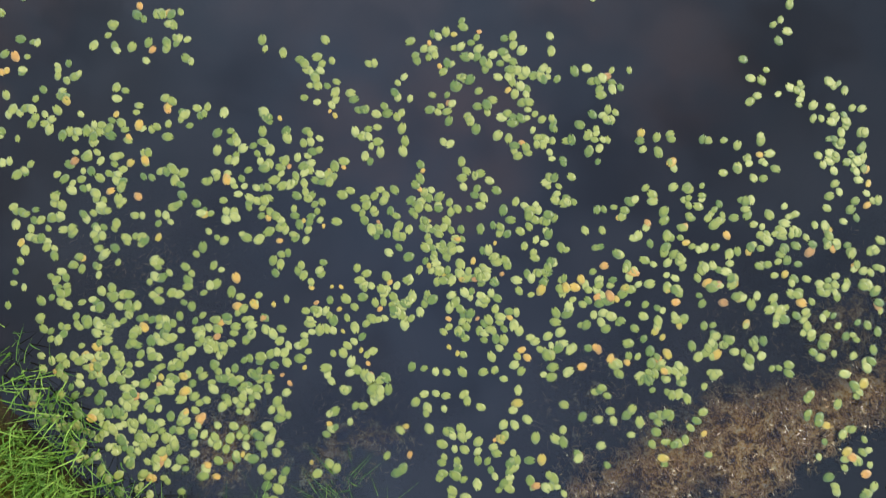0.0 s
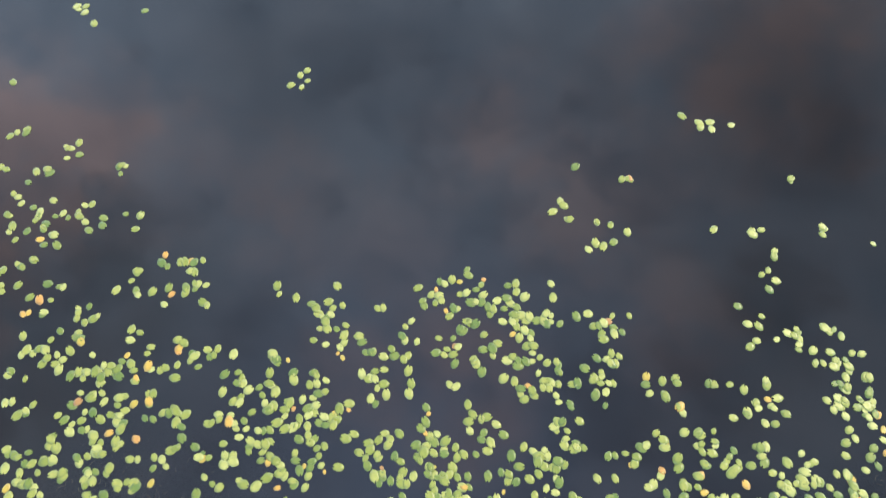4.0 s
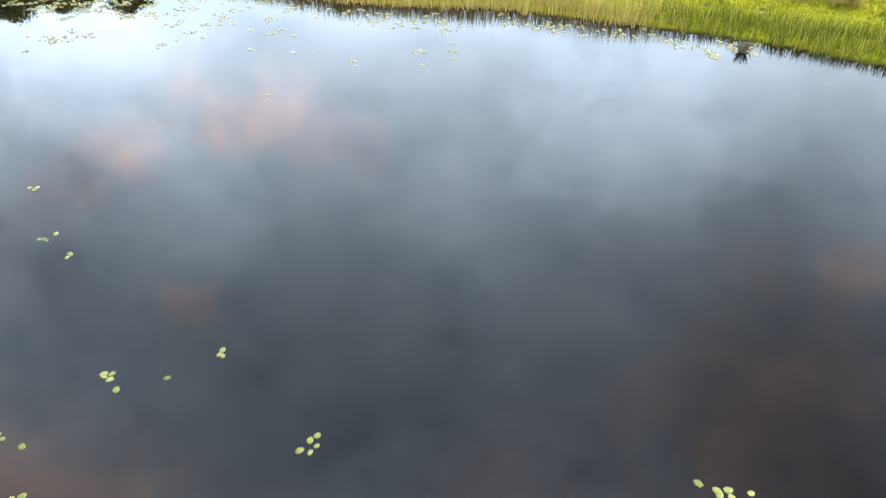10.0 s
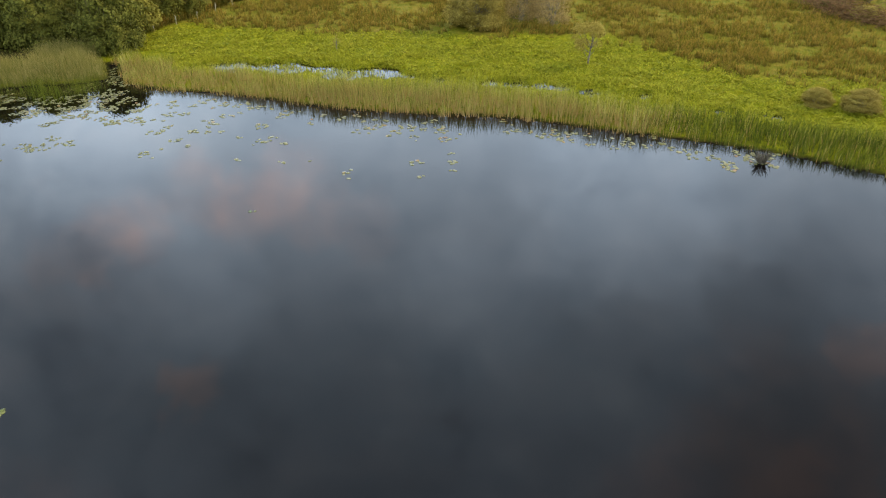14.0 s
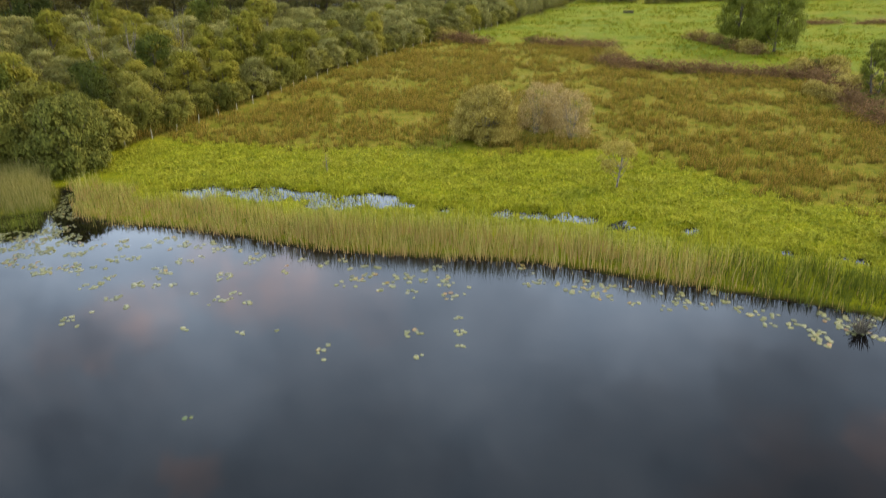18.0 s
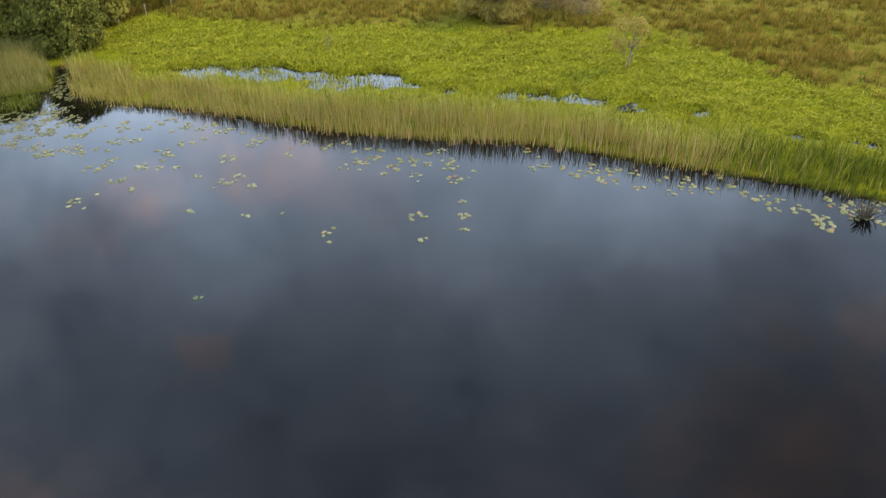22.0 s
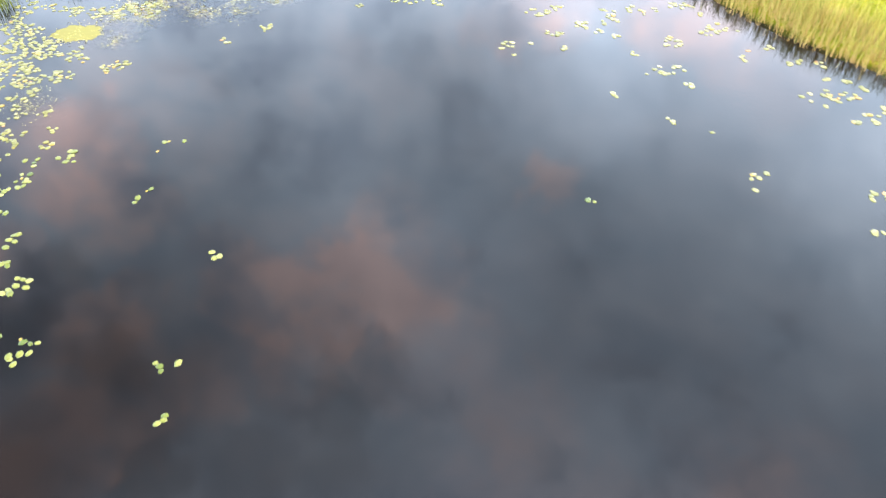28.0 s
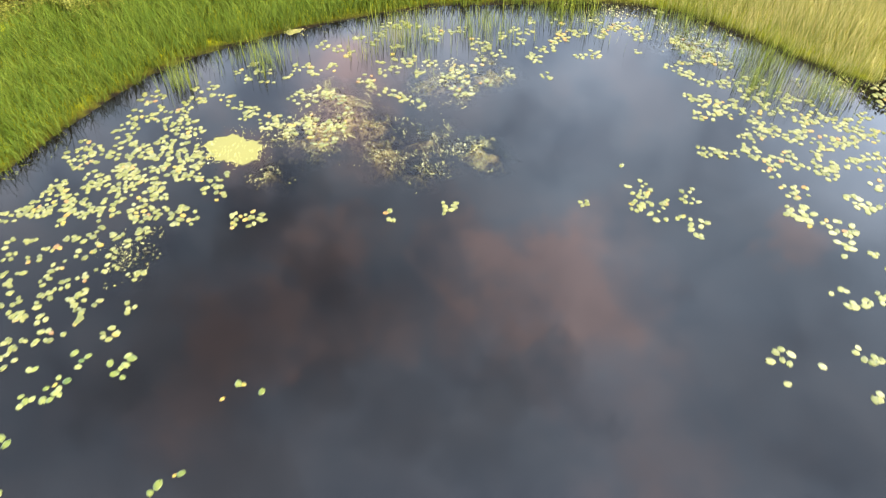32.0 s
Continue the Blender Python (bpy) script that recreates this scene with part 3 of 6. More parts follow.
def blades(px, py, pz, height, width, lean, steps=3, turn=None, seed=1):
    """Upright tapered blades, one island each: ground points and sizes in arrays."""
    r = np.random.default_rng(seed)
    n = len(px)
    turn = r.uniform(0, 2 * np.pi, n) if turn is None else turn
    way = r.uniform(0, 2 * np.pi, n)
    bend = lean * r.uniform(0.2, 1.0, n) * height
    cx, cy = np.cos(turn), np.sin(turn)
    vs, al = [], []
    for k in range(steps + 1):
        u = k / steps
        w = width * (1 - u) ** 0.7 * 0.5 if k < steps else 0 * width
        mx, my = px + np.cos(way) * bend * u * u, py + np.sin(way) * bend * u * u
        mz = pz + height * u * (1 - 0.12 * lean * u)
        if k < steps:
            vs += [np.stack([mx - cx * w, my - cy * w, mz], 1), np.stack([mx + cx * w, my + cy * w, mz], 1)]
            al += [np.full(n, u), np.full(n, u)]
        else:
            vs.append(np.stack([mx, my, mz], 1))
            al.append(np.full(n, u))
    per = 2 * steps + 1
    verts = np.stack(vs, 1).reshape(-1, 3)
    along = np.stack(al, 1).ravel()
    base = np.arange(n)[:, None] * per
    quads = [base + np.array([2 * k, 2 * k + 1, 2 * k + 3, 2 * k + 2]) for k in range(steps - 1)]
    tris = base + np.array([2 * steps - 2, 2 * steps - 1, 2 * steps])
    return verts, ([np.concatenate(quads)] if quads else []) + [tris], along


def stuff(name, label, category, verts, faces, mat, along=None):
    ob = new(name, mesh_from(name, verts, faces, mat, {"along": along} if along is not None else None))
    return tagged(ob, label, category, kind="stuff")


def scatter(x0, x1, y0, y1, n, keep, seed):
    """n tries over a stretch of the plan (metres), thinned by keep(x, y) in 0..1."""
    r = np.random.default_rng(seed)
    px, py = r.uniform(x0, x1, n), r.uniform(y0, y1, n)
    ok = r.random(n) < keep(px, py)
    return px[ok], py[ok]


# ---------------------------------------------------------------- ground and water


def spaced(lo, hi, step, far):
    """Even steps over the near stretch, then growing ones to the far edge."""
    mid = np.arange(lo, hi + step / 2, step)
    grow = [step]
    while sum(grow) < far:
        grow.append(grow[-1] * 1.16)
    out = np.cumsum(grow)
    return np.concatenate([(lo - out)[::-1], mid, hi + out])


gx, gy = spaced(-52, 30, 0.5, 3500), spaced(-18, 68, 0.5, 3500)
GX, GY = np.meshgrid(gx, gy)
gz = ground_z(GX, GY)


def blob(px, py, spots):
    """How deep a point lies in any of the given rounds (x, y, radius, strength)."""
    best = np.zeros(np.shape(px))
    for x, y, rad, s in spots:
        d = np.hypot(px - x, py - y) / rad
        best = np.maximum(best, s * np.clip(1.25 - d + 0.5 * wob(px, py, rad * 0.35, x), 0, 1))
    return best


NEAR_WEED = [(10.7, -11.8, 1.5, 1.0), (8.5, -12.7, 1.4, 0.9), (12.1, -10.9, 1.1, 0.9), (13.5, -10.1, 1.0, 0.8), (6.9, -13.0, 0.8, 0.7)]
DIM_WEED = [(1.3, -12.6, 1.3, 0.6), (-2.3, -13.2, 1.8, 0.7), (9.9, -9.2, 1.6, 0.45), (6.7, -11.0, 1.8, 0.5), (12.6, -8.6, 2.2, 0.6), (-4.0, -9.0, 2.5, 0.3), (0.2, -13.8, 1.5, 0.6)]
BAY_WEED = [(-38.3, 23.8, 1.7, 0.9), (-38.6, 25.9, 1.5, 0.8), (-36.1, 26.3, 1.4, 0.7), (-36.6, 28.3, 1.4, 0.6), (-34.8, 29.8, 1.0, 0.9), (-34.7, 27.0, 1.0, 0.6), (-36.7, 21.6, 1.1, 0.6), (-40.8, 25.5, 1.5, 0.7), (-40.1, 30.1, 1.6, 0.6), (-40.2, 32.5, 1.3, 0.7), (-38.7, 43.2, 1.6, 0.6), (-33.9, 16.0, 1.2, 0.35)]
# cushions of drowned weed rise from the lake bed to just under the surface
weed_m = np.maximum(blob(GX, GY, NEAR_WEED), 0.75 * blob(GX, GY, DIM_WEED))
alga_m = blob(GX, GY, BAY_WEED)
rise = np.clip(1.6 * np.maximum(weed_m, alga_m), 0, 1)
gz = np.where(gz < -0.1, np.minimum(gz * (1 - rise) + rise * np.where(alga_m > weed_m, -0.16 - 0.12 * (1 - alga_m), -0.04 - 0.14 * (1 - weed_m)), -0.03), gz)
gap = shore_gap(GX, GY)
nx, ny = len(gx), len(gy)
idx = np.arange(nx * ny).reshape(ny, nx)
quads = np.stack([idx[:-1, :-1], idx[:-1, 1:], idx[1:, 1:], idx[1:, :-1]], -1).reshape(-1, 4)
FIELD_FAR = [(-15.5, 118.0), (-7.0, 112.0), (0.0, 112.0), (10.0, 108.0), (8.8, 96.0), (11.0, 91.0), (21.0, 88.5), (25.0, 86.0), (30.0, 86.5), (33.0, 92.0)]
ff = np.array(FIELD_FAR) * K
edge_y = np.interp(GX, ff[:, 0], ff[:, 1])
rush_line = 52.0 + 1.5 * wob(GX, GY, 7, 3.3) - 8.5 * np.clip((GX / K - 8) / 8, 0, 1)
rush_m = np.clip((GY / K - rush_line) / 4 + 0.6 * wob(GX, GY, 3, 8), 0, 1) * (gap > 0)
past_m = np.clip((GY - edge_y) / 3 + 0.5, 0, 1)
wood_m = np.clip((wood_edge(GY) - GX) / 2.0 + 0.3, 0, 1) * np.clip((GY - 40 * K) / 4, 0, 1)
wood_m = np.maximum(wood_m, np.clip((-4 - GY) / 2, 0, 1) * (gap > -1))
bed_m = np.maximum(np.clip((0.03 - gz) / 0.08, 0, 1), np.clip((0.6 - gap) / 0.6, 0, 1))
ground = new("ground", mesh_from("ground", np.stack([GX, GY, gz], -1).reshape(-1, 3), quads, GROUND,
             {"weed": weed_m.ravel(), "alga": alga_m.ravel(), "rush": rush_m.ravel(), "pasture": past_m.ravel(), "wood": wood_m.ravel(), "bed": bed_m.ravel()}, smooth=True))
tagged(ground, "green marshy meadow running down to a dark peat lake bed", "ground", kind="structure")

wx, wy = np.linspace(-60, 90, 251), np.linspace(-45, 60, 176)
WX, WY = np.meshgrid(wx, wy)
widx = np.arange(WX.size).reshape(WX.shape)
wq = np.stack([widx[:-1, :-1], widx[:-1, 1:], widx[1:, 1:], widx[1:, :-1]], -1).reshape(-1, 4)
shallow = np.clip(1.6 * np.maximum.reduce([blob(WX, WY, NEAR_WEED), 0.8 * blob(WX, WY, DIM_WEED), blob(WX, WY, BAY_WEED)]), 0, 1)
water = new("water", mesh_from("water", np.stack([WX, WY, 0 * WX], -1).reshape(-1, 3), wq, WATER, {"shallow": shallow.ravel()}, smooth=True))
tagged(water, "still dark brown lake water mirroring a cloudy sky", "lake water", kind="structure")

# ---------------------------------------------------------------- trees


def tube(pts, radii, sides=6):
    """A tapered round limb along points."""
    pts = np.asarray(pts, float)
    rings = []
    for i, p in enumerate(pts):
        d = pts[min(i + 1, len(pts) - 1)] - pts[max(i - 1, 0)]
        d = d / (np.linalg.norm(d) + 1e-9)
        s = np.cross(d, (0.31, 0.95, 0.05) if abs(d[2]) > 0.5 else (0, 0, 1.0))
        s = s / (np.linalg.norm(s) + 1e-9)
        t = np.cross(d, s)
        a = np.arange(sides) * 2 * np.pi / sides
        rings.append(p + radii[i] * (np.cos(a)[:, None] * s + np.sin(a)[:, None] * t))
    k = np.arange(sides)
    faces = [np.stack([i * sides + k, i * sides + (k + 1) % sides, (i + 1) * sides + (k + 1) % sides, (i + 1) * sides + k], 1) for i in range(len(pts) - 1)]
    return np.concatenate(rings), np.concatenate(faces)


def joined(pieces):
    vs, fs, n = [], [], 0
    for v, f in pieces:
        vs.append(v)
        fs.append(np.asarray(f) + n)
        n += len(v)
    return np.concatenate(vs), np.concatenate(fs)


def leaf_cloud(r, centres, radii, per, size, flat=0.75, droop=0.0):
    """Small pointed leaves round the lobes of a crown, thicker at their skins."""
    n = len(centres) * per
    c, rad = np.repeat(centres, per, 0), np.repeat(radii, per)
    d = r.normal(size=(n, 3))
    d /= np.linalg.norm(d, axis=1)[:, None]
    d[:, 2] = np.where((d[:, 2] < -0.2) & (r.random(n) < 0.5), -d[:, 2], d[:, 2])
    far = rad * r.uniform(0.45, 1.0, n) ** 0.45 * r.uniform(0.92, 1.1, n)
    p = c + d * far[:, None] * np.array([1, 1, flat])
    p[:, 2] -= droop * r.random(n) * rad
    nrm = d * 1.5 + r.normal(size=(n, 3)) * 0.33 + np.array([0, 0, 0.25])
    nrm /= np.linalg.norm(nrm, axis=1)[:, None]
    u = np.cross(nrm, r.normal(size=(n, 3)))
    u /= np.linalg.norm(u, axis=1)[:, None]
    w = np.cross(nrm, u)
    s = (size * r.uniform(0.6, 1.35, n))[:, None]
    v = np.stack([p - u * s, p + w * s * 0.6 + nrm * s * 0.15, p + u * s, p - w * s * 0.6 + nrm * s * 0.15], 1).reshape(-1, 3)
    return v, np.arange(4 * n).reshape(-1, 4)


def make_tree(name, seed, high, wide, mat, bark, lobes=34, per=100, leaf=0.17, low=0.18, lean=0.0, stems=1, open_=0.0, top=1.0, label="", category="tree", droop=0.15, skirt=0):
    """A tree or shrub at the origin: trunk with limbs, and a crown of leaf lobes with gaps."""
    r = np.random.default_rng(seed)
    root = tagged(new(name), label, category)
    hs = high * (low + (0.95 - low) * r.random(lobes) ** 0.85)
    u = (hs / high - low) / (1 - low)
    prof = np.sqrt(np.clip(1 - (2 * u - 1.0 + 0.18) ** 2 * 0.82, 0.05, 1)) * (1 - (1 - top) * u)
    a = r.uniform(0, 2 * np.pi, lobes)
    rr = wide * prof * np.sqrt(r.uniform(0.22 if open_ < 0.5 else 0.35, 0.72, lobes))
    centres = np.stack([np.cos(a) * rr + lean * hs, np.sin(a) * rr, hs * 0.93], 1)
    radii = wide * r.uniform(0.32, 0.54, lobes) * (26.0 / lobes) ** 0.33 * (1 - 0.35 * open_) * (1 - 0.35 * (1 - top) * u)
    if skirt:
        # boughs that hang to the ground round the foot
        sa = r.uniform(0, 2 * np.pi, skirt)
        sr = wide * r.uniform(0.45, 0.85, skirt)
        centres = np.concatenate([centres, np.stack([np.cos(sa) * sr, np.sin(sa) * sr, high * r.uniform(0.06, 0.26, skirt)], 1)])
        radii = np.concatenate([radii, wide * r.uniform(0.2, 0.32, skirt)])
    wood = []
    for s in range(stems):
        b = r.uniform(-0.12, 0.12, 2) * wide * (stems > 1)
        tip = np.array([r.uniform(-0.25, 0.25) * wide + lean * high, r.uniform(-0.25, 0.25) * wide, high * 0.86])
        if stems > 1:
            tip[:2] += 0.55 * wide * np.array([math.cos(s * 2.4), math.sin(s * 2.4)])
        base = np.array([b[0], b[1], -0.25])
        mid = base * 0.45 + tip * 0.55 + np.array([*r.uniform(-0.1, 0.1, 2) * wide, 0])
        rad = 0.019 * high / math.sqrt(stems)
        wood.append(tube([base, base * 0.75 + mid * 0.25, mid, tip], [rad * 1.25, rad, rad * 0.62, rad * 0.12], 6))
        for c in centres[s::stems][: 9 if stems == 1 else 6]:
            f = np.clip(c[2] / tip[2] * 0.6, 0.12, 0.8)
            start = base + (mid - base) * min(1, f * 1.6) if f < 0.6 else mid + (tip - mid) * (f - 0.6) / 0.4
            wood.append(tube([start, start * 0.5 + c * 0.5 + [0, 0, -0.05 * high], c], [rad * 0.5, rad * 0.32, rad * 0.08], 4))
    part("trunk", mesh_from(name + "_trunk", *joined(wood), bark, smooth=True), root)
    v, f = leaf_cloud(r, centres, radii, per, leaf, droop=droop)
    part("crown", mesh_from(name + "_crown", v, f, mat), root)
    return root


def make_pine(name, seed, high, mat, bark, label):
    r = np.random.default_rng(seed)
    root = tagged(new(name), label, "pine tree")
    tiers, cs, rs = 8, [], []
    for k in range(tiers):
        u = 0.42 + 0.58 * k / (tiers - 1)
        reach = high * 0.15 * min(1.0, 2.6 * (1.10 - u)) + 0.3
        for j in range(6 if k < 6 else 3):
            a = r.uniform(0, 6.283)
            d = reach * r.uniform(0.35, 1.0)
            cs.append((math.cos(a) * d, math.sin(a) * d, high * u - 0.12 * d + r.uniform(-0.3, 0.3)))
            rs.append(0.45 + 0.42 * reach * r.uniform(0.7, 1.1))
    wood = [tube([(0, 0, -0.3), (0.1, 0.05, high * 0.5), (0, 0, high * 0.98)], [0.2, 0.13, 0.02])]
    wood += [tube([(0, 0, c[2] - 0.2), c], [0.05, 0.015], 4) for c in cs[::3]]
    part("trunk", mesh_from(name + "_trunk", *joined(wood), bark, smooth=True), root)
    v, f = leaf_cloud(r, np.array(cs), np.array(rs), 52, 0.19, flat=0.55, droop=0.05)
    part("crown", mesh_from(name + "_crown", v, f, mat), root)
    return root


def stand(ob, x, y, turn=0.0, size=1.0, tall=None, first=False):
    """Put a tree (the first of its kind) or a copy of it on the ground at plan metres."""
    z = float(ground_z(np.array([x]), np.array([y]))[0])
    m = pose(x, y, max(z, -0.05), 0, 0, turn) @ Matrix.Diagonal((size, size, size * (tall or 1.0), 1))
    if first:
        ob.matrix_basis = m
        return ob
    return copy_thing(ob, m)


r0 = random.Random(5)
willows = [make_tree("willow_bush", 11 + i, 5.2, 3.3, BAYLEAF, BARK, lobes=110, per=170, leaf=0.10, low=0.0, stems=4, skirt=26, label="rounded dense grey-green willow bush at the lake's edge", category="bush") for i in range(2)]
for i, (x, y, s, tl) in enumerate([(-30.0, 46.6, 1.08, 1.12), (-35.2, 46.2, 1.05, 1.15), (-40.0, 46.0, 1.05, 1.1), (-44.0, 44.6, 1.05, 1.0), (-31.6, 50.6, 0.7, 1.3), (-48.0, 42.0, 1.05, 1.0),
                                   (-44.6, 17.0, 0.6, 0.7), (-43.6, 9.6, 0.62, 0.7), (-42.9, 12.6, 0.6, 0.72), (-48.5, 26.0, 0.95, 0.9), (-50.0, 16.0, 1.0, 0.9), (-49.0, 34.0, 0.9, 1.0)]):
    stand(willows[i % 2], x * K, y * K, r0.uniform(0, 360), s, tl, first=i < 2)

kinds = [make_tree("birch_tree", 31, 8.0, 2.5, BIRCH, BARK, lobes=40, per=125, leaf=0.145, low=0.06, top=0.72, label="slender olive-green birch in the wood's edge"),
         make_tree("birch_tree", 32, 7.0, 2.9, BIRCH, BARK, lobes=44, per=120, leaf=0.145, low=0.05, top=0.85, label="broad olive-green birch among other trees"),
         make_tree("willow_tree", 33, 6.2, 3.3, WILLOW, BARK, lobes=46, per=115, leaf=0.145, low=0.0, stems=3, label="rounded grey-green willow tree in the wood"),
         make_tree("willow_tree", 34, 7.2, 3.0, WILLOW, BARK, lobes=46, per=115, leaf=0.145, low=0.0, stems=2, label="tall grey-green willow tree in the wood"),
         make_tree("oak_tree", 35, 8.8, 3.6, OAK, BARK, lobes=54, per=115, leaf=0.16, low=0.08, label="dark green broad-crowned tree standing over the wood")]
# a willow for far off, its haze painted into the leaf colour
kinds.append(make_tree("sallow_tree", 36, 6.8, 3.2, HAZE_WILLOW, BARK, lobes=46, per=115, leaf=0.145, low=0.0, stems=3, label="rounded willow tree in the wood, colour paled for distance haze"))
pines = [make_pine("pine_tree", 41 + i, 14.5, PINE, BARK, "tall olive-green pine of the wood behind the birches") for i in range(2)]
used = set()
deep_pines = []


def plant(protos, i, x, y, size, tall):
    ob = protos[i]
    first = ob.name not in used
    used.add(ob.name)
    ob = stand(ob, x, y, r0.uniform(0, 360), size, tall, first)
    tagged(ob, group="trees of the wood")


y = 46.5 * K
while y < 200 * K:
    step = 4.2 + 0.013 * y
    x = float(wood_edge(np.array([y]))[0]) - (2.9 if y < 70 * K else 1.7) * K
    first = True
    while x > -0.98 * y + 6 and x > -165:
        px, py = x + r0.uniform(-1, 1) * (0.6 if first else 1.3), y + r0.uniform(-1.3, 1.3)
        inland = float(wood_edge(np.array([py]))[0]) - px
        dist = math.hypot(px, py - 6)
        grow = 0.88 + 0.32 * min(1, max(0, (dist - 60) / 70))
        if inland > 34 and dist > 168 and r0.random() < 0.92:
            if dist < 196 and px > -125:
                plant(pines, r0.randrange(2), px + r0.uniform(-2.4, 2.4), py + r0.uniform(-2, 2), r0.uniform(0.8, 1.15), r0.uniform(0.8, 1.02))
            else:
                deep_pines.append((px + r0.uniform(-2.4, 2.4), py + r0.uniform(-2, 2)))
            step_x = 6.2
        else:
            pick = r0.choices(range(5), [3, 3, 3 if inland < 25 else 2, 3, 0.4 if inland < 12 else 1.0])[0]
            # with distance more trees are the ones with haze in their colour
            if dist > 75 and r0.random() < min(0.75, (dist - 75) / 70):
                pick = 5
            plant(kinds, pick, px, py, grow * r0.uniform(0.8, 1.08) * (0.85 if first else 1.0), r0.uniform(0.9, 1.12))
            step_x = step
        x -= step_x * r0.uniform(0.85, 1.15)
        first = False
    y += step * 0.92

for x, y, size in ((-35.5, 51.5, 1.15), (-39.5, 50.8, 1.25), (-43.5, 50.0, 1.2), (-48.0, 48.5, 1.3)):
    plant(kinds, 3, x * K, y * K, size, 1.1)

# the pines deeper in, as one mass
dr = np.random.default_rng(45)
dp = np.array(deep_pines)
k = 16
u = np.tile(np.linspace(0.4, 1.0, k), len(dp))
h = np.repeat(14.5 * dr.uniform(0.8, 1.05, len(dp)), k)
a, d = dr.uniform(0, 6.283, len(u)), h * 0.15 * (1.05 - u) * dr.uniform(0.3, 1.0, len(u))
c = np.repeat(np.column_stack([dp, ground_z(dp[:, 0], dp[:, 1])]), k, 0) + np.column_stack([np.cos(a) * d, np.sin(a) * d, h * u])
v, f = leaf_cloud(dr, c, 0.5 + h * 0.09 * (1.15 - u), 22, 0.4, flat=0.6)
stuff("pine_wood", "dark pine wood behind the birch and willow belt", "woodland", v, f, PINE)

# low willow scrub that closes the wood's edge down to the ground
scrub = make_tree("willow_scrub", 58, 2.7, 1.7, WILLOW, BARK, lobes=30, per=70, leaf=0.13, low=0.0, stems=4, label="low dense willow scrub under the wood's edge", category="bush")
sy = 47.5 * K
first = True
while sy < 150 * K:
    stand(scrub, float(wood_edge(np.array([sy]))[0]) - r0.uniform(0.9, 2.4), sy, r0.uniform(0, 360), r0.uniform(0.7, 1.25), r0.uniform(0.8, 1.2), first)
    first = False
    sy += r0.uniform(1.8, 3.4)

# shrubs and trees of the meadow
sallow = make_tree("sallow_bush", 51, 5.3, 3.3, SALLOW, PALE_BARK, lobes=120, per=270, leaf=0.078, low=0.0, stems=12, open_=0.3, skirt=34, label="fluffy yellowish-brown sallow bush standing in the meadow", category="bush")
stand(sallow, -2.9 * K, 56.6 * K, 20, 1.0, 1.0, first=True)
sallow_b = make_tree("sallow_bush", 52, 4.9, 2.3, SALLOW_GREY, PALE_BARK, lobes=90, per=80, leaf=0.06, low=0.05, stems=18, open_=0.6, skirt=12, label="sparse half-bare pinkish-grey sallow bush in the meadow", category="bush")
stand(sallow_b, 3.4 * K, 57.8 * K, 140, 0.92, 1.08, first=True)
stand(sallow_b, 0.8 * K, 59.2 * K, 260, 0.95, 1.12)
stand(sallow_b, 2.2 * K, 60.4 * K, 30, 0.9, 1.12)
stand(sallow, 21.2 * K, 38.6 * K, 40, 0.45, 0.7)
stand(sallow, 18.9 * K, 39.2 * K, 300, 0.36, 0.75)
stand(sallow, 24.5 * K, 36.6 * K, 100, 0.55, 0.8)
small = make_tree("young_birch", 53, 3.9, 1.6, SALLOW, PALE_BARK, lobes=40, per=120, leaf=0.055, low=0.40, open_=0.5, label="small thin birch standing alone in the marsh")
stand(small, 5.8 * K, 46.6 * K, 0, 1.0, 1.0, first=True)
ash = make_tree("ash_tree", 54, 11.9, 4.3, ASH, BARK, lobes=90, per=300, leaf=0.13, low=0.14, label="large full-crowned green tree beside a pasture ditch")
stand(ash, 32.2 * K, 106.9 * K, 30, 1.0, 1.0, first=True)
stand(ash, 29.4 * K, 115.5 * K, 200, 0.92, 1.02)
lean = make_tree("leaning_willow", 55, 7.9, 2.0, ASH, BARK, lobes=90, per=110, leaf=0.09, low=0.10, lean=0.05, stems=3, open_=0.8, label="ragged leaning dark green willow over the ditch")
stand(lean, 30.8 * K, 72.4 * K, 180, 1.0, 1.0, first=True)
stand(lean, 33.4 * K, 70.0 * K, 40, 0.9, 0.9)

# brambles and coarse growth over the branch rows
bramble = make_tree("bramble_bush", 57, 1.2, 1.1, SALLOW, BARK, lobes=34, per=90, leaf=0.07, low=0.0, stems=5, label="low greyish-green bramble grown over cut branches", category="bush")
bramble_b = make_tree("bramble_bush", 59, 1.15, 1.2, BAYLEAF, BARK, lobes=34, per=90, leaf=0.07, low=0.0, stems=5, label="low green bramble grown over cut branches", category="bush")
seen = set()
for i, (x, y, s) in enumerate([(10.6, 96.2, 1.5), (11.4, 93.6, 1.2), (9.9, 97.2, 1.0), (13.0, 91.4, 0.7), (21.5, 89.2, 0.6), (26.8, 87.0, 0.8), (29.6, 88.2, 1.2), (31.4, 89.4, 1.5), (33.0, 88.0, 1.3), (32.0, 85.0, 1.2), (31.4, 81.6, 1.3), (30.8, 78.0, 1.4), (30.9, 75.2, 1.3), (30.3, 70.6, 1.2), (26.9, 76.0, 0.9), (28.0, 74.4, 0.9),
                             (29.2, 67.0, 1.0), (30.5, 63.0, 0.9), (28.9, 106.4, 1.3), (27.4, 110.6, 1.2), (26.6, 115.4, 1.2), (25.0, 119.6, 1.0), (-0.3, 113.0, 1.0), (-14.6, 117.6, 1.3), (-12.8, 116.8, 1.1)]):
    ob = bramble_b if i % 3 == 1 else bramble
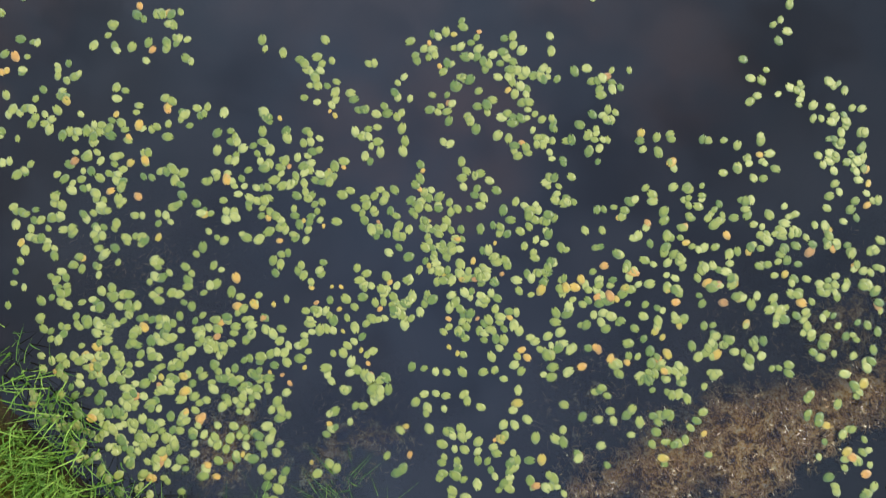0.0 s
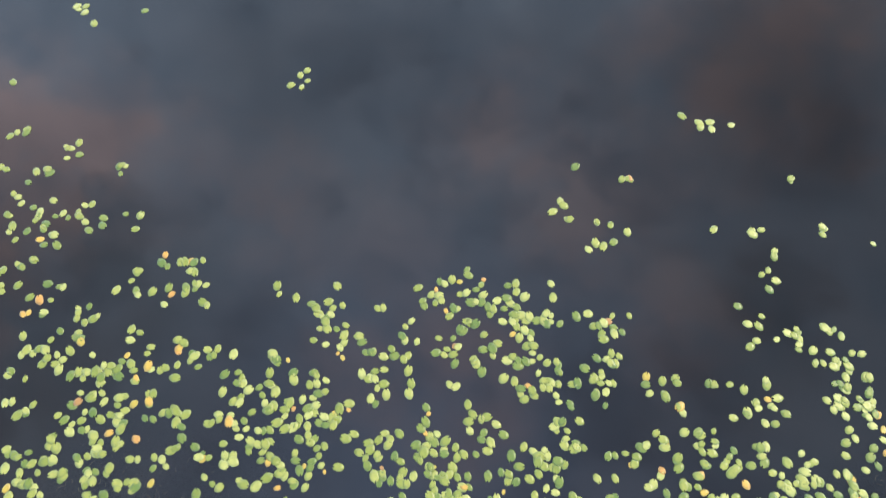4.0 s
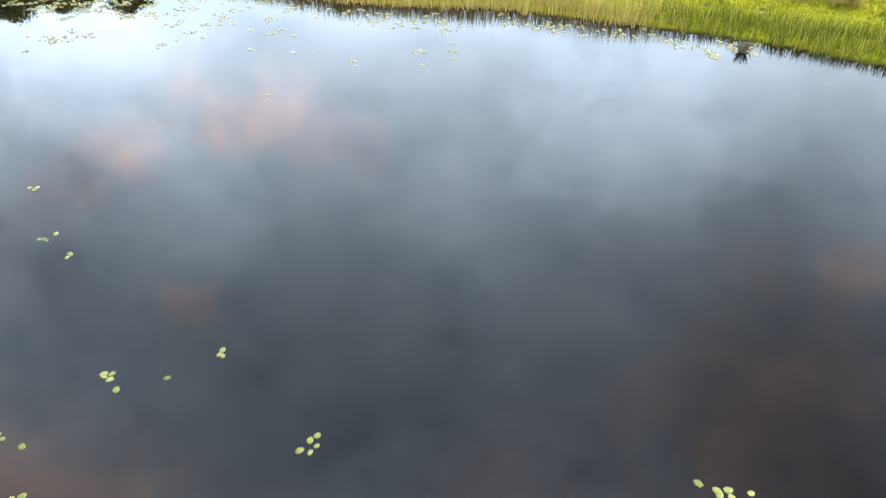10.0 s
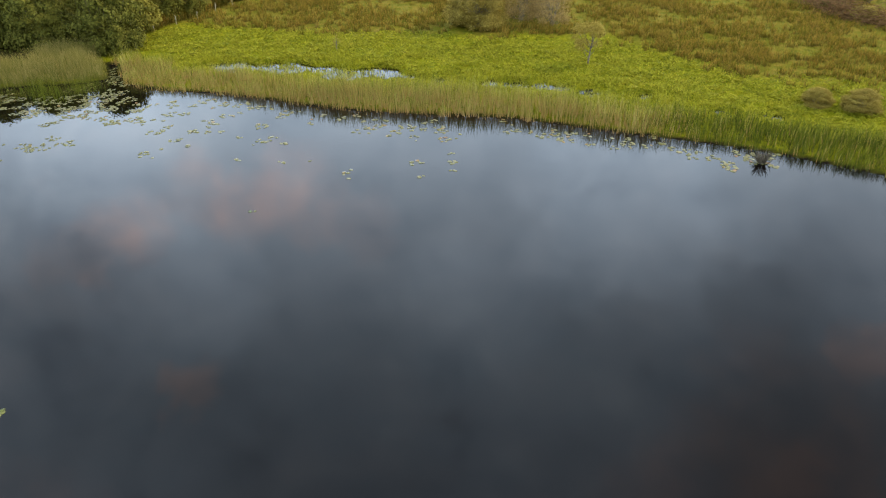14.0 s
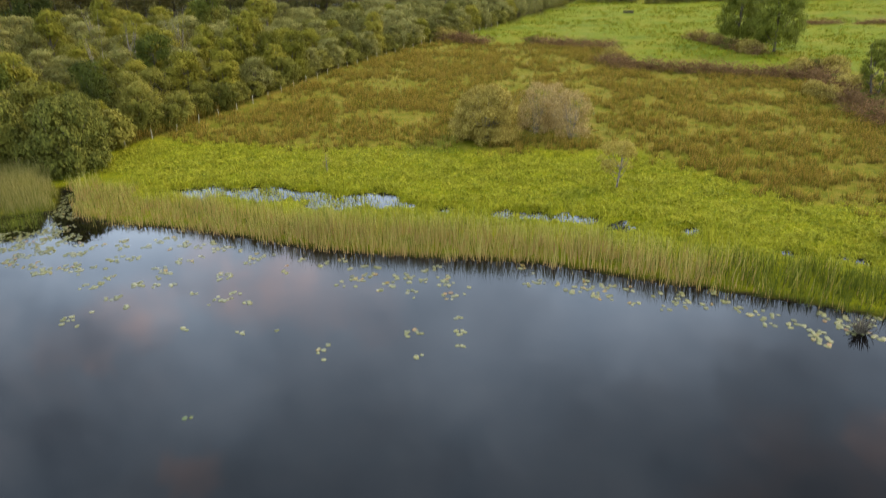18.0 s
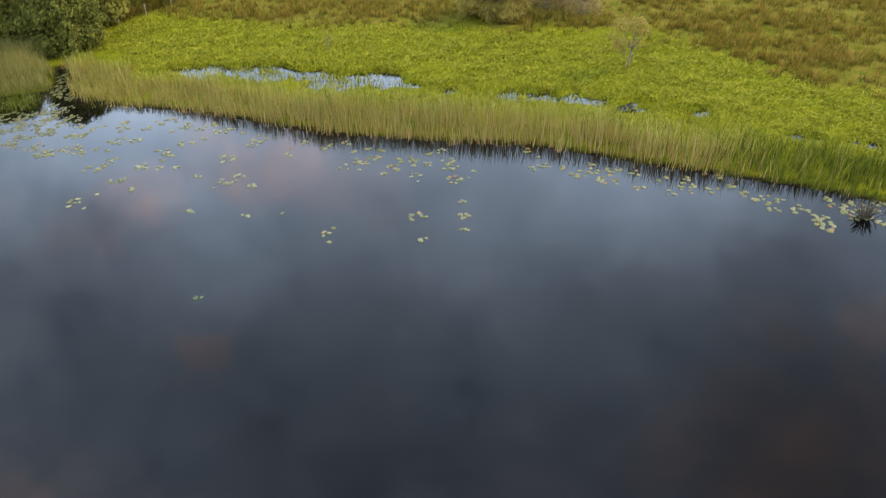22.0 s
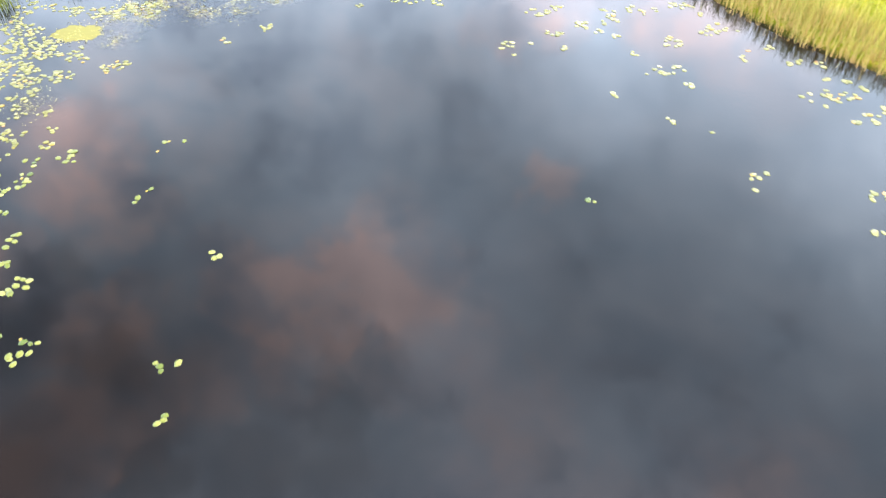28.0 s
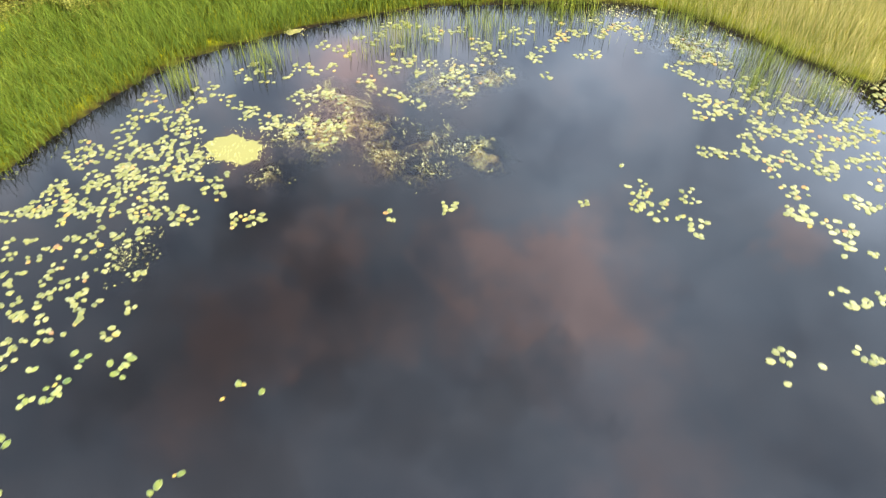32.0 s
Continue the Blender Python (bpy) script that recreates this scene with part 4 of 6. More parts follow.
    stand(ob, x * K, y * K, r0.uniform(0, 360), s, r0.uniform(0.8, 1.2), first=ob.name not in seen)
    seen.add(ob.name)

# the big dark oaks of the wood
for x, y, s in ((-76.0, 107.0, 1.5), (-48.5, 110.0, 1.45), (-82.0, 100.0, 1.3)):
    tagged(stand(kinds[4], x * K, y * K, r0.uniform(0, 360), s), group="trees of the wood")

# scrub and woods at the far side of the pastures
for i in range(34):
    u = i / 33
    # two in three have the haze-paled leaves
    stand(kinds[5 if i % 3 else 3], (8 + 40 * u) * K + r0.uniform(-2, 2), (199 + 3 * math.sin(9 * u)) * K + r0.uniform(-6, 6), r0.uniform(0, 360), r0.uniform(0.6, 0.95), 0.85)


def far_wood(name, seed, n, x0, x1, y0, y1, high, mat, label):
    """Distant trees as one mass of leaf lobes."""
    r = np.random.default_rng(seed)
    px, py = r.uniform(x0, x1, n), r.uniform(y0, y1, n)
    hh = high * r.uniform(0.65, 1.1, n)
    k = 7
    c = np.repeat(np.stack([px, py, ground_z(px, py)], 1), k, 0)
    h = np.repeat(hh, k)
    u = r.uniform(0.15, 0.95, n * k)
    a, d = r.uniform(0, 6.283, n * k), h * 0.2 * (1.1 - u)
    c = c + np.stack([np.cos(a) * d, np.sin(a) * d, h * u], 1)
    v, f = leaf_cloud(r, c, h * 0.2 * (1.25 - 0.6 * u), 22, 0.55, flat=0.9)
    return stuff(name, label, "woodland", v, f, mat)


# the first two masses take lighter leaves in place of distance haze
far_wood("far_wood", 61, 700, -40, 420, 262, 360, 9.5, HAZE_WILLOW, "distant belt of olive-green trees behind the pastures")
far_wood("far_wood", 62, 900, -420, 520, 350, 560, 13, WILLOW, "distant olive-green woodland rising to the horizon")
far_wood("far_plantation", 63, 900, -420, 700, 540, 900, 15, BIRCH, "pale green conifer plantation on the skyline")

# ---------------------------------------------------------------- reeds, rushes, herbs


def reed_bed(name, label, px, py, low, high, mat, seed, width=0.035, lean=0.16, steps=3, edge=False):
    r = np.random.default_rng(seed)
    pz = np.maximum(ground_z(px, py), -0.5)
    h = r.uniform(low, high, len(px)) * (1 + 0.16 * wob(px, py, 1.2, 6)) * (1 - 0.32 * np.clip((px / K - 8) / 5, 0, 1)) * (1 - 0.42 * np.clip((-px / K - 11) / 9, 0, 1) * (px > -32)) * (0.5 + 0.5 * np.clip((shore_gap(px, py) + 0.6) / 2.4, 0, 1) if edge else 1.0) + np.maximum(0, -pz)
    v, f, al = blades(px, py, pz - 0.03, h, np.full(len(px), width) * r.uniform(0.7, 1.4, len(px)), lean, steps, seed=seed)
    return stuff(name, label, "reeds", v, f, mat, al)


def band(g, a, b, soft=0.5):
    return np.clip((g - a) / soft, 0, 1) * np.clip((b - g) / soft, 0, 1)


def channel_x(y):
    """The middle of the narrow inlet between the two reed beds, in plan units."""
    return np.interp(y, [34, 38.9, 40, 42, 44], [-25.7, -25.7, -26.2, -27.6, -29.3]) + 0.25 * np.sin(2.3 * y) + 0.15 * np.sin(5.1 * y)


def far_band(px, py):
    g = shore_gap(px, py)
    x = px / K
    back = np.interp(x, [-26, -22, -12, 0, 8, 14, 22], [4.6, 4.2, 3.9, 3.7, 3.4, 4.6, 6.0]) + 0.5 * wob(px, py, 1.6, 1)
    return band(g, -0.55 + 0.35 * wob(px, py, 0.8, 2), back) * (x > channel_x(py / K) + 0.6) * (py > 20) * np.clip(0.75 + 0.5 * wob(px, py, 0.5, 7), 0.2, 1)


px, py = scatter(-36, 32, 32, 54, 105000, far_band, 71)
green = rng.random(len(px)) < np.clip(0.36 + 0.3 * wob(px, py, 3.0, 9) + (px / K - 7) * 0.10 + 0.3 * np.clip((-px / K - 16) / 6, 0, 1), 0.08, 0.9)
reed_bed("reed_bed", "tall straw-and-green reeds standing along the lake shore", px[~green], py[~green], 1.25, 2.3, REED, 72, width=0.032, lean=0.30, edge=True)
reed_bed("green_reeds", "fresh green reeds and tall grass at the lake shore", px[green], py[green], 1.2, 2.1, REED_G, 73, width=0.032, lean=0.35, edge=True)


def outer_band(px, py):
    g = shore_gap(px, py)
    return band(g, -1.3 + 0.5 * wob(px, py, 0.9, 5), -0.3, 0.4) * (px / K > channel_x(py / K) + 1.2) * (py > 20) * np.clip(0.4 + 0.8 * wob(px, py, 0.7, 8), 0, 1)


px, py = scatter(-30, 32, 30, 52, 5000, outer_band, 65)
reed_bed("reed_fringe", "thin tan and green reeds standing out in the water", px, py, 0.45, 1.0, REED, 66, width=0.026, lean=0.28)


def bay_band(px, py):
    g = shore_gap(px, py)
    x, y = px / K, py / K
    return band(g, -0.3, 6.5 + wob(px, py, 2, 3)) * (x < channel_x(y) - 0.5) * (y > 31)


px, py = scatter(-62, -30, 38, 58, 70000, bay_band, 74)
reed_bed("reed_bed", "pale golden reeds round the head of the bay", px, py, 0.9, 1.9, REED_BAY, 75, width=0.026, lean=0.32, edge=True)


def left_band(px, py):
    g = shore_gap(px, py)
    return band(g, -0.35 + 0.3 * wob(px, py, 0.7, 2), 9 + 2 * wob(px, py, 3, 3), 0.6) * (px / K < -22) * (py / K < 33)


px, py = scatter(-66, -26, -4, 42, 210000, left_band, 76)
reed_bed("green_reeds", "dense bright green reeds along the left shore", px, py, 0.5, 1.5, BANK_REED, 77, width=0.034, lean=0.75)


def sparse_band(px, py):
    g = shore_gap(px, py)
    return band(g, -5.0, -0.5, 1.0) * (wob(px, py, 1.6, 12) > 0.2) * (px / K < -24) * (py / K > 15)


px, py = scatter(-52, -28, 16, 48, 9000, sparse_band, 78)
reed_bed("emergent_rushes", "thin green rushes standing in shallow water", px, py, 0.7, 1.25, REED_G, 79, width=0.022, lean=0.2)


def ditch_band(px, py):
    e = wood_edge(py) - px
    return band(e, -0.5 + 0.4 * wob(px, py, 1.0, 4), 3.4, 0.8) * (py / K > 45.5) * np.clip((70 - py / K) / 8, 0, 1)


px, py = scatter(-42, -28, 55, 92, 16000, ditch_band, 69)
reed_bed("ditch_reeds", "dull olive reeds along the ditch under the wood", px, py, 0.9, 1.7, RUSH, 70, width=0.04, lean=0.25)


def rush_keep(px, py):
    line = 52.0 + 1.5 * wob(px, py, 7, 3.3) - 8.5 * np.clip((px / K - 8) / 8, 0, 1)
    e = np.interp(px, ff[:, 0], ff[:, 1])
    m = np.clip((py / K - line) / 4 + 0.6 * wob(px, py, 3, 8), 0, 1) * (py < e) * (px > wood_edge(py) + 1) * (px < 34 * K)
    return m * np.clip(0.52 + 0.85 * wob(px, py, 2.4, 4.4), 0.08, 1)


tx, ty = scatter(-36, 46, 50, 150, 30000, rush_keep, 81)
n = 18
r = np.random.default_rng(82)
px, py = np.repeat(tx, n) + r.normal(0, 0.17, len(tx) * n), np.repeat(ty, n) + r.normal(0, 0.17, len(tx) * n)
v, f, al = blades(px, py, ground_z(px, py) - 0.03, r.uniform(0.35, 0.95, len(px)) * np.repeat(r.uniform(0.55, 1.35, len(tx)), n), np.full(len(px), 0.05), 0.6, 2, seed=83)
stuff("rush_tussocks", "brown and olive rush tussocks scattered over the wet field", "rushes", v, f, RUSH, al)


def herb_keep(px, py):
    g = shore_gap(px, py)
    line = 54.5 - 8.5 * np.clip((px / K - 8) / 8, 0, 1)
    return np.clip((g - np.where((px > -26) & (px < -8), 5.0, 3.6)) / 1.5, 0, 1) * np.clip((line - py / K) / 4, 0, 1) * (px > wood_edge(py) + 0.3) * np.where(ground_z(px, py) > 0.0, 1.0, np.where(ground_z(px, py) > -0.16, 0.40, 0.16)) * np.clip(0.7 + 0.5 * wob(px, py, 1.1, 7), 0.1, 1)


tx, ty = scatter(-36, 42, 42, 70, 40000, herb_keep, 84)
n = 7
px, py = np.repeat(tx, n) + r.normal(0, 0.15, len(tx) * n), np.repeat(ty, n) + r.normal(0, 0.15, len(tx) * n)
v, f, al = blades(px, py, np.maximum(ground_z(px, py), -0.12) - 0.02, r.uniform(0.12, 0.30, len(px)) * (1 + 0.5 * wob(px, py, 0.8, 4)), np.full(len(px), 0.13), 2.2, 2, seed=85)
stuff("marsh_herbs", "low yellow-green marsh herbs covering the wet meadow", "marsh plants", v, f, HERB, al)


def pool_keep(px, py):
    near = np.minimum(line_gap(px, py, POOL), line_gap(px, py, POOL_B)) / K
    return np.clip(1.3 - near / 2.2, 0, 1) * np.clip(0.4 + 0.75 * wob(px, py, 0.8, 3.7), 0.15, 1)


px, py = scatter(-30, 24, 44, 58, 34000, pool_keep, 67)
v, f, al = blades(px, py, np.maximum(ground_z(px, py), -0.2) - 0.02, r.uniform(0.25, 0.75, len(px)), np.full(len(px), 0.05), 0.7, 2, seed=68)
stuff("pool_sedges", "green sedge tufts standing in the flooded strip", "sedges", v, f, HERB, al)


def tuft_keep(px, py):
    e = np.interp(px, ff[:, 0], ff[:, 1])
    return (py > e + 1) * (px > wood_edge(py) + 1) * np.clip(0.4 + 0.9 * wob(px, py, 5, 2.2), 0.03, 1)


tx, ty = scatter(-20, 110, 105, 262, 16000, tuft_keep, 88)
n = 7
px, py = np.repeat(tx, n) + r.normal(0, 0.25, len(tx) * n), np.repeat(ty, n) + r.normal(0, 0.25, len(tx) * n)
v, f, al = blades(px, py, ground_z(px, py) - 0.02, r.uniform(0.15, 0.45, len(px)), np.full(len(px), 0.16), 0.9, 2, seed=89)
stuff("pasture_tufts", "coarse green grass tufts over the far pasture", "grass", v, f, TUFT, al)


def near_grass(px, py):
    g = shore_gap(px, py)
    reach = -1.5 + 1.1 * wob(px, py, 0.9, 2) - 1.4 * np.clip(1.2 - abs(px - 1.5) / 3.5, 0, 1)
    return band(g, reach, 5, 0.7) * np.clip(0.6 + 0.7 * wob(px, py, 0.6, 5), 0, 1) * np.where(g < 0, 0.35, 1)


px, py = scatter(-16, 8, -20, -6, 80000, near_grass, 86)
reed_bed("shore_grass", "long dark green grass hanging over the water's edge", px, py, 0.35, 0.85, GRASS, 87, width=0.045, lean=1.5)

# ---------------------------------------------------------------- fence, brushwood
fence = tagged(new("fence"), "line of weathered wooden fence posts along the wood", "fence")
pv, pf = tube([(0, 0, -0.4), (0, 0, 0.85), (0.004, 0.0, 0.9)], [0.05, 0.045, 0.025], 7)
cap = np.array([[14 + k for k in range(7)]])
post_mesh = mesh_from("fence_post", pv, [pf, cap], POST)
fl = np.array(FENCE) * K
seg = np.concatenate([[0], np.cumsum(np.hypot(*np.diff(fl, axis=0).T))])
for d in np.arange(2.0, 118.0, 3.4):
    x, y = np.interp(d, seg, fl[:, 0]) + 0.7, np.interp(d, seg, fl[:, 1])
    p = part("post", post_mesh, fence)
    p.matrix_basis = pose(x, y, float(ground_z(np.array([x]), np.array([y]))[0]), r0.uniform(-5, 5), r0.uniform(-5, 5), r0.uniform(0, 360)) @ Matrix.Diagonal((1, 1, r0.uniform(0.85, 1.1), 1))


def brush_row(name, line, n, seed, high, spread, label):
    """A tangled row of cut, dead branches."""
    r = np.random.default_rng(seed)
    pts = np.array(line, float) * K
    s = np.concatenate([[0], np.cumsum(np.hypot(*np.diff(pts, axis=0).T))])
    pieces = []
    for d in r.uniform(0, s[-1], n):
        x, y = np.interp(d, s, pts[:, 0]) + r.normal(0, spread), np.interp(d, s, pts[:, 1]) + r.normal(0, spread)
        z = float(ground_z(np.array([x]), np.array([y]))[0]) + (r.uniform(0.0, high) * (0.55 + 0.6 * math.sin(d * 0.9 + seed) ** 2)) ** 1.2
        a, tip = r.uniform(0, 6.283), r.uniform(-0.15, 0.55)
        ln = r.uniform(0.6, 2.4)
        q = np.array([math.cos(a), math.sin(a), tip]) * ln
        m = q * 0.5 + r.normal(0, 0.15, 3)
        pieces.append(tube([(x, y, z), (x + m[0], y + m[1], z + abs(m[2])), (x + q[0], y + q[1], z + q[2])], [0.045, 0.03, 0.008], 3))
    return stuff(name, label, "brushwood", *joined(pieces), DEAD)


# bare trees among the living ones, and a sapling in the marsh
bare = make_tree("dead_tree", 66, 7.4, 2.2, BIRCH, PALE_BARK, lobes=40, per=5, leaf=0.12, low=0.25, stems=3, label="pale leafless branches of a dying birch")
for i, (x, y, s) in enumerate(((-45.5, 82.0, 1.05), (-42.0, 86.0, 1.0), (-41.0, 68.0, 0.9), (-55.0, 90.0, 1.0))):
    stand(bare, x * K, y * K, 70 * i, s, 1.1, first=i == 0)
sapling = make_tree("sapling", 67, 1.9, 0.5, SALLOW, PALE_BARK, lobes=14, per=6, leaf=0.06, low=0.3, open_=0.6, label="small pale bare sapling in the marsh")
stand(sapling, -12.7 * K, 47.8 * K, 0, 1.0, 1.0, first=True)

brush_row("brushwood_row", [(-15.0, 117.3), (-6.9, 111.2)], 1100, 91, 1.3, 0.8, "heaped brown dead branches along a field boundary")
brush_row("brushwood_row", [(-0.7, 112.8), (10.9, 108.2)], 1100, 92, 1.2, 0.8, "heaped brown dead branches along a field boundary")
brush_row("brushwood_row", [(8.8, 95.6), (10.7, 91.2), (20.6, 88.7), (24.7, 86.0), (30.3, 86.6)], 2200, 93, 1.3, 0.75, "long row of cut branches beside a ditch")
brush_row("brushwood_row", [(31.7, 89.0), (30.2, 80.0), (29.6, 74.0), (28.5, 63.8), (33.0, 60.0)], 2400, 94, 1.5, 0.9, "grey tangled branches filling a field ditch")
brush_row("brushwood_row", [(29.5, 104.0), (27.0, 114.0), (24.0, 122.0)], 900, 95, 1.2, 0.8, "dead branches under the hedge by the pasture")

brush_row("brushwood_row", [(48.4, 144.8), (54.9, 146.5)], 300, 98, 0.7, 0.6, "low line of dead branches across the pasture")
brush_row("brushwood_row", [(57.7, 145.5), (64.9, 148.1)], 320, 99, 0.8, 0.6, "low line of dead branches across the pasture")

# a stone drinking trough in the far pasture
trough = tagged(new("stone_trough"), "small dark weathered stone trough on pasture ground", "trough")
STONE = bark_mat("dark_stone", (0.03, 0.024, 0.015), (0.08, 0.065, 0.042), 4.0)
walls = [(-1.2, 0, 0.12, 0.55), (1.2, 0, 0.12, 0.55), (0, -0.5, 1.3, 0.08), (0, 0.5, 1.3, 0.08)]
for cx, cy, hx, hy in walls:
    bm = bmesh.new()
    bmesh.ops.create_cube(bm, size=1.0, matrix=Matrix.Translation((cx, cy, 0.22)) @ Matrix.Diagonal((2 * hx, 2 * hy, 0.64, 1)))
    bmesh.ops.bevel(bm, geom=bm.edges[:], offset=0.03, segments=1, affect="EDGES")
    me = bpy.data.meshes.new("trough_side")
    bm.to_mesh(me)
    bm.free()
    me.materials.append(STONE)
    part("side", me, trough)
trough.location = (19.6 * K, 167.4 * K, float(ground_z(np.array([19.6 * K]), np.array([167.4 * K]))[0]))


# a dead shrub standing in the shallows before the reeds
shrub = tagged(new("dead_shrub"), "small dark leafless shrub standing in shallow water", "shrub")
sr = np.random.default_rng(97)
twigs = []
for i in range(60):
    a, ln, up_ = sr.uniform(0, 6.283), sr.uniform(0.5, 1.2), sr.uniform(0.25, 0.85)
    q = np.array([math.cos(a) * ln * 0.6, math.sin(a) * ln * 0.6, up_])
    twigs.append(tube([(0, 0, -0.3), q * 0.5 + sr.normal(0, 0.06, 3), q], [0.03, 0.022, 0.01], 4))
part("branches", mesh_from("dead_shrub_branches", *joined(twigs), BARK), shrub)
shrub.location = (13.5 * K, 30.4 * K, 0.0)

# ---------------------------------------------------------------- water lilies


def lily_leaf(name, seed, mat, length=0.28):
    """A floating leaf: oval with a slit at the stalk end, slightly dished, with a thin edge."""
    r = np.random.default_rng(seed)
    k = 15
    a = np.linspace(0.2, 2 * np.pi - 0.2, k)
    rx, ry = length * 0.5 * r.uniform(0.92, 1.08), length * 0.5 * r.uniform(0.72, 0.86)
    ox, oy = np.cos(a) * rx * (1 + 0.10 * np.exp(-((a - np.pi) / 0.4) ** 2)), np.sin(a) * ry * (1 - 0.06 * np.cos(a))
    ox, oy = ox + r.normal(0, 0.004, k), oy + r.normal(0, 0.004, k)
    lift = 0.004 + 0.005 * r.random() + 0.003 * np.sin(2 * a + r.uniform(0, 6)) + 0.002 * np.sin(5 * a + r.uniform(0, 6))
    hub = np.array([[rx * 0.55, 0, 0.004]])
    mid = np.stack([rx * 0.55 + (ox - rx * 0.55) * 0.55, oy * 0.55, np.full(k, 0.005) + 0.3 * lift], 1)
    rim = np.stack([ox, oy, lift], 1)
    under = rim - [0, 0, 0.03]
    v = np.concatenate([hub, mid, rim, under])
    i = np.arange(k - 1)
    tris = np.stack([np.zeros(k - 1, int), 1 + i, 2 + i], 1)
    q = np.stack([1 + i, 1 + k + i, 2 + k + i, 2 + i], 1)
    q2 = np.stack([1 + k + i, 1 + 2 * k + i, 2 + 2 * k + i, 2 + k + i], 1)
    along = np.concatenate([[0], np.full(k, 0.45), np.full(2 * k, 1.0)])
    return mesh_from(name, v, [tris, q, q2], mat, {"along": along}, smooth=True)


GREEN_LEAVES = [lily_leaf("lily_leaf", 200 + i, LILY) for i in range(8)]
YELLOW_LEAVES = [lily_leaf("lily_leaf", 220 + i, LILY_Y) for i in range(4)]
lr = random.Random(21)


def lily_clump(x, y, n, loose=1.0, yellow=0.11, size=1.0, stretch=None, label="clump of green floating water lily leaves on dark water"):
    """n leaves of one plant round (x, y) in metres, overlapping a little where they crowd."""
    root = tagged(new("water_lily"), label, "water lily", "water lilies")
    root.location = (x, y, 0.0)
    spots = []
    reach = 0.155 * math.sqrt(n) * loose * size
    turn, ratio = stretch or (lr.uniform(0, 3.14), lr.uniform(0.5, 1.0))
    for k in range(n):
        for attempt in range(14):
            a, d = lr.uniform(0, 6.283), reach * math.sqrt(lr.random())
            u, w = math.cos(a) * d / math.sqrt(ratio), math.sin(a) * d * math.sqrt(ratio)
            sx, sy = u * math.cos(turn) - w * math.sin(turn), u * math.sin(turn) + w * math.cos(turn)
            if all(math.hypot(sx - p, sy - q) > 0.135 * size for p, q in spots):
                break
        spots.append((sx, sy))
        old = lr.random() < yellow
        leaf = part("leaf", lr.choice(YELLOW_LEAVES if old else GREEN_LEAVES), root, "yellowing leaf" if old else "")
        s = size * lr.uniform(0.66, 1.05) * (0.62 if old else 1.0)
        leaf.matrix_basis = pose(sx, sy, 0.003 + 0.0028 * (k % 5), lr.uniform(-2, 2), lr.uniform(-2, 2), lr.uniform(0, 360)) @ Matrix.Diagonal((s, s, s, 1))
    return root


far_leaves = []


def lily_far(x, y, n, yellow=0.07):
    """Leaves of plants too many to tell apart, gathered for one mass."""
    bay = y > 3 and x < -28
    reach = (0.185 if y > 3 else 0.165) * math.sqrt(n)
    for k in range(round(n * (1.8 if bay else 1.35 if y > 3 else 1.0))):
        a, d = lr.uniform(0, 6.283), reach * math.sqrt(lr.random())
        s, t = lr.uniform(0.56, 0.92) * (1.2 if y > 3 and not bay else 1.0 if bay else 1.12), lr.uniform(0, 6.283)
        far_leaves.append((x + math.cos(a) * d, y + math.sin(a) * d, 0.003 + 0.0028 * (k % 5), s, t, lr.random() < yellow, "near" if y <= 3 else "bay" if bay else "far"))


# Where the lily plants root, in metres, with their number of leaves; a minus marks a plant with old yellow leaves.
NEAR_SHORE_A = [(-3.84, -14.31, 6), (-3.21, -14.21, 2), (-4.56, -14.18, 3), (-4.85, -14.12, 2), (-3.65, -14.04, 2), (-4.42, -13.85, 2), (-3.86, -13.83, -6), (-5.13, -13.79, 2), (-5.85, -13.69, 3), (-3.52, -13.61, 4), (-4.74, -13.56, 2), (-4.23, -13.55, 3), (-3.22, -13.44, 4), (-5.17, -13.42, 9), (-4.40, -13.27, 5), (-3.77, -13.20, 8), (-5.85, -13.18, 5), (-4.90, -13.12, 4), (-4.07, -13.03, 3), (-3.48, -12.94, 10), (-6.30, -12.94, 6), (-5.35, -12.91, 6), (-4.60, -12.87, 7), (-6.62, -12.85, 1), (-3.21, -12.80, 2), (-4.13, -12.62, 8), (-4.91, -12.55, 7), (-3.11, -12.51, 3), (-6.77, -12.50, 2), (-4.53, -12.44, 6), (-5.37, -12.35, 11), (-6.24, -12.30, -1)]
NEAR_SHORE_B = [(-7.04, -12.30, -1), (-4.00, -12.15, 2), (-4.71, -12.13, 6), (-5.85, -12.03, 2), (-4.26, -11.99, -3), (-3.19, -11.96, 2), (-6.25, -11.89, 1), (-3.48, -11.86, 3), (-4.71, -11.81, 2), (-3.93, -11.79, -5), (-5.44, -11.76, 8), (-5.99, -11.66, 6), (-3.09, -11.63, 2), (-3.38, -11.57, -4), (-5.03, -11.56, 6), (-6.68, -11.52, 2), (-5.64, -11.40, 8), (-4.31, -11.36, 7), (-3.79, -11.35, 6), (-6.33, -11.23, 6), (-5.26, -11.22, 4), (-4.70, -11.19, 6), (-5.89, -11.10, -2), (-6.70, -11.10, 2), (-3.46, -11.01, 7), (-5.30, -10.99, 8), (-4.33, -10.83, 1), (-6.59, -10.81, 5), (-4.86, -10.75, 2), (-6.09, -10.75, 2), (-3.92, -10.74, -2), (-5.64, -10.72, -4)]
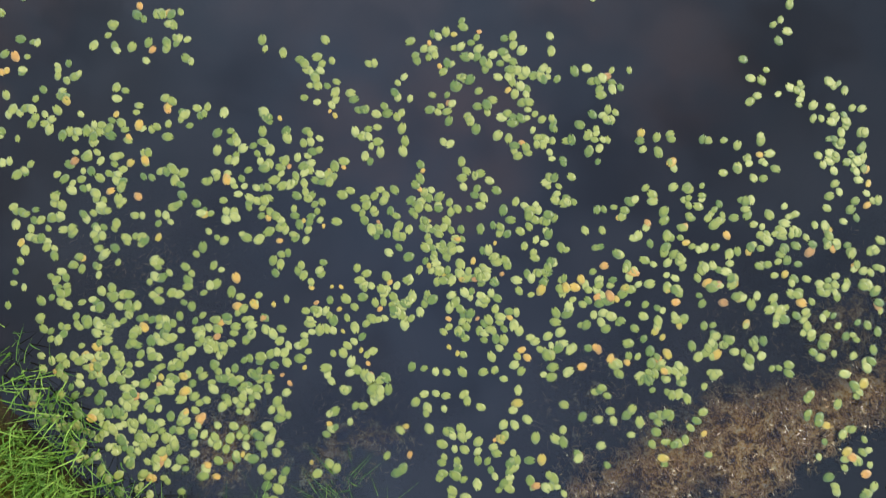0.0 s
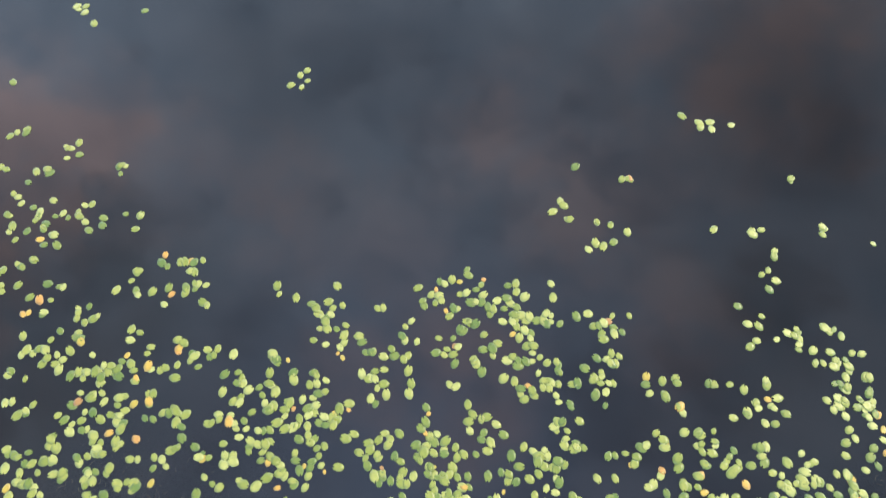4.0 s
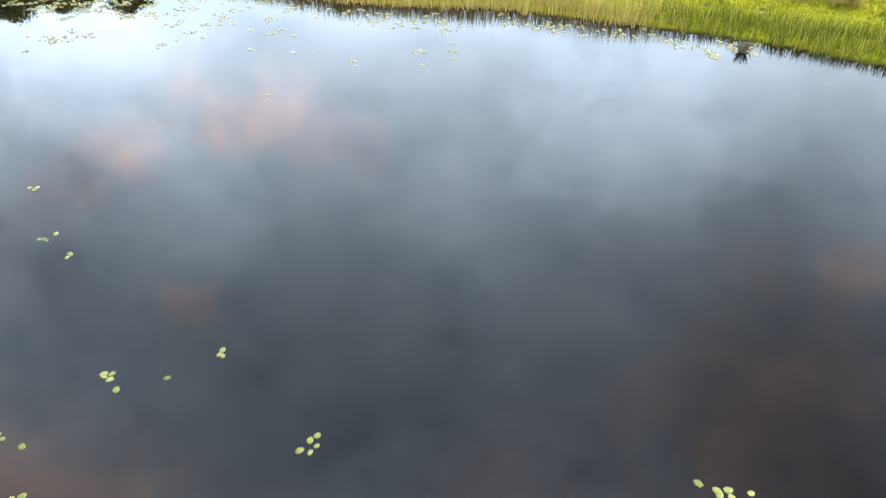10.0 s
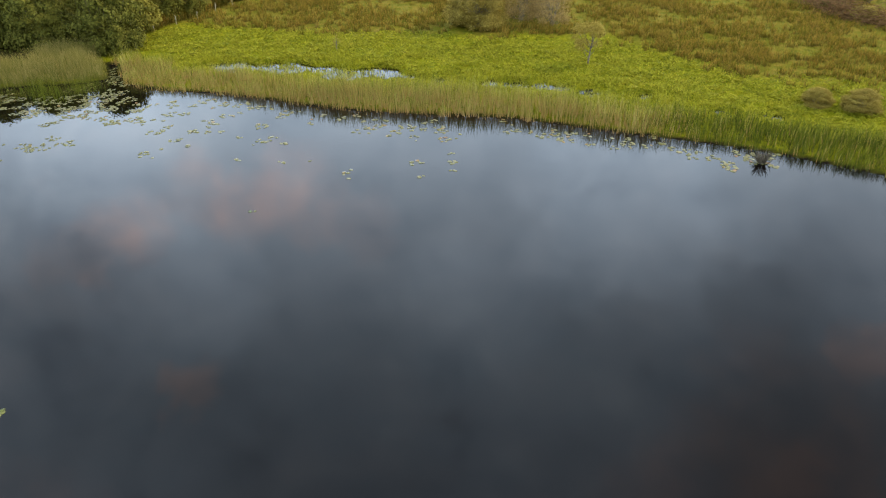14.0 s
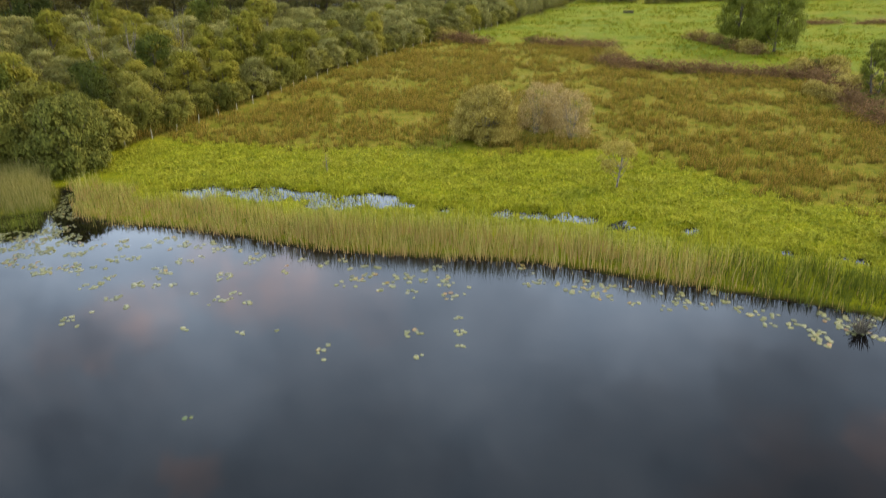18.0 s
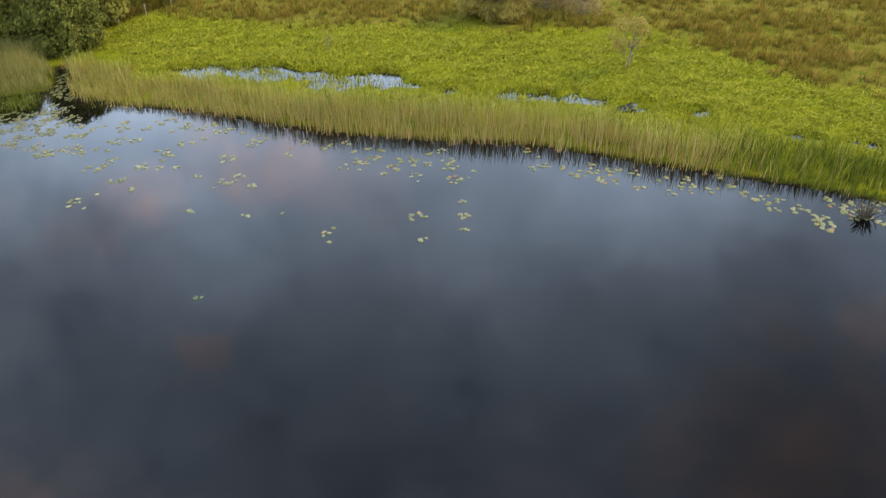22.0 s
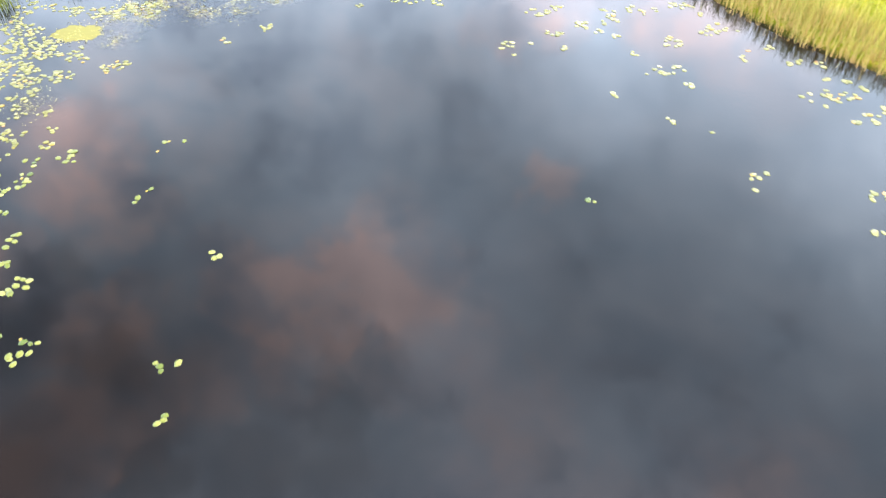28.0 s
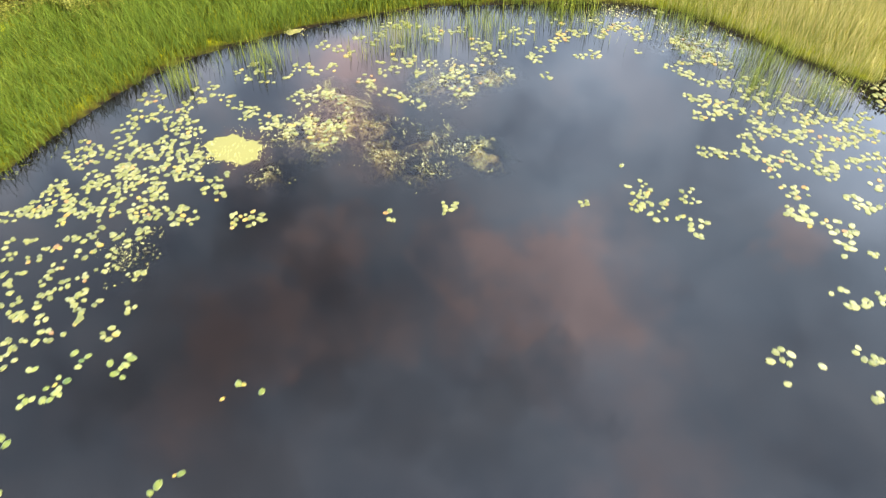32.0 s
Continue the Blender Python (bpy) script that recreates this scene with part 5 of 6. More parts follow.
NEAR_SHORE_C = [(-3.03, -10.69, 2), (-5.19, -10.56, 4), (-7.11, -10.54, 2), (-4.56, -10.53, -1), (-4.16, -10.51, 4), (-5.88, -10.38, 4), (-3.48, -10.34, 11), (-4.82, -10.27, 7), (-3.14, -10.23, 3), (-5.48, -10.23, 6), (-7.78, -10.19, 1), (-6.23, -10.11, 2), (-4.19, -10.06, 2), (-6.81, -10.04, 4), (-5.00, -9.95, 5), (-4.64, -9.93, 2), (-6.42, -9.75, 3), (-5.42, -9.71, 7), (-7.76, -9.70, 3), (-4.46, -9.70, 1), (-3.97, -9.67, 2), (-3.41, -9.63, 4), (-6.78, -9.47, 3), (-4.23, -9.47, 4), (-5.82, -9.36, 1), (-6.39, -9.30, 4), (-3.28, -9.25, 4), (-7.74, -9.16, 1), (-6.07, -9.05, 2), (-5.60, -8.98, 2), (-6.73, -8.97, 4), (-4.08, -8.95, 6)]
NEAR_SHORE_D = [(-7.32, -8.76, 5), (-5.29, -8.70, 2), (-3.09, -8.67, 1), (-7.72, -8.67, 2), (-4.34, -8.67, 1), (-3.57, -8.66, 2), (-6.05, -8.62, 7), (-3.28, -8.44, 1), (-7.14, -8.29, 4), (-6.73, -8.27, 2), (-6.40, -8.27, 2), (-4.83, -8.25, 2), (-4.37, -8.17, 1), (-7.67, -8.16, 4), (-3.25, -8.14, 1), (-5.17, -8.13, 7), (-5.80, -8.12, 3), (-7.97, -7.98, 2), (-6.16, -7.97, 3), (-6.64, -7.93, 3), (-3.07, -7.91, 2), (-4.21, -7.90, 1), (-7.71, -7.81, 2), (-4.95, -7.76, 1), (-7.05, -7.72, 7), (-4.48, -7.69, 3), (-6.06, -7.67, 3), (-5.59, -7.62, 4), (-6.72, -7.41, 1), (-6.24, -7.41, 3), (-3.61, -7.40, 1), (-3.23, -7.25, 4)]
NEAR_SHORE_E = [(-5.07, -7.23, 1), (-4.03, -7.16, 4), (-6.90, -7.14, 2), (-5.51, -7.13, 4), (-7.91, -7.09, 1), (-5.81, -7.07, 6), (-7.21, -6.96, 1), (-8.28, -6.86, 4), (-4.94, -6.78, 2), (-6.62, -6.77, 2), (-5.71, -6.72, 2), (-4.23, -6.70, 3), (-3.10, -6.65, 5), (-7.82, -6.62, 1), (-6.07, -6.57, 4), (-6.90, -6.47, 2), (-5.08, -6.46, 2), (-6.48, -6.37, 4), (-4.47, -6.34, 4), (-5.53, -6.31, 4), (-8.28, -6.24, 1), (-4.83, -6.19, 2), (-8.55, -6.07, 2), (-6.49, -5.99, 2), (-7.13, -5.91, 2), (-3.15, -5.83, 1), (-6.81, -5.78, 2), (-7.73, -5.77, 3), (-6.19, -5.71, 5), (-4.52, -5.69, 1), (-5.38, -5.65, 2), (-5.87, -5.63, 4)]
NEAR_SHORE_F = [(-4.82, -5.59, 2), (-6.51, -5.55, 5), (-3.01, -5.45, 3), (-8.51, -5.39, 2), (-5.09, -5.34, 2), (-7.69, -5.33, 5), (-4.07, -5.31, 1), (-8.13, -5.29, 3), (-5.85, -5.21, 2), (-4.41, -5.20, 4), (-7.35, -5.06, 2), (-5.52, -5.05, 2), (-8.61, -5.04, 1), (-7.80, -4.92, 1), (-3.57, -4.83, 4), (-3.26, -4.78, 1), (-7.15, -4.77, 3), (-4.75, -4.67, 4), (-5.86, -4.65, 3), (-8.42, -4.57, 2), (-8.81, -4.54, -2), (-7.38, -4.53, 3), (-7.13, -4.25, 4), (-7.45, -4.19, 1), (-8.87, -4.15, 1), (-8.55, -4.15, 1), (-8.16, -3.98, 1), (-5.41, -3.70, 1), (-8.38, -3.67, 3), (-4.24, -3.59, 2), (-6.69, -3.58, 1), (-5.83, -3.49, 2)]
NEAR_SHORE_G = [(-6.18, -3.46, 2), (-5.37, -3.37, 2), (-4.73, -3.29, 3), (-6.45, -3.19, 4), (-4.27, -3.10, 1), (-4.64, -2.99, 3), (-5.58, -2.68, 3), (-4.75, -2.56, 4), (-5.16, -2.40, 3), (-0.75, -13.88, 7), (-2.42, -13.85, 2), (-1.07, -13.54, 2), (-2.88, -13.54, 2), (-2.46, -13.54, 4), (-1.97, -13.39, 2), (0.26, -13.28, 2), (-1.61, -13.21, -2), (-1.09, -13.10, 4), (-2.10, -13.08, 2), (0.60, -13.06, 2), (-2.77, -12.98, 2), (-2.50, -12.85, 2), (-1.34, -12.82, 4), (-1.92, -12.81, 8), (-0.88, -12.74, 2), (-2.80, -12.52, -7), (-2.37, -12.47, 1), (0.30, -12.45, 2), (-1.25, -12.39, 1), (-0.83, -12.25, 4), (0.50, -12.20, 4), (0.92, -12.18, 1)]
NEAR_SHORE_H = [(-1.52, -12.14, 2), (-2.89, -12.07, 2), (-0.90, -11.89, 2), (-1.83, -11.88, 5), (-1.29, -11.75, 2), (-2.15, -11.73, 9), (0.89, -11.72, 1), (1.36, -11.68, 4), (-2.62, -11.62, 1), (1.35, -11.46, 2), (0.69, -11.44, 1), (-1.37, -11.43, 5), (-1.80, -11.42, 9), (-0.85, -11.40, -3), (-2.33, -11.36, 1), (-2.89, -11.33, 2), (0.25, -11.30, 1), (0.60, -11.14, 2), (1.26, -11.12, 4), (-1.24, -11.05, 6), (1.58, -11.01, 5), (-2.74, -10.96, 7), (0.02, -10.95, 2), (-0.43, -10.94, 1), (0.94, -10.80, 4), (-1.65, -10.77, 2), (-0.99, -10.68, 3), (-2.42, -10.67, 2), (-1.87, -10.51, 2), (-0.38, -10.49, 4), (-2.82, -10.48, 4), (0.44, -10.44, 2)]
NEAR_SHORE_I = [(0.95, -10.33, 6), (-1.01, -10.28, 2), (-2.22, -10.22, 8), (-2.50, -10.21, 4), (-0.53, -10.08, 2), (-1.27, -10.07, 2), (-2.81, -10.03, 4), (0.38, -10.03, -2), (-1.71, -9.95, 2), (0.77, -9.92, 1), (-0.19, -9.81, 6), (-2.30, -9.76, 1), (-0.47, -9.70, 2), (1.77, -9.64, 4), (-1.59, -9.61, 4), (-2.00, -9.55, 3), (1.11, -9.51, 5), (0.48, -9.49, -2), (-2.54, -9.39, 1), (-1.07, -9.39, -1), (1.48, -9.37, 4), (-0.25, -9.35, 4), (1.88, -9.23, 4), (2.35, -9.20, 2), (-2.37, -9.11, 1), (-2.83, -8.97, 2), (0.62, -8.97, 5), (0.25, -8.96, -2), (2.20, -8.91, 4), (1.80, -8.87, 4), (-0.57, -8.86, 2), (-1.38, -8.86, 1)]
NEAR_SHORE_J = [(2.52, -8.85, 1), (1.38, -8.79, 6), (1.04, -8.78, 3), (-1.13, -8.55, 1), (-0.57, -8.51, 5), (-0.24, -8.48, 1), (2.08, -8.47, 2), (0.70, -8.44, 2), (2.68, -8.41, 4), (-1.38, -8.20, 3), (-2.76, -8.09, 1), (2.69, -8.05, 4), (2.27, -7.99, 8), (-2.26, -7.87, 2), (-0.89, -7.81, 2), (-1.94, -7.79, 2), (2.89, -7.77, 3), (-1.42, -7.73, 2), (1.38, -7.70, 3), (-1.07, -7.54, 4), (-2.93, -7.51, 2), (2.44, -7.49, 4), (-2.60, -7.48, 2), (-1.65, -7.47, 5), (1.63, -7.43, 3), (2.80, -7.40, 4), (-0.65, -7.38, 5), (0.91, -7.37, 4), (1.24, -7.34, 3), (-2.00, -7.32, 4), (-0.39, -7.23, 4), (2.32, -7.21, 4)]
NEAR_SHORE_K = [(-2.31, -7.16, 3), (-2.74, -7.16, 2), (0.64, -7.07, 2), (1.49, -7.07, 1), (1.97, -7.06, 4), (-1.84, -6.89, 4), (0.37, -6.86, 6), (2.18, -6.85, 6), (-1.11, -6.83, 4), (-0.63, -6.83, 2), (-2.45, -6.79, 4), (2.50, -6.64, 8), (1.20, -6.62, 3), (1.96, -6.58, 4), (-2.63, -6.52, 4), (0.85, -6.50, 3), (0.28, -6.48, 1), (-0.30, -6.45, 2), (-1.59, -6.40, 5), (-1.12, -6.35, 3), (1.88, -6.28, 4), (-2.04, -6.26, 4), (-0.59, -6.18, 7), (-2.92, -6.09, 1), (-1.30, -6.08, 4), (-2.40, -6.06, 6), (-0.16, -6.00, 2), (-1.04, -5.86, 2), (0.09, -5.83, 2), (-1.72, -5.74, 2), (1.77, -5.74, 2), (-2.24, -5.63, 2)]
NEAR_SHORE_L = [(-2.75, -5.62, 2), (-0.76, -5.59, 4), (0.70, -5.57, 3), (-1.44, -5.32, 2), (1.53, -5.28, 2), (-1.98, -5.24, 4), (-0.79, -5.20, 2), (-1.17, -5.15, 1), (0.65, -5.14, 3), (0.13, -5.05, 2), (-2.35, -4.99, 4), (2.44, -4.99, 2), (-1.74, -4.89, 1), (0.51, -4.81, 4), (-0.51, -4.71, 2), (1.21, -4.64, 3), (0.15, -4.56, 2), (2.91, -4.50, 2), (-0.84, -4.38, 1), (0.60, -4.37, 4), (-1.15, -4.22, 1), (-0.55, -4.20, 2), (-0.24, -4.17, 3), (2.40, -4.17, 5), (2.10, -4.05, 4), (1.16, -4.01, 3), (-0.61, -3.87, 2), (-0.99, -3.83, 5), (1.02, -3.64, 2), (2.56, -3.61, 1), (-1.18, -3.59, 2), (2.90, -3.52, 4)]
NEAR_SHORE_M = [(-0.59, -3.39, 1), (-1.47, -3.33, 2), (-1.87, -3.32, 1), (0.43, -3.26, 2), (-0.91, -3.21, 2), (2.12, -3.17, 3), (2.57, -3.12, 2), (-2.42, -3.11, 2), (2.93, -2.88, 3), (1.67, -2.88, 4), (-0.88, -2.84, 1), (1.60, -2.54, 6), (2.40, -2.50, 7), (2.86, -2.25, 2), (2.58, -1.89, 2), (3.72, -13.53, 2), (4.81, -13.36, 2), (3.51, -13.30, 4), (4.20, -13.29, -1), (6.10, -13.22, 2), (4.80, -12.98, 5), (5.37, -12.97, 3), (5.91, -12.97, 4), (3.47, -12.96, 2), (4.41, -12.78, 9), (3.30, -12.71, 1), (5.08, -12.65, 3), (5.66, -12.60, -1), (3.61, -12.58, 1), (7.25, -12.43, 1), (3.91, -12.32, 1), (6.68, -12.29, 2)]
NEAR_SHORE_N = [(3.21, -12.26, 2), (4.37, -12.22, -1), (6.17, -12.11, 1), (3.47, -12.09, 3), (4.72, -12.09, -2), (8.73, -11.99, 5), (5.50, -11.98, 1), (7.04, -11.95, 1), (5.80, -11.94, 1), (8.29, -11.89, 1), (7.74, -11.77, 1), (8.69, -11.70, -1), (4.65, -11.66, 3), (6.03, -11.65, 1), (7.88, -11.51, 1), (6.45, -11.50, 1), (9.00, -11.48, 1), (5.14, -11.47, 1), (8.20, -11.45, 1), (6.83, -11.41, 1), (4.73, -11.31, 1), (3.80, -11.27, 2), (7.23, -11.21, 2), (7.52, -11.18, 2), (3.50, -11.12, 1), (8.33, -11.11, 5), (5.92, -11.04, 1), (4.77, -10.98, 1), (4.42, -10.83, 1), (8.80, -10.81, -2), (7.07, -10.71, 3), (6.73, -10.67, 1)]
NEAR_SHORE_O = [(3.59, -10.65, 1), (3.16, -10.60, 1), (3.95, -10.56, 1), (7.92, -10.49, 2), (4.48, -10.38, 2), (4.93, -10.36, 1), (8.66, -10.31, 2), (6.30, -10.30, 1), (5.66, -10.30, 5), (8.39, -10.29, 11), (4.20, -10.25, 3), (3.35, -10.21, 2), (7.42, -10.18, 5), (7.86, -10.17, 5), (5.99, -10.05, 6), (8.26, -10.03, 3), (4.87, -9.97, -3), (5.44, -9.95, 2), (8.62, -9.91, 7), (3.94, -9.82, 2), (4.39, -9.81, 1), (7.49, -9.79, -2), (6.90, -9.79, -4), (8.00, -9.77, 2), (3.14, -9.72, 6), (5.42, -9.63, 6), (6.55, -9.62, 1), (5.77, -9.52, 3), (8.86, -9.47, 1), (4.13, -9.45, 11), (6.79, -9.36, 1), (8.02, -9.34, -3)]
NEAR_SHORE_P = [(3.13, -9.31, 6), (4.52, -9.31, 4), (3.55, -9.30, -6), (7.37, -9.29, 3), (6.01, -9.13, 2), (6.45, -9.00, 3), (7.15, -8.99, 4), (8.16, -8.92, 4), (3.89, -8.90, 5), (6.74, -8.87, 1), (5.77, -8.86, 5), (3.48, -8.79, 2), (8.49, -8.75, 4), (7.86, -8.60, 3), (3.28, -8.60, 9), (6.50, -8.57, 4), (3.79, -8.45, 6), (6.84, -8.41, 4), (6.08, -8.40, -6), (5.30, -8.39, 9), (8.29, -8.32, 4), (4.86, -8.29, 6), (3.27, -8.20, 6), (8.56, -8.17, 2), (7.10, -8.10, 11), (3.97, -8.09, 6), (7.96, -8.08, 1), (5.55, -8.07, 5), (7.42, -8.06, 2), (8.97, -8.03, 1), (6.53, -8.00, 2), (8.40, -7.99, 2)]
NEAR_SHORE_Q = [(5.22, -7.84, 2), (4.03, -7.73, 2), (3.69, -7.72, 3), (6.67, -7.72, 1), (7.19, -7.71, 3), (5.43, -7.58, 3), (5.05, -7.57, 2), (3.14, -7.46, 2), (7.07, -7.44, 3), (3.95, -7.41, 1), (8.24, -7.35, 8), (6.78, -7.33, 2), (7.68, -7.33, 1), (8.82, -7.27, 5), (5.76, -7.24, 1), (3.08, -7.16, 1), (4.87, -7.14, 8), (3.45, -7.09, 1), (8.03, -7.05, 2), (4.07, -7.04, 4), (6.49, -7.00, 3), (8.73, -6.97, 1), (7.66, -6.80, 5), (6.16, -6.79, 1), (4.73, -6.75, 2), (3.09, -6.75, 1), (5.17, -6.63, 2), (3.50, -6.60, 1), (4.44, -6.56, 6), (4.87, -6.44, 5), (8.30, -6.43, 8), (6.91, -6.41, 2)]
NEAR_SHORE_R = [(6.65, -6.28, 2), (5.25, -6.25, 1), (6.29, -6.20, 1), (3.28, -6.17, 4), (5.65, -6.13, 5), (7.14, -6.10, 2), (7.75, -6.08, 4), (3.60, -6.02, 2), (5.28, -5.90, 1), (7.44, -5.83, 4), (4.89, -5.82, 2), (3.39, -5.80, 2), (8.71, -5.77, 5), (3.04, -5.67, 3), (5.14, -5.62, 1), (8.44, -5.57, 2), (8.10, -5.51, 1), (5.48, -5.51, 4), (8.95, -5.47, 1), (4.37, -5.16, 2), (8.14, -5.12, 3), (5.15, -5.10, 3), (6.21, -4.91, 3), (4.10, -4.88, 2), (4.92, -4.86, 2), (4.52, -4.75, 4), (6.00, -4.69, 3), (3.89, -4.68, 2), (5.32, -4.57, 2), (7.95, -4.54, 3), (4.83, -4.53, 6), (7.45, -4.41, 4)]
NEAR_SHORE_S = [(6.28, -4.40, 4), (3.99, -4.38, 1), (5.75, -4.38, 2), (3.13, -4.28, 5), (4.52, -4.25, 2), (5.14, -4.25, 3), (3.79, -4.16, 3), (7.94, -4.15, 1), (6.08, -4.09, 3), (4.30, -4.05, 2), (6.30, -3.88, 3), (3.37, -3.86, 1), (4.32, -3.71, 3), (3.88, -3.61, 2), (6.30, -3.56, 2), (4.22, -3.28, 4), (3.79, -3.28, 2), (6.11, -3.21, 4), (6.75, -3.19, 1), (4.96, -3.12, 1), (3.27, -2.94, 4), (3.88, -2.94, 6), (6.02, -2.93, 2), (4.38, -2.92, 2), (6.40, -2.89, 2), (5.65, -2.87, 2), (4.71, -2.80, 6), (6.73, -2.63, 1), (3.04, -2.57, 1), (3.84, -2.39, 5), (4.83, -2.15, 1), (5.78, -1.03, 1)]
NEAR_SHORE_T = [(12.65, -12.36, 3), (13.70, -12.33, 5), (12.88, -12.03, 1), (9.67, -12.00, 1), (13.67, -11.80, 1), (9.04, -11.79, 1), (13.29, -11.73, 4), (12.80, -11.69, 1), (12.43, -11.66, 1), (9.51, -11.46, 1), (13.18, -11.41, 5), (9.41, -11.16, 2), (12.55, -11.16, 3), (12.86, -10.91, 2), (12.18, -10.81, 4), (12.69, -10.56, 1), (9.24, -10.36, 1), (11.90, -10.36, 2), (9.75, -9.96, 3), (11.43, -9.96, 1), (12.95, -9.82, 6), (10.38, -9.75, 1), (9.82, -9.62, 9), (11.17, -9.57, 4), (9.34, -9.54, 4), (12.13, -9.39, -1), (10.69, -9.36, 6), (12.88, -9.33, 1), (13.25, -9.31, 4), (9.59, -9.23, 2), (12.45, -9.19, 1), (10.42, -9.04, 1)]
NEAR_SHORE_U = [(9.38, -9.00, 5), (11.82, -8.93, 2), (13.48, -8.89, 1), (12.14, -8.88, 6), (10.98, -8.70, 1), (10.43, -8.62, 2), (12.82, -8.62, 1), (13.18, -8.60, 4), (11.92, -8.49, 5), (11.17, -8.45, 4), (12.57, -8.38, 2), (10.93, -8.33, 4), (9.09, -8.33, 1), (13.04, -8.28, 1), (12.23, -8.23, 1), (9.83, -8.20, 1), (13.45, -8.12, 1), (10.76, -8.07, 2), (11.38, -8.03, 2), (10.27, -7.95, 6), (9.29, -7.90, -2), (9.66, -7.89, 4), (11.92, -7.89, 1), (12.45, -7.76, 4), (9.88, -7.60, 2), (12.01, -7.60, 5), (11.55, -7.59, 4), (9.26, -7.58, 6), (13.51, -7.54, 6), (12.17, -7.42, 4), (13.04, -7.35, 7), (12.47, -7.33, 2)]
NEAR_SHORE_V = [(11.18, -7.31, 5), (9.85, -7.27, 4), (9.47, -7.25, 3), (10.40, -6.96, 5), (10.83, -6.93, 4), (9.18, -6.92, 1), (13.38, -6.83, 4), (9.46, -6.80, 1), (11.96, -6.78, 4), (12.86, -6.73, 5), (10.50, -6.63, 2), (10.95, -6.58, 4), (10.21, -6.55, 6), (11.92, -6.46, 6), (11.25, -6.45, 4), (9.54, -6.45, 1), (12.37, -6.38, 3), (9.56, -6.16, 4), (13.35, -6.15, 1), (11.08, -6.14, 3), (12.02, -6.13, 2), (10.55, -6.04, 1), (9.12, -6.03, 5), (12.49, -5.79, 1), (11.16, -5.77, 4), (10.04, -5.76, 5), (9.24, -5.75, 2), (12.79, -5.66, 2), (12.15, -5.54, 1), (12.99, -5.42, 4), (12.14, -5.16, 2), (9.53, -5.04, 1)]
NEAR_SHORE_W = [(12.77, -4.92, 4), (10.20, -4.81, 4), (10.61, -4.68, 2), (9.81, -4.67, 4), (12.40, -4.63, 9), (11.85, -4.52, 2), (10.42, -4.44, 3), (12.70, -4.42, 4), (12.13, -4.39, 4), (9.66, -4.23, -1), (9.13, -4.23, 4), (10.22, -4.20, 2), (11.96, -4.12, 3), (12.39, -3.99, 7), (12.17, -3.66, 4), (12.69, -3.60, 2), (12.34, -3.40, 4), (11.52, -3.22, 3), (12.66, -3.14, 2), (11.91, -3.05, 1), (11.29, -2.99, 4), (9.92, -2.94, 2), (10.78, -2.85, 3), (11.01, -2.59, 2), (11.88, -2.57, 1), (10.05, -2.50, 3), (12.17, -2.39, 3), (9.70, -2.11, 1), (10.70, -1.47, 2), (10.35, -0.93, 2), (10.72, -0.51, 2)]
OPEN_WATER_A = [(-15.4, 11.7, 3), (-9.6, -3.5, 8), (-9.4, -2.9, 4), (-9.7, -2.4, 2), (-10.2, -2.0, 4), (-9.1, -1.7, 6), (-9.7, -1.6, 3), (-10.3, -1.3, 3), (-9.3, -1.1, 1), (-9.9, -0.5, 4), (-11.0, -0.4, 3), (-9.2, 0.4, 6), (-11.1, 0.9, 4), (-12.4, 2.0, 1), (-11.9, 2.5, 1), (-12.7, 2.9, 4), (-10.1, 5.1, 1), (-10.7, 5.6, 4), (-9.0, -2.3, 5), (-8.3, -1.8, 6), (-7.7, -1.7, 2), (-6.9, -1.5, 4), (-8.1, -1.2, 2), (-7.5, 0.0, 4), (-3.2, 3.7, 5), (-8.7, 5.8, 1), (-7.3, 7.0, 3), (6.7, -0.4, 1), (6.1, -0.4, 6), (5.0, 0.2, 5), (6.7, 1.5, 4), (5.3, 1.5, 1)]
OPEN_WATER_B = [(9.0, 3.5, 4), (8.4, 3.7, 1), (10.3, -0.0, 4), (9.2, 0.2, 1), (13.4, 0.2, 1), (11.9, 0.3, 3), (11.2, 1.8, 2), (9.7, 3.6, 1)]
DRIFTING_A = [(-27.3, 11.4, 2), (-27.6, 12.0, 5), (-27.0, 18.7, 2), (-21.9, 9.9, 1), (-23.4, 10.7, 3), (-24.8, 11.1, 3), (-25.8, 11.2, 2), (-23.6, 11.2, 5), (-25.7, 11.8, 5), (-24.6, 16.0, 2), (-24.7, 16.6, 2), (-26.9, 18.1, 1), (-26.7, 19.1, 1), (-20.7, 9.5, 3), (-20.9, 10.1, 5), (-20.7, 10.6, 1), (-17.3, 12.6, 3), (-16.9, 13.0, 1), (-20.1, 16.5, 3), (-12.3, 27.7, 2), (-12.8, 34.4, 2), (-11.2, 34.6, 1), (-8.1, 32.6, 1), (-8.5, 32.9, 1), (-8.6, 33.3, 2), (-8.4, 33.8, 1)]
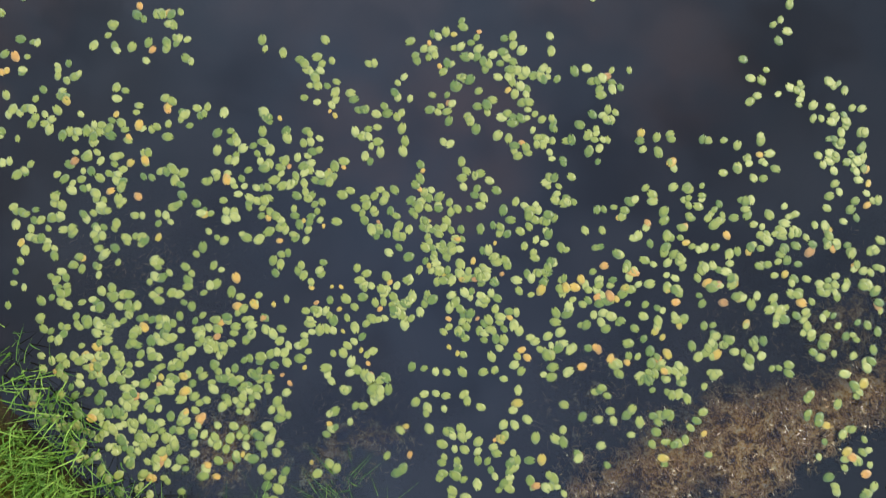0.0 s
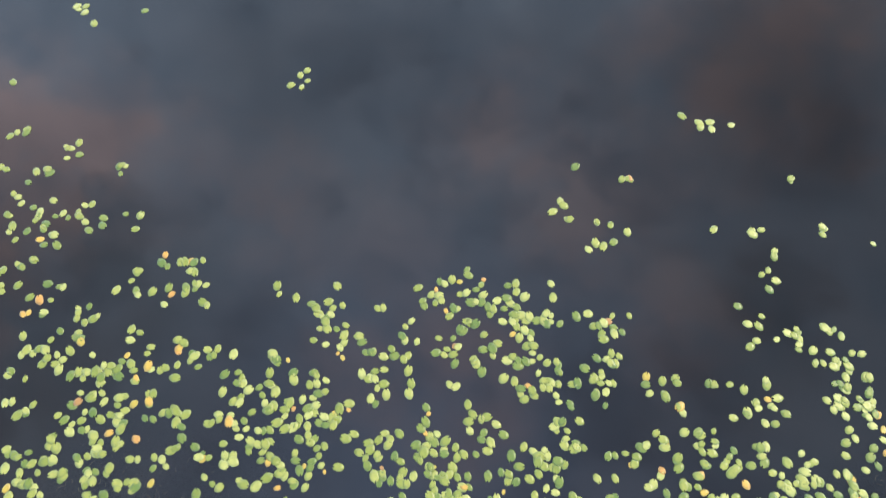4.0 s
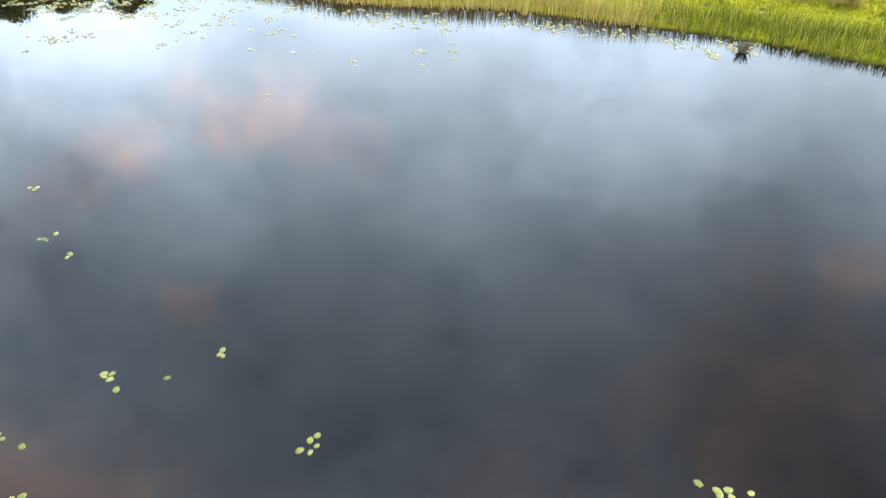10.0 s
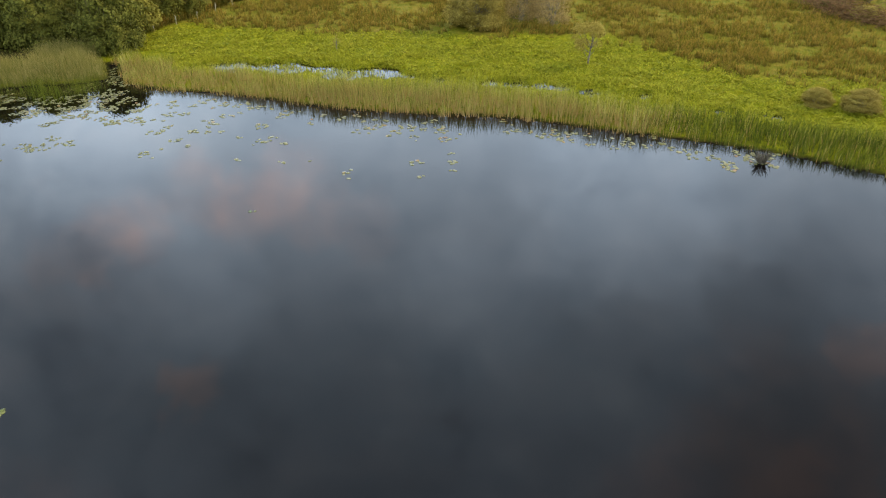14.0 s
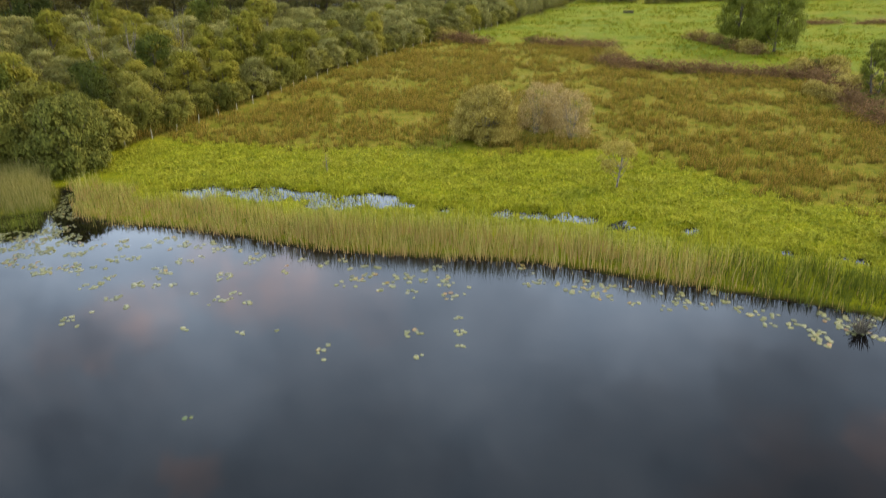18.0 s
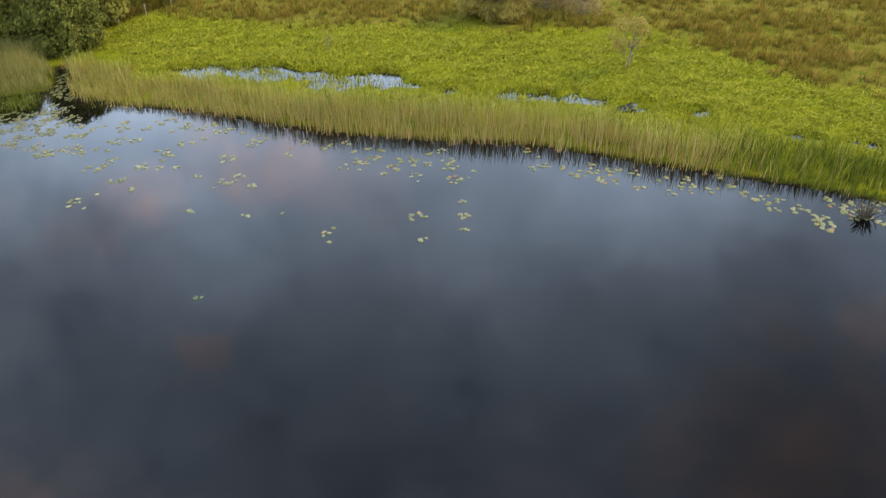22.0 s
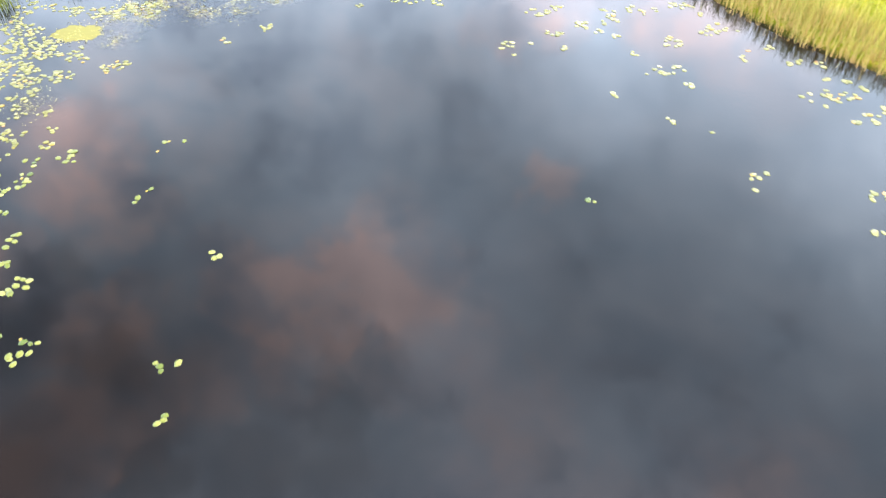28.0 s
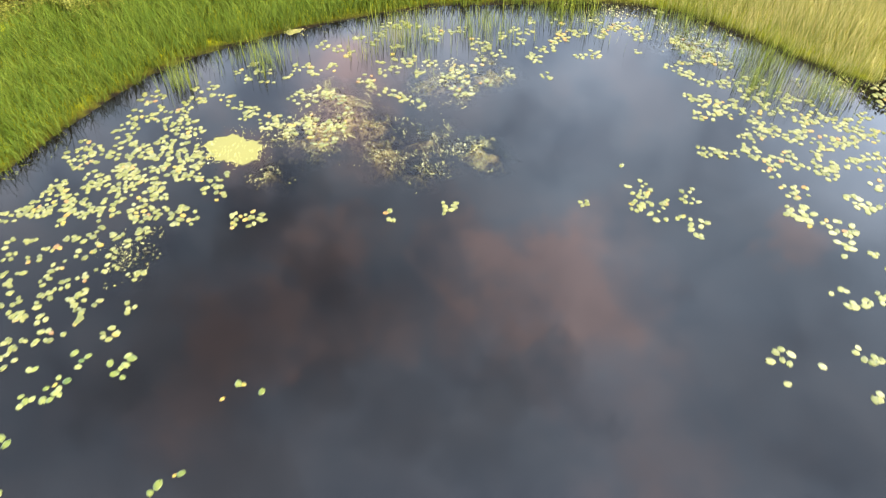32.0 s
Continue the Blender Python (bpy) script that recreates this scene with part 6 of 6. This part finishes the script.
BAY_MOUTH_A = [(-35.9, 12.1, 2), (-35.2, 12.2, 3), (-33.1, 12.2, 4), (-34.1, 12.2, 5), (-35.7, 12.9, 3), (-34.8, 12.9, 3), (-33.6, 13.1, 3), (-35.1, 13.4, 3), (-34.2, 13.6, 3), (-33.2, 13.8, 3), (-35.5, 14.0, 3), (-34.4, 14.4, 3), (-33.3, 14.5, 2), (-35.3, 14.6, 3), (-34.6, 14.9, 3), (-35.4, 15.1, 3), (-33.4, 15.2, 4), (-34.1, 15.5, 3), (-34.9, 15.7, 3), (-34.4, 16.1, 3), (-35.0, 16.7, 4), (-30.5, 12.1, 3), (-31.2, 12.3, 4), (-32.4, 12.6, 7), (-28.9, 12.8, 4), (-31.1, 12.9, 3), (-29.9, 13.0, 2), (-31.8, 13.1, 2), (-32.8, 13.3, 3), (-28.7, 13.3, 2), (-31.0, 13.5, 3), (-29.0, 13.6, 7)]
BAY_MOUTH_B = [(-32.4, 14.0, 2), (-31.6, 14.1, 4), (-29.8, 14.2, 4), (-32.2, 14.6, 7), (-29.2, 15.0, -1), (-30.5, 15.1, 4), (-29.0, 15.5, 6), (-31.3, 15.8, 3), (-32.7, 16.1, 4), (-32.5, 25.2, 3), (-32.2, 27.3, 5), (-21.1, 33.8, 1), (-22.0, 34.4, 5), (-21.2, 37.1, 5), (-19.9, 36.1, 3)]
BAY_A = [(-45.4, 26.0, 5), (-45.5, 27.8, 4), (-45.5, 28.9, 4), (-46.1, 29.6, 6), (-46.0, 30.2, 5), (-45.7, 30.7, 5), (-40.5, 14.2, 3), (-39.8, 14.5, 8), (-41.0, 14.7, 6), (-40.2, 15.2, 11), (-39.8, 15.8, 4), (-41.7, 16.1, 3), (-39.4, 16.2, 4), (-40.7, 16.4, 9), (-42.6, 16.8, 3), (-39.9, 16.8, 9), (-41.9, 17.0, 8), (-39.1, 17.0, 5), (-42.0, 17.5, 4), (-43.6, 17.6, 10), (-39.5, 17.6, 10), (-40.2, 17.8, 5), (-42.5, 17.9, 4), (-41.8, 18.0, 4), (-40.9, 18.3, 8), (-39.7, 18.4, 5), (-42.0, 18.7, 7), (-41.1, 18.8, 7), (-40.4, 19.0, 9), (-42.6, 19.3, 6), (-43.6, 19.7, 3), (-42.8, 19.9, 4)]
BAY_B = [(-43.7, 20.3, 4), (-42.5, 20.7, 4), (-41.8, 21.0, 4), (-41.2, 21.3, 3), (-40.6, 21.3, 3), (-40.8, 21.8, 10), (-44.3, 21.8, 4), (-43.6, 21.9, 3), (-39.7, 22.0, 5), (-44.7, 22.3, 3), (-40.2, 22.4, 4), (-44.0, 22.7, 4), (-43.1, 22.7, 3), (-39.7, 22.7, 9), (-39.0, 23.4, 9), (-41.4, 23.7, 9), (-43.2, 23.8, 3), (-39.6, 23.8, 5), (-39.0, 24.2, 9), (-40.7, 24.2, 3), (-43.7, 24.5, 8), (-41.6, 24.6, 6), (-43.1, 25.0, 4), (-41.2, 25.1, 5), (-40.6, 25.4, 5), (-39.6, 25.5, 3), (-43.2, 25.8, 5), (-44.9, 26.6, 4), (-44.0, 27.0, 4), (-41.8, 27.0, 5), (-41.2, 27.2, 4), (-40.5, 27.4, 3)]
BAY_C = [(-40.0, 27.9, 5), (-42.0, 28.0, 4), (-39.4, 28.2, 4), (-43.0, 28.3, 3), (-44.9, 28.4, 4), (-42.0, 28.6, 4), (-39.0, 28.7, 4), (-43.1, 29.0, 3), (-42.3, 29.2, 4), (-44.1, 29.3, 4), (-41.4, 29.5, 5), (-42.8, 29.6, 5), (-41.9, 30.3, 5), (-40.6, 30.6, 5), (-39.3, 30.9, 10), (-44.2, 31.2, 6), (-41.1, 31.2, 6), (-40.0, 31.4, 5), (-44.8, 31.8, 5), (-40.9, 31.9, 4), (-39.4, 32.1, 4), (-44.4, 32.3, 4), (-41.3, 32.7, 4), (-44.5, 33.0, 4), (-43.1, 33.1, 4), (-42.4, 33.3, 10), (-39.9, 33.6, 4), (-41.6, 33.8, 4), (-43.1, 34.7, 5), (-39.0, 35.0, 4), (-42.3, 35.2, 5), (-40.7, 35.3, 8)]
BAY_D = [(-43.4, 35.5, 4), (-43.0, 36.0, 4), (-41.3, 36.2, 7), (-41.7, 36.8, 5), (-44.0, 36.9, 4), (-39.9, 37.3, 3), (-41.9, 37.4, 6), (-42.1, 37.9, 8), (-43.4, 37.9, 5), (-39.9, 38.1, 6), (-42.1, 38.5, 6), (-41.5, 39.5, 5), (-42.7, 39.8, 6), (-41.9, 40.2, 8), (-39.4, 40.4, 2), (-42.0, 41.0, 8), (-40.5, 41.2, 6), (-41.3, 41.2, 8), (-39.5, 42.7, 6), (-42.6, 43.5, 4), (-37.4, 12.0, 5), (-37.5, 12.5, 5), (-37.5, 13.0, 10), (-37.5, 13.3, 3), (-38.2, 13.6, 9), (-38.7, 13.6, 7), (-37.4, 13.8, 9), (-36.5, 14.0, 5), (-37.1, 14.3, 9), (-38.0, 14.6, 4), (-36.7, 14.7, 9), (-38.6, 15.0, 9)]
BAY_E = [(-36.5, 15.3, 9), (-38.0, 15.4, 5), (-37.4, 15.8, 11), (-38.8, 15.9, 11), (-37.9, 16.3, 5), (-38.8, 16.3, 11), (-36.3, 16.5, 10), (-35.8, 16.6, 9), (-37.5, 16.8, 10), (-38.2, 16.9, 8), (-35.8, 17.1, 4), (-36.9, 17.3, 9), (-38.2, 17.4, 4), (-35.5, 17.9, 3), (-37.7, 17.9, 11), (-38.5, 17.9, 6), (-35.2, 18.0, 10), (-38.9, 18.4, 6), (-38.1, 18.5, 8), (-37.3, 18.5, 6), (-38.4, 18.8, 6), (-38.9, 19.2, 9), (-36.6, 19.2, 9), (-35.7, 19.4, 3), (-36.9, 19.8, 3), (-34.2, 20.0, 9), (-34.0, 20.7, 3), (-38.8, 22.9, 4), (-38.0, 24.0, 11), (-38.4, 24.7, 4), (-38.9, 24.9, 4), (-33.8, 40.1, 10)]
BAY_F = [(-35.1, 40.5, 6), (-34.6, 40.8, 8), (-33.5, 41.0, 6), (-34.1, 41.0, 8), (-37.6, 41.0, 4), (-37.0, 41.2, 5), (-36.4, 41.5, 5), (-34.1, 41.7, 6), (-35.9, 41.8, 5), (-33.5, 41.8, 5), (-37.7, 41.9, 4), (-35.5, 42.3, 5), (-37.9, 42.8, 5), (-34.0, 42.8, 5), (-38.6, 42.8, 8), (-35.5, 42.9, 5), (-37.4, 43.1, 6), (-34.9, 43.1, 6), (-36.9, 43.5, 6), (-34.4, 43.6, 5), (-37.6, 43.6, 8), (-38.7, 43.8, 8), (-35.4, 44.0, 4), (-33.8, 44.3, 5), (-34.9, 44.4, 3), (-30.6, 32.2, 2), (-29.8, 34.2, 7), (-28.9, 34.5, 4), (-30.5, 34.7, 8), (-32.0, 34.9, 1), (-29.6, 35.0, 5), (-28.5, 35.2, 2)]
BAY_G = [(-27.8, 35.5, 8), (-29.2, 36.1, 4), (-29.8, 36.4, 2), (-31.5, 38.6, 8), (-27.2, 39.1, 2), (-31.1, 39.3, 6), (-27.3, 39.6, 9), (-29.4, 40.1, 4), (-30.9, 40.3, 10), (-28.2, 40.3, 9), (-30.1, 40.7, 8), (-31.7, 40.8, 5), (-29.4, 41.4, 2), (-30.1, 41.4, 6), (-31.8, 41.4, 8), (-29.1, 41.9, 5), (-32.8, 42.0, 8), (-31.6, 42.1, 6), (-32.1, 42.1, 8), (-28.5, 42.3, 5), (-29.0, 42.4, 8), (-31.1, 42.5, 6), (-29.9, 42.8, 4), (-30.7, 42.9, 5), (-28.7, 43.0, 5), (-32.9, 43.0, 11), (-31.4, 43.2, 5), (-27.3, 43.6, 4), (-30.2, 43.7, 11), (-28.7, 43.7, 4), (-32.0, 43.9, 6), (-31.4, 44.0, 7)]
BAY_H = [(-33.0, 44.3, 10), (-28.7, 44.3, 5), (-30.0, 44.5, 11), (-28.1, 44.6, 4), (-31.8, 44.9, 11), (-28.8, 45.0, 4), (-32.9, 45.1, 4), (-31.0, 45.1, 6), (-30.0, 45.5, 10), (-30.7, 45.6, 11), (-29.9, 46.3, 6), (-31.0, 46.7, 5), (-26.6, 39.7, 6), (-25.3, 40.0, 5), (-26.0, 40.5, 10), (-27.0, 42.1, 3), (-26.7, 42.4, 11)]
REED_FRONT_A = [(-21.4, 35.3, 1), (-23.2, 38.0, 6), (-22.8, 38.6, 4), (-22.8, 39.3, 5), (-24.6, 39.5, 1), (-23.5, 40.5, 2), (-24.4, 40.7, 2), (-23.8, 41.8, 8), (-22.8, 42.0, 6), (-26.3, 43.2, 3), (-21.4, 43.5, 2), (-24.5, 43.5, 6), (-22.9, 43.6, 3), (-26.0, 43.7, 3), (-25.0, 44.4, 4), (-22.7, 44.5, 7), (-21.7, 45.1, 2), (-22.2, 45.3, 3), (-15.7, 34.4, 2), (-15.5, 36.8, 1), (-15.2, 37.7, 7), (-17.1, 37.9, 2), (-19.6, 38.8, 4), (-20.6, 38.8, 8), (-18.8, 38.9, 2), (-19.9, 40.0, 8), (-16.4, 40.2, 9), (-20.4, 40.7, 6), (-19.7, 41.9, 5), (-19.0, 42.0, 2), (-15.6, 42.4, 4), (-18.9, 42.7, 2)]
REED_FRONT_B = [(-15.4, 43.1, 9), (-19.7, 43.9, 3), (-18.2, 44.0, 7), (-16.7, 44.0, 2), (-17.6, 44.2, 2), (-20.7, 44.5, 8), (-19.2, 44.8, 5), (-13.8, 37.5, 4), (-14.8, 38.3, 3), (-9.4, 40.1, 4), (-12.9, 41.3, 3), (-13.1, 42.0, 1), (-11.2, 42.1, 2), (-9.6, 42.1, 2), (-11.0, 42.7, 2), (-12.6, 43.0, 2), (-10.2, 43.2, 4), (-14.7, 43.6, 1), (-3.8, 33.3, 2), (-4.5, 35.3, 6), (-5.0, 39.1, 1), (-3.2, 39.3, 7), (-7.0, 39.4, 3), (-5.3, 39.6, 3), (-8.4, 39.8, 1), (-6.6, 40.4, 6), (-3.7, 40.8, 8), (-5.0, 41.0, 4), (-6.0, 41.0, 7), (-8.6, 41.0, 8), (-8.1, 41.4, 5), (-3.8, 41.5, 5)]
REED_FRONT_C = [(-6.5, 41.6, 2), (-5.8, 41.7, 3), (-5.1, 42.3, 3), (-7.8, 42.4, 2), (-8.7, 42.6, 5), (-4.5, 42.9, 4), (-2.2, 34.4, 2), (-2.2, 35.8, 5), (-2.4, 37.0, 2), (-2.5, 39.8, 1), (-2.3, 40.5, 1), (1.0, 41.4, 4), (2.6, 41.5, 2), (1.5, 41.7, 4), (1.1, 42.6, 1), (0.5, 43.5, 2), (8.0, 39.3, 3), (8.9, 39.4, 1), (6.5, 39.7, 3), (8.9, 40.1, 7), (5.4, 40.2, 2), (4.7, 40.3, 6), (7.5, 40.8, 1), (3.3, 40.9, 7), (5.2, 41.0, 1), (8.2, 41.1, 2), (4.2, 41.3, 5), (6.4, 41.4, 4), (5.3, 41.7, 6), (4.0, 42.0, 2), (14.5, 37.2, 2), (14.7, 37.8, 9)]
REED_FRONT_D = [(12.8, 38.4, 7), (14.0, 38.4, 7), (13.3, 39.1, 3), (12.2, 39.4, 5), (12.8, 39.6, 1), (11.6, 39.7, 5), (10.2, 39.9, 4), (11.1, 40.3, 4), (9.0, 41.0, 3), (10.9, 41.4, 3), (15.0, 36.8, 7), (17.4, 37.7, 7), (16.5, 38.1, 9), (17.7, 38.7, 3), (15.9, 38.7, 8), (16.9, 39.1, 9), (15.6, 39.6, 3), (18.1, 39.7, 6)]
NEAR_SHORE_X = [(2.3, -12.28, 2), (2.36, -12.71, 1), (2.09, -13.12, 3), (2.86, -11.61, 6), (2.52, -11.46, 2), (2.77, -10.56, 1), (2.35, -10.58, 2), (3.38, -12.25, 4), (3.46, -12.99, 4)]
CHANNEL = [(-32.3, 48.8, 9), (-32.6, 49.6, 11), (-33.0, 50.4, 10), (-33.6, 51.2, 10), (-34.3, 52.2, 8), (-31.4, 48.4, 10), (-30.6, 48.0, 7)]
for rows in (CHANNEL, NEAR_SHORE_A, NEAR_SHORE_B, NEAR_SHORE_C, NEAR_SHORE_D, NEAR_SHORE_E, NEAR_SHORE_F, NEAR_SHORE_G, NEAR_SHORE_H, NEAR_SHORE_I, NEAR_SHORE_J, NEAR_SHORE_K, NEAR_SHORE_L, NEAR_SHORE_M, NEAR_SHORE_N, NEAR_SHORE_O, NEAR_SHORE_P, NEAR_SHORE_Q, NEAR_SHORE_R, NEAR_SHORE_S, NEAR_SHORE_T, NEAR_SHORE_U, NEAR_SHORE_V, NEAR_SHORE_W, NEAR_SHORE_X, OPEN_WATER_A, OPEN_WATER_B, DRIFTING_A, BAY_MOUTH_A, BAY_MOUTH_B, BAY_A, BAY_B, BAY_C, BAY_D, BAY_E, BAY_F, BAY_G, BAY_H, REED_FRONT_A, REED_FRONT_B, REED_FRONT_C, REED_FRONT_D):
    for x, y, n in rows:
        old = n < 0
        # single plants on the open water and in the middle of the near bed; the rest as one mass
        if (-1.8 < x < 4.6 and y < 3) or (x > -30 and 3 <= y < 28):
            lily_clump(x, y, abs(n), yellow=0.42 if old else 0.07,
                       label="water lily clump with yellowing and browned leaves" if old else "single floating green water lily leaf" if n == 1 else "small group of floating green water lily leaves" if n < 5 else "crowded clump of green floating water lily leaves")
        else:
            lily_far(x, y, abs(n), 0.42 if old else 0.07)



def gather(name, label, old, place, protos, mat):
    """One mesh of all gathered leaves of a colour."""
    rows = [row for row in far_leaves if row[5] == old and row[6] == place]
    vs, tr, qd, al, n = [], [], [], [], 0
    for i, (x, y, z, s, t, *_) in enumerate(rows):
        me = protos[i % len(protos)]
        co = np.empty(len(me.vertices) * 3, np.float32)
        me.vertices.foreach_get("co", co)
        co = co.reshape(-1, 3) * s
        c, sn = math.cos(t), math.sin(t)
        vs.append(np.stack([co[:, 0] * c - co[:, 1] * sn + x, co[:, 0] * sn + co[:, 1] * c + y, co[:, 2] + z], 1))
        for p in me.polygons:
            (tr if len(p.vertices) == 3 else qd).append([v + n for v in p.vertices])
        at = np.empty(len(me.vertices), np.float32)
        me.attributes["along"].data.foreach_get("value", at)
        al.append(at)
        n += len(co)
    stuff(name, label, "water lilies", np.concatenate(vs), [np.array(tr), np.array(qd)], mat, np.concatenate(al))


gather("water_lilies", "wide bed of floating green water lily leaves", False, "near", GREEN_LEAVES, LILY)
gather("water_lilies", "beds of olive-green water lily leaves in the bay", False, "bay", GREEN_LEAVES, LILY_BAY)
# the distant leaves carry the sky's sheen in their colour
gather("water_lilies", "water lily leaves scattered before the reeds, paled with painted sky sheen", False, "far", GREEN_LEAVES, LILY_SHEEN)
if any(row[5] and row[6] == "far" for row in far_leaves):
    gather("old_lily_leaves", "yellowing water lily leaves before the reeds", True, "far", YELLOW_LEAVES, LILY_Y)
gather("old_lily_leaves", "scattered yellowing water lily leaves among green beds", True, "near", YELLOW_LEAVES, LILY_Y)
gather("old_lily_leaves", "yellowing water lily leaves in the bay", True, "bay", YELLOW_LEAVES, LILY_Y)


# ---------------------------------------------------------------- water weed and algae


def weed_bed(name, label, keep, box, n, low, high, mat, seed, length=0.35, width=0.02):
    """Limp strands lying just under the surface."""
    r = np.random.default_rng(seed)
    px, py = scatter(*box, n, keep, seed)
    m = len(px)
    z = r.uniform(low, high, m)
    a = r.uniform(0, 6.283, m) + 0.6 * wob(px, py, 0.4, 1)
    ln, curl = length * r.uniform(0.4, 1.2, m), r.uniform(-1.2, 1.2, m)
    w = width * r.uniform(0.6, 1.6, m)
    vs = []
    for k, u in enumerate((0.0, 0.5, 1.0)):
        b = a + curl * (u - 0.5)
        cx, cy = px + np.cos(b) * ln * (u - 0.5), py + np.sin(b) * ln * (u - 0.5)
        ww = w * (1.0, 0.9, 0.25)[k]
        zz = z + 0.03 * np.sin(3 * u + a)
        vs += [np.stack([cx - np.sin(b) * ww, cy + np.cos(b) * ww, zz], 1), np.stack([cx + np.sin(b) * ww, cy - np.cos(b) * ww, zz - 0.006], 1)]
    verts = np.stack(vs, 1).reshape(-1, 3)
    base = np.arange(m)[:, None] * 6
    faces = np.concatenate([base + np.array([0, 1, 3, 2]), base + np.array([2, 3, 5, 4])])
    return stuff(name, label, "water weed", verts, faces, mat)


def mesh_gaps(px, py, size, seed):
    return np.clip(0.5 + 1.6 * wob(px, py, size, seed), 0, 1)


BAY_MAT = [(-38.6, 20.4, 1.35, 1.0), (-38.9, 22.3, 0.7, 0.8), (-38.9, 43.4, 1.8, 0.9), (-43.8, 41.2, 2.0, 0.7), (-40.6, 42.8, 1.3, 0.7), (-48.0, 24.8, 1.1, 1.0), (-33.4, 46.2, 1.2, 0.9), (-33.6, 48.2, 1.3, 1.0), (-38.6, 25.0, 0.9, 0.5), (-41.2, 31.2, 1.0, 0.4)]

weed_bed("weed_bed", "golden brown drowned weed showing through shallow water", lambda x, y: blob(x, y, NEAR_WEED) * mesh_gaps(x, y, 0.16, 2), (4, 17, -17, -7), 150000, -0.10, -0.01, WEED, 301, 0.16, 0.0065)
weed_bed("weed_bed", "dim brown weed deep under dark water", lambda x, y: blob(x, y, DIM_WEED) * mesh_gaps(x, y, 0.22, 4), (-8, 16, -16, -6), 80000, -0.35, -0.06, WEED, 302, 0.16, 0.004)
weed_bed("weed_bed", "pale yellow drowned weed and algae in the bay", lambda x, y: blob(x, y, BAY_WEED) * mesh_gaps(x, y, 0.35, 3), (-46, -27, 9, 36), 150000, -0.014, 0.008, ALGA, 303, 0.12, 0.010)


def algae_mat(spots):
    """Thin lumpy floating mats with ragged outlines, as one mass."""
    pieces = []
    for n, (x, y, rad, s) in enumerate(spots):
        rings, sides = 7, 48
        a = np.arange(sides) * 2 * np.pi / sides
        edge = rad * (0.8 + 0.16 * np.sin(2 * a + n) + 0.06 * np.sin(5 * a + 2 * n) + 0.05 * np.sin(11 * a + 3 * n) + 0.05 * np.sin(23 * a))
        vs = [np.array([[x, y, 0.04]])]
        for k in range(1, rings + 1):
            u = k / rings
            px, py = x + np.cos(a) * edge * u, y + np.sin(a) * edge * u
            lump = 0.018 * (1 - u ** 3) * (1.2 + wob(px, py, 0.12, n)) + (0.006 if k < rings else -0.01)
            vs.append(np.stack([px, py, lump], 1))
        i = np.arange(sides)
        faces = [np.stack([0 * i, 0 * i, 1 + i, 1 + (i + 1) % sides], 1)]
        faces += [np.stack([1 + (k - 1) * sides + i, 1 + k * sides + i, 1 + k * sides + (i + 1) % sides, 1 + (k - 1) * sides + (i + 1) % sides], 1) for k in range(1, rings)]
        faces[0] = np.stack([0 * i, 1 + i, 1 + (i + 1) % sides], 1)
        pieces.append((np.concatenate(vs), faces[0], np.concatenate(faces[1:])))
    verts, tri, quad, n = [], [], [], 0
    for v, t, q in pieces:
        verts.append(v)
        tri.append(t + n)
        quad.append(q + n)
        n += len(v)
    return stuff("algae_mat", "bright yellow-green algae mat floating on the water", "algae", np.concatenate(verts), [np.concatenate(tri), np.concatenate(quad)], ALGA_MAT)


algae_mat([s for s in BAY_MAT if s[3] == 1.0 and s[1] < 40])
weed_bed("algae_fringe", "loose yellow algae flecks round the floating mats", lambda x, y: np.clip(blob(x, y, BAY_MAT) * 1.3, 0, 1) * mesh_gaps(x, y, 0.3, 5), (-52, -30, 17, 52), 120000, 0.002, 0.012, ALGA, 304, 0.10, 0.016)


def litter_keep(px, py):
    g = shore_gap(px, py)
    return band(g, -0.75 + 0.7 * wob(px, py, 1.1, 3), 0.25, 0.3) * (px < -24) * np.clip(0.55 + wob(px, py, 1.7, 5), 0, 1)


weed_bed("reed_litter", "pale broken reed litter along the bay's edge", litter_keep, (-54, -24, -4, 52), 40000, 0.004, 0.03, REED_BAY, 305, 0.22, 0.007)

# ---------------------------------------------------------------- rushes of the bay
rush_spots = [(-44.8, 23.0, 0.9), (-44.2, 19.0, 0.7), (-45.0, 30.0, 1.6), (-44.0, 34.0, 1.4), (-44.0, 38.6, 1.6), (-33.0, 46.0, 1.0), (-36.4, 45.4, 1.2), (-41.0, 44.0, 1.5), (-34.6, 44.0, 1.2)]
rr_ = np.random.default_rng(311)
sx = np.concatenate([rr_.normal(x, s * 0.7, int(200 * s)) for x, y, s in rush_spots])
sy = np.concatenate([rr_.normal(y, s * 0.7, int(200 * s)) for x, y, s in rush_spots])
reed_bed("emergent_rushes", "thin green rushes standing in the bay's shallow water", sx, sy, 0.8, 1.5, REED_G, 312, width=0.022, lean=0.12)
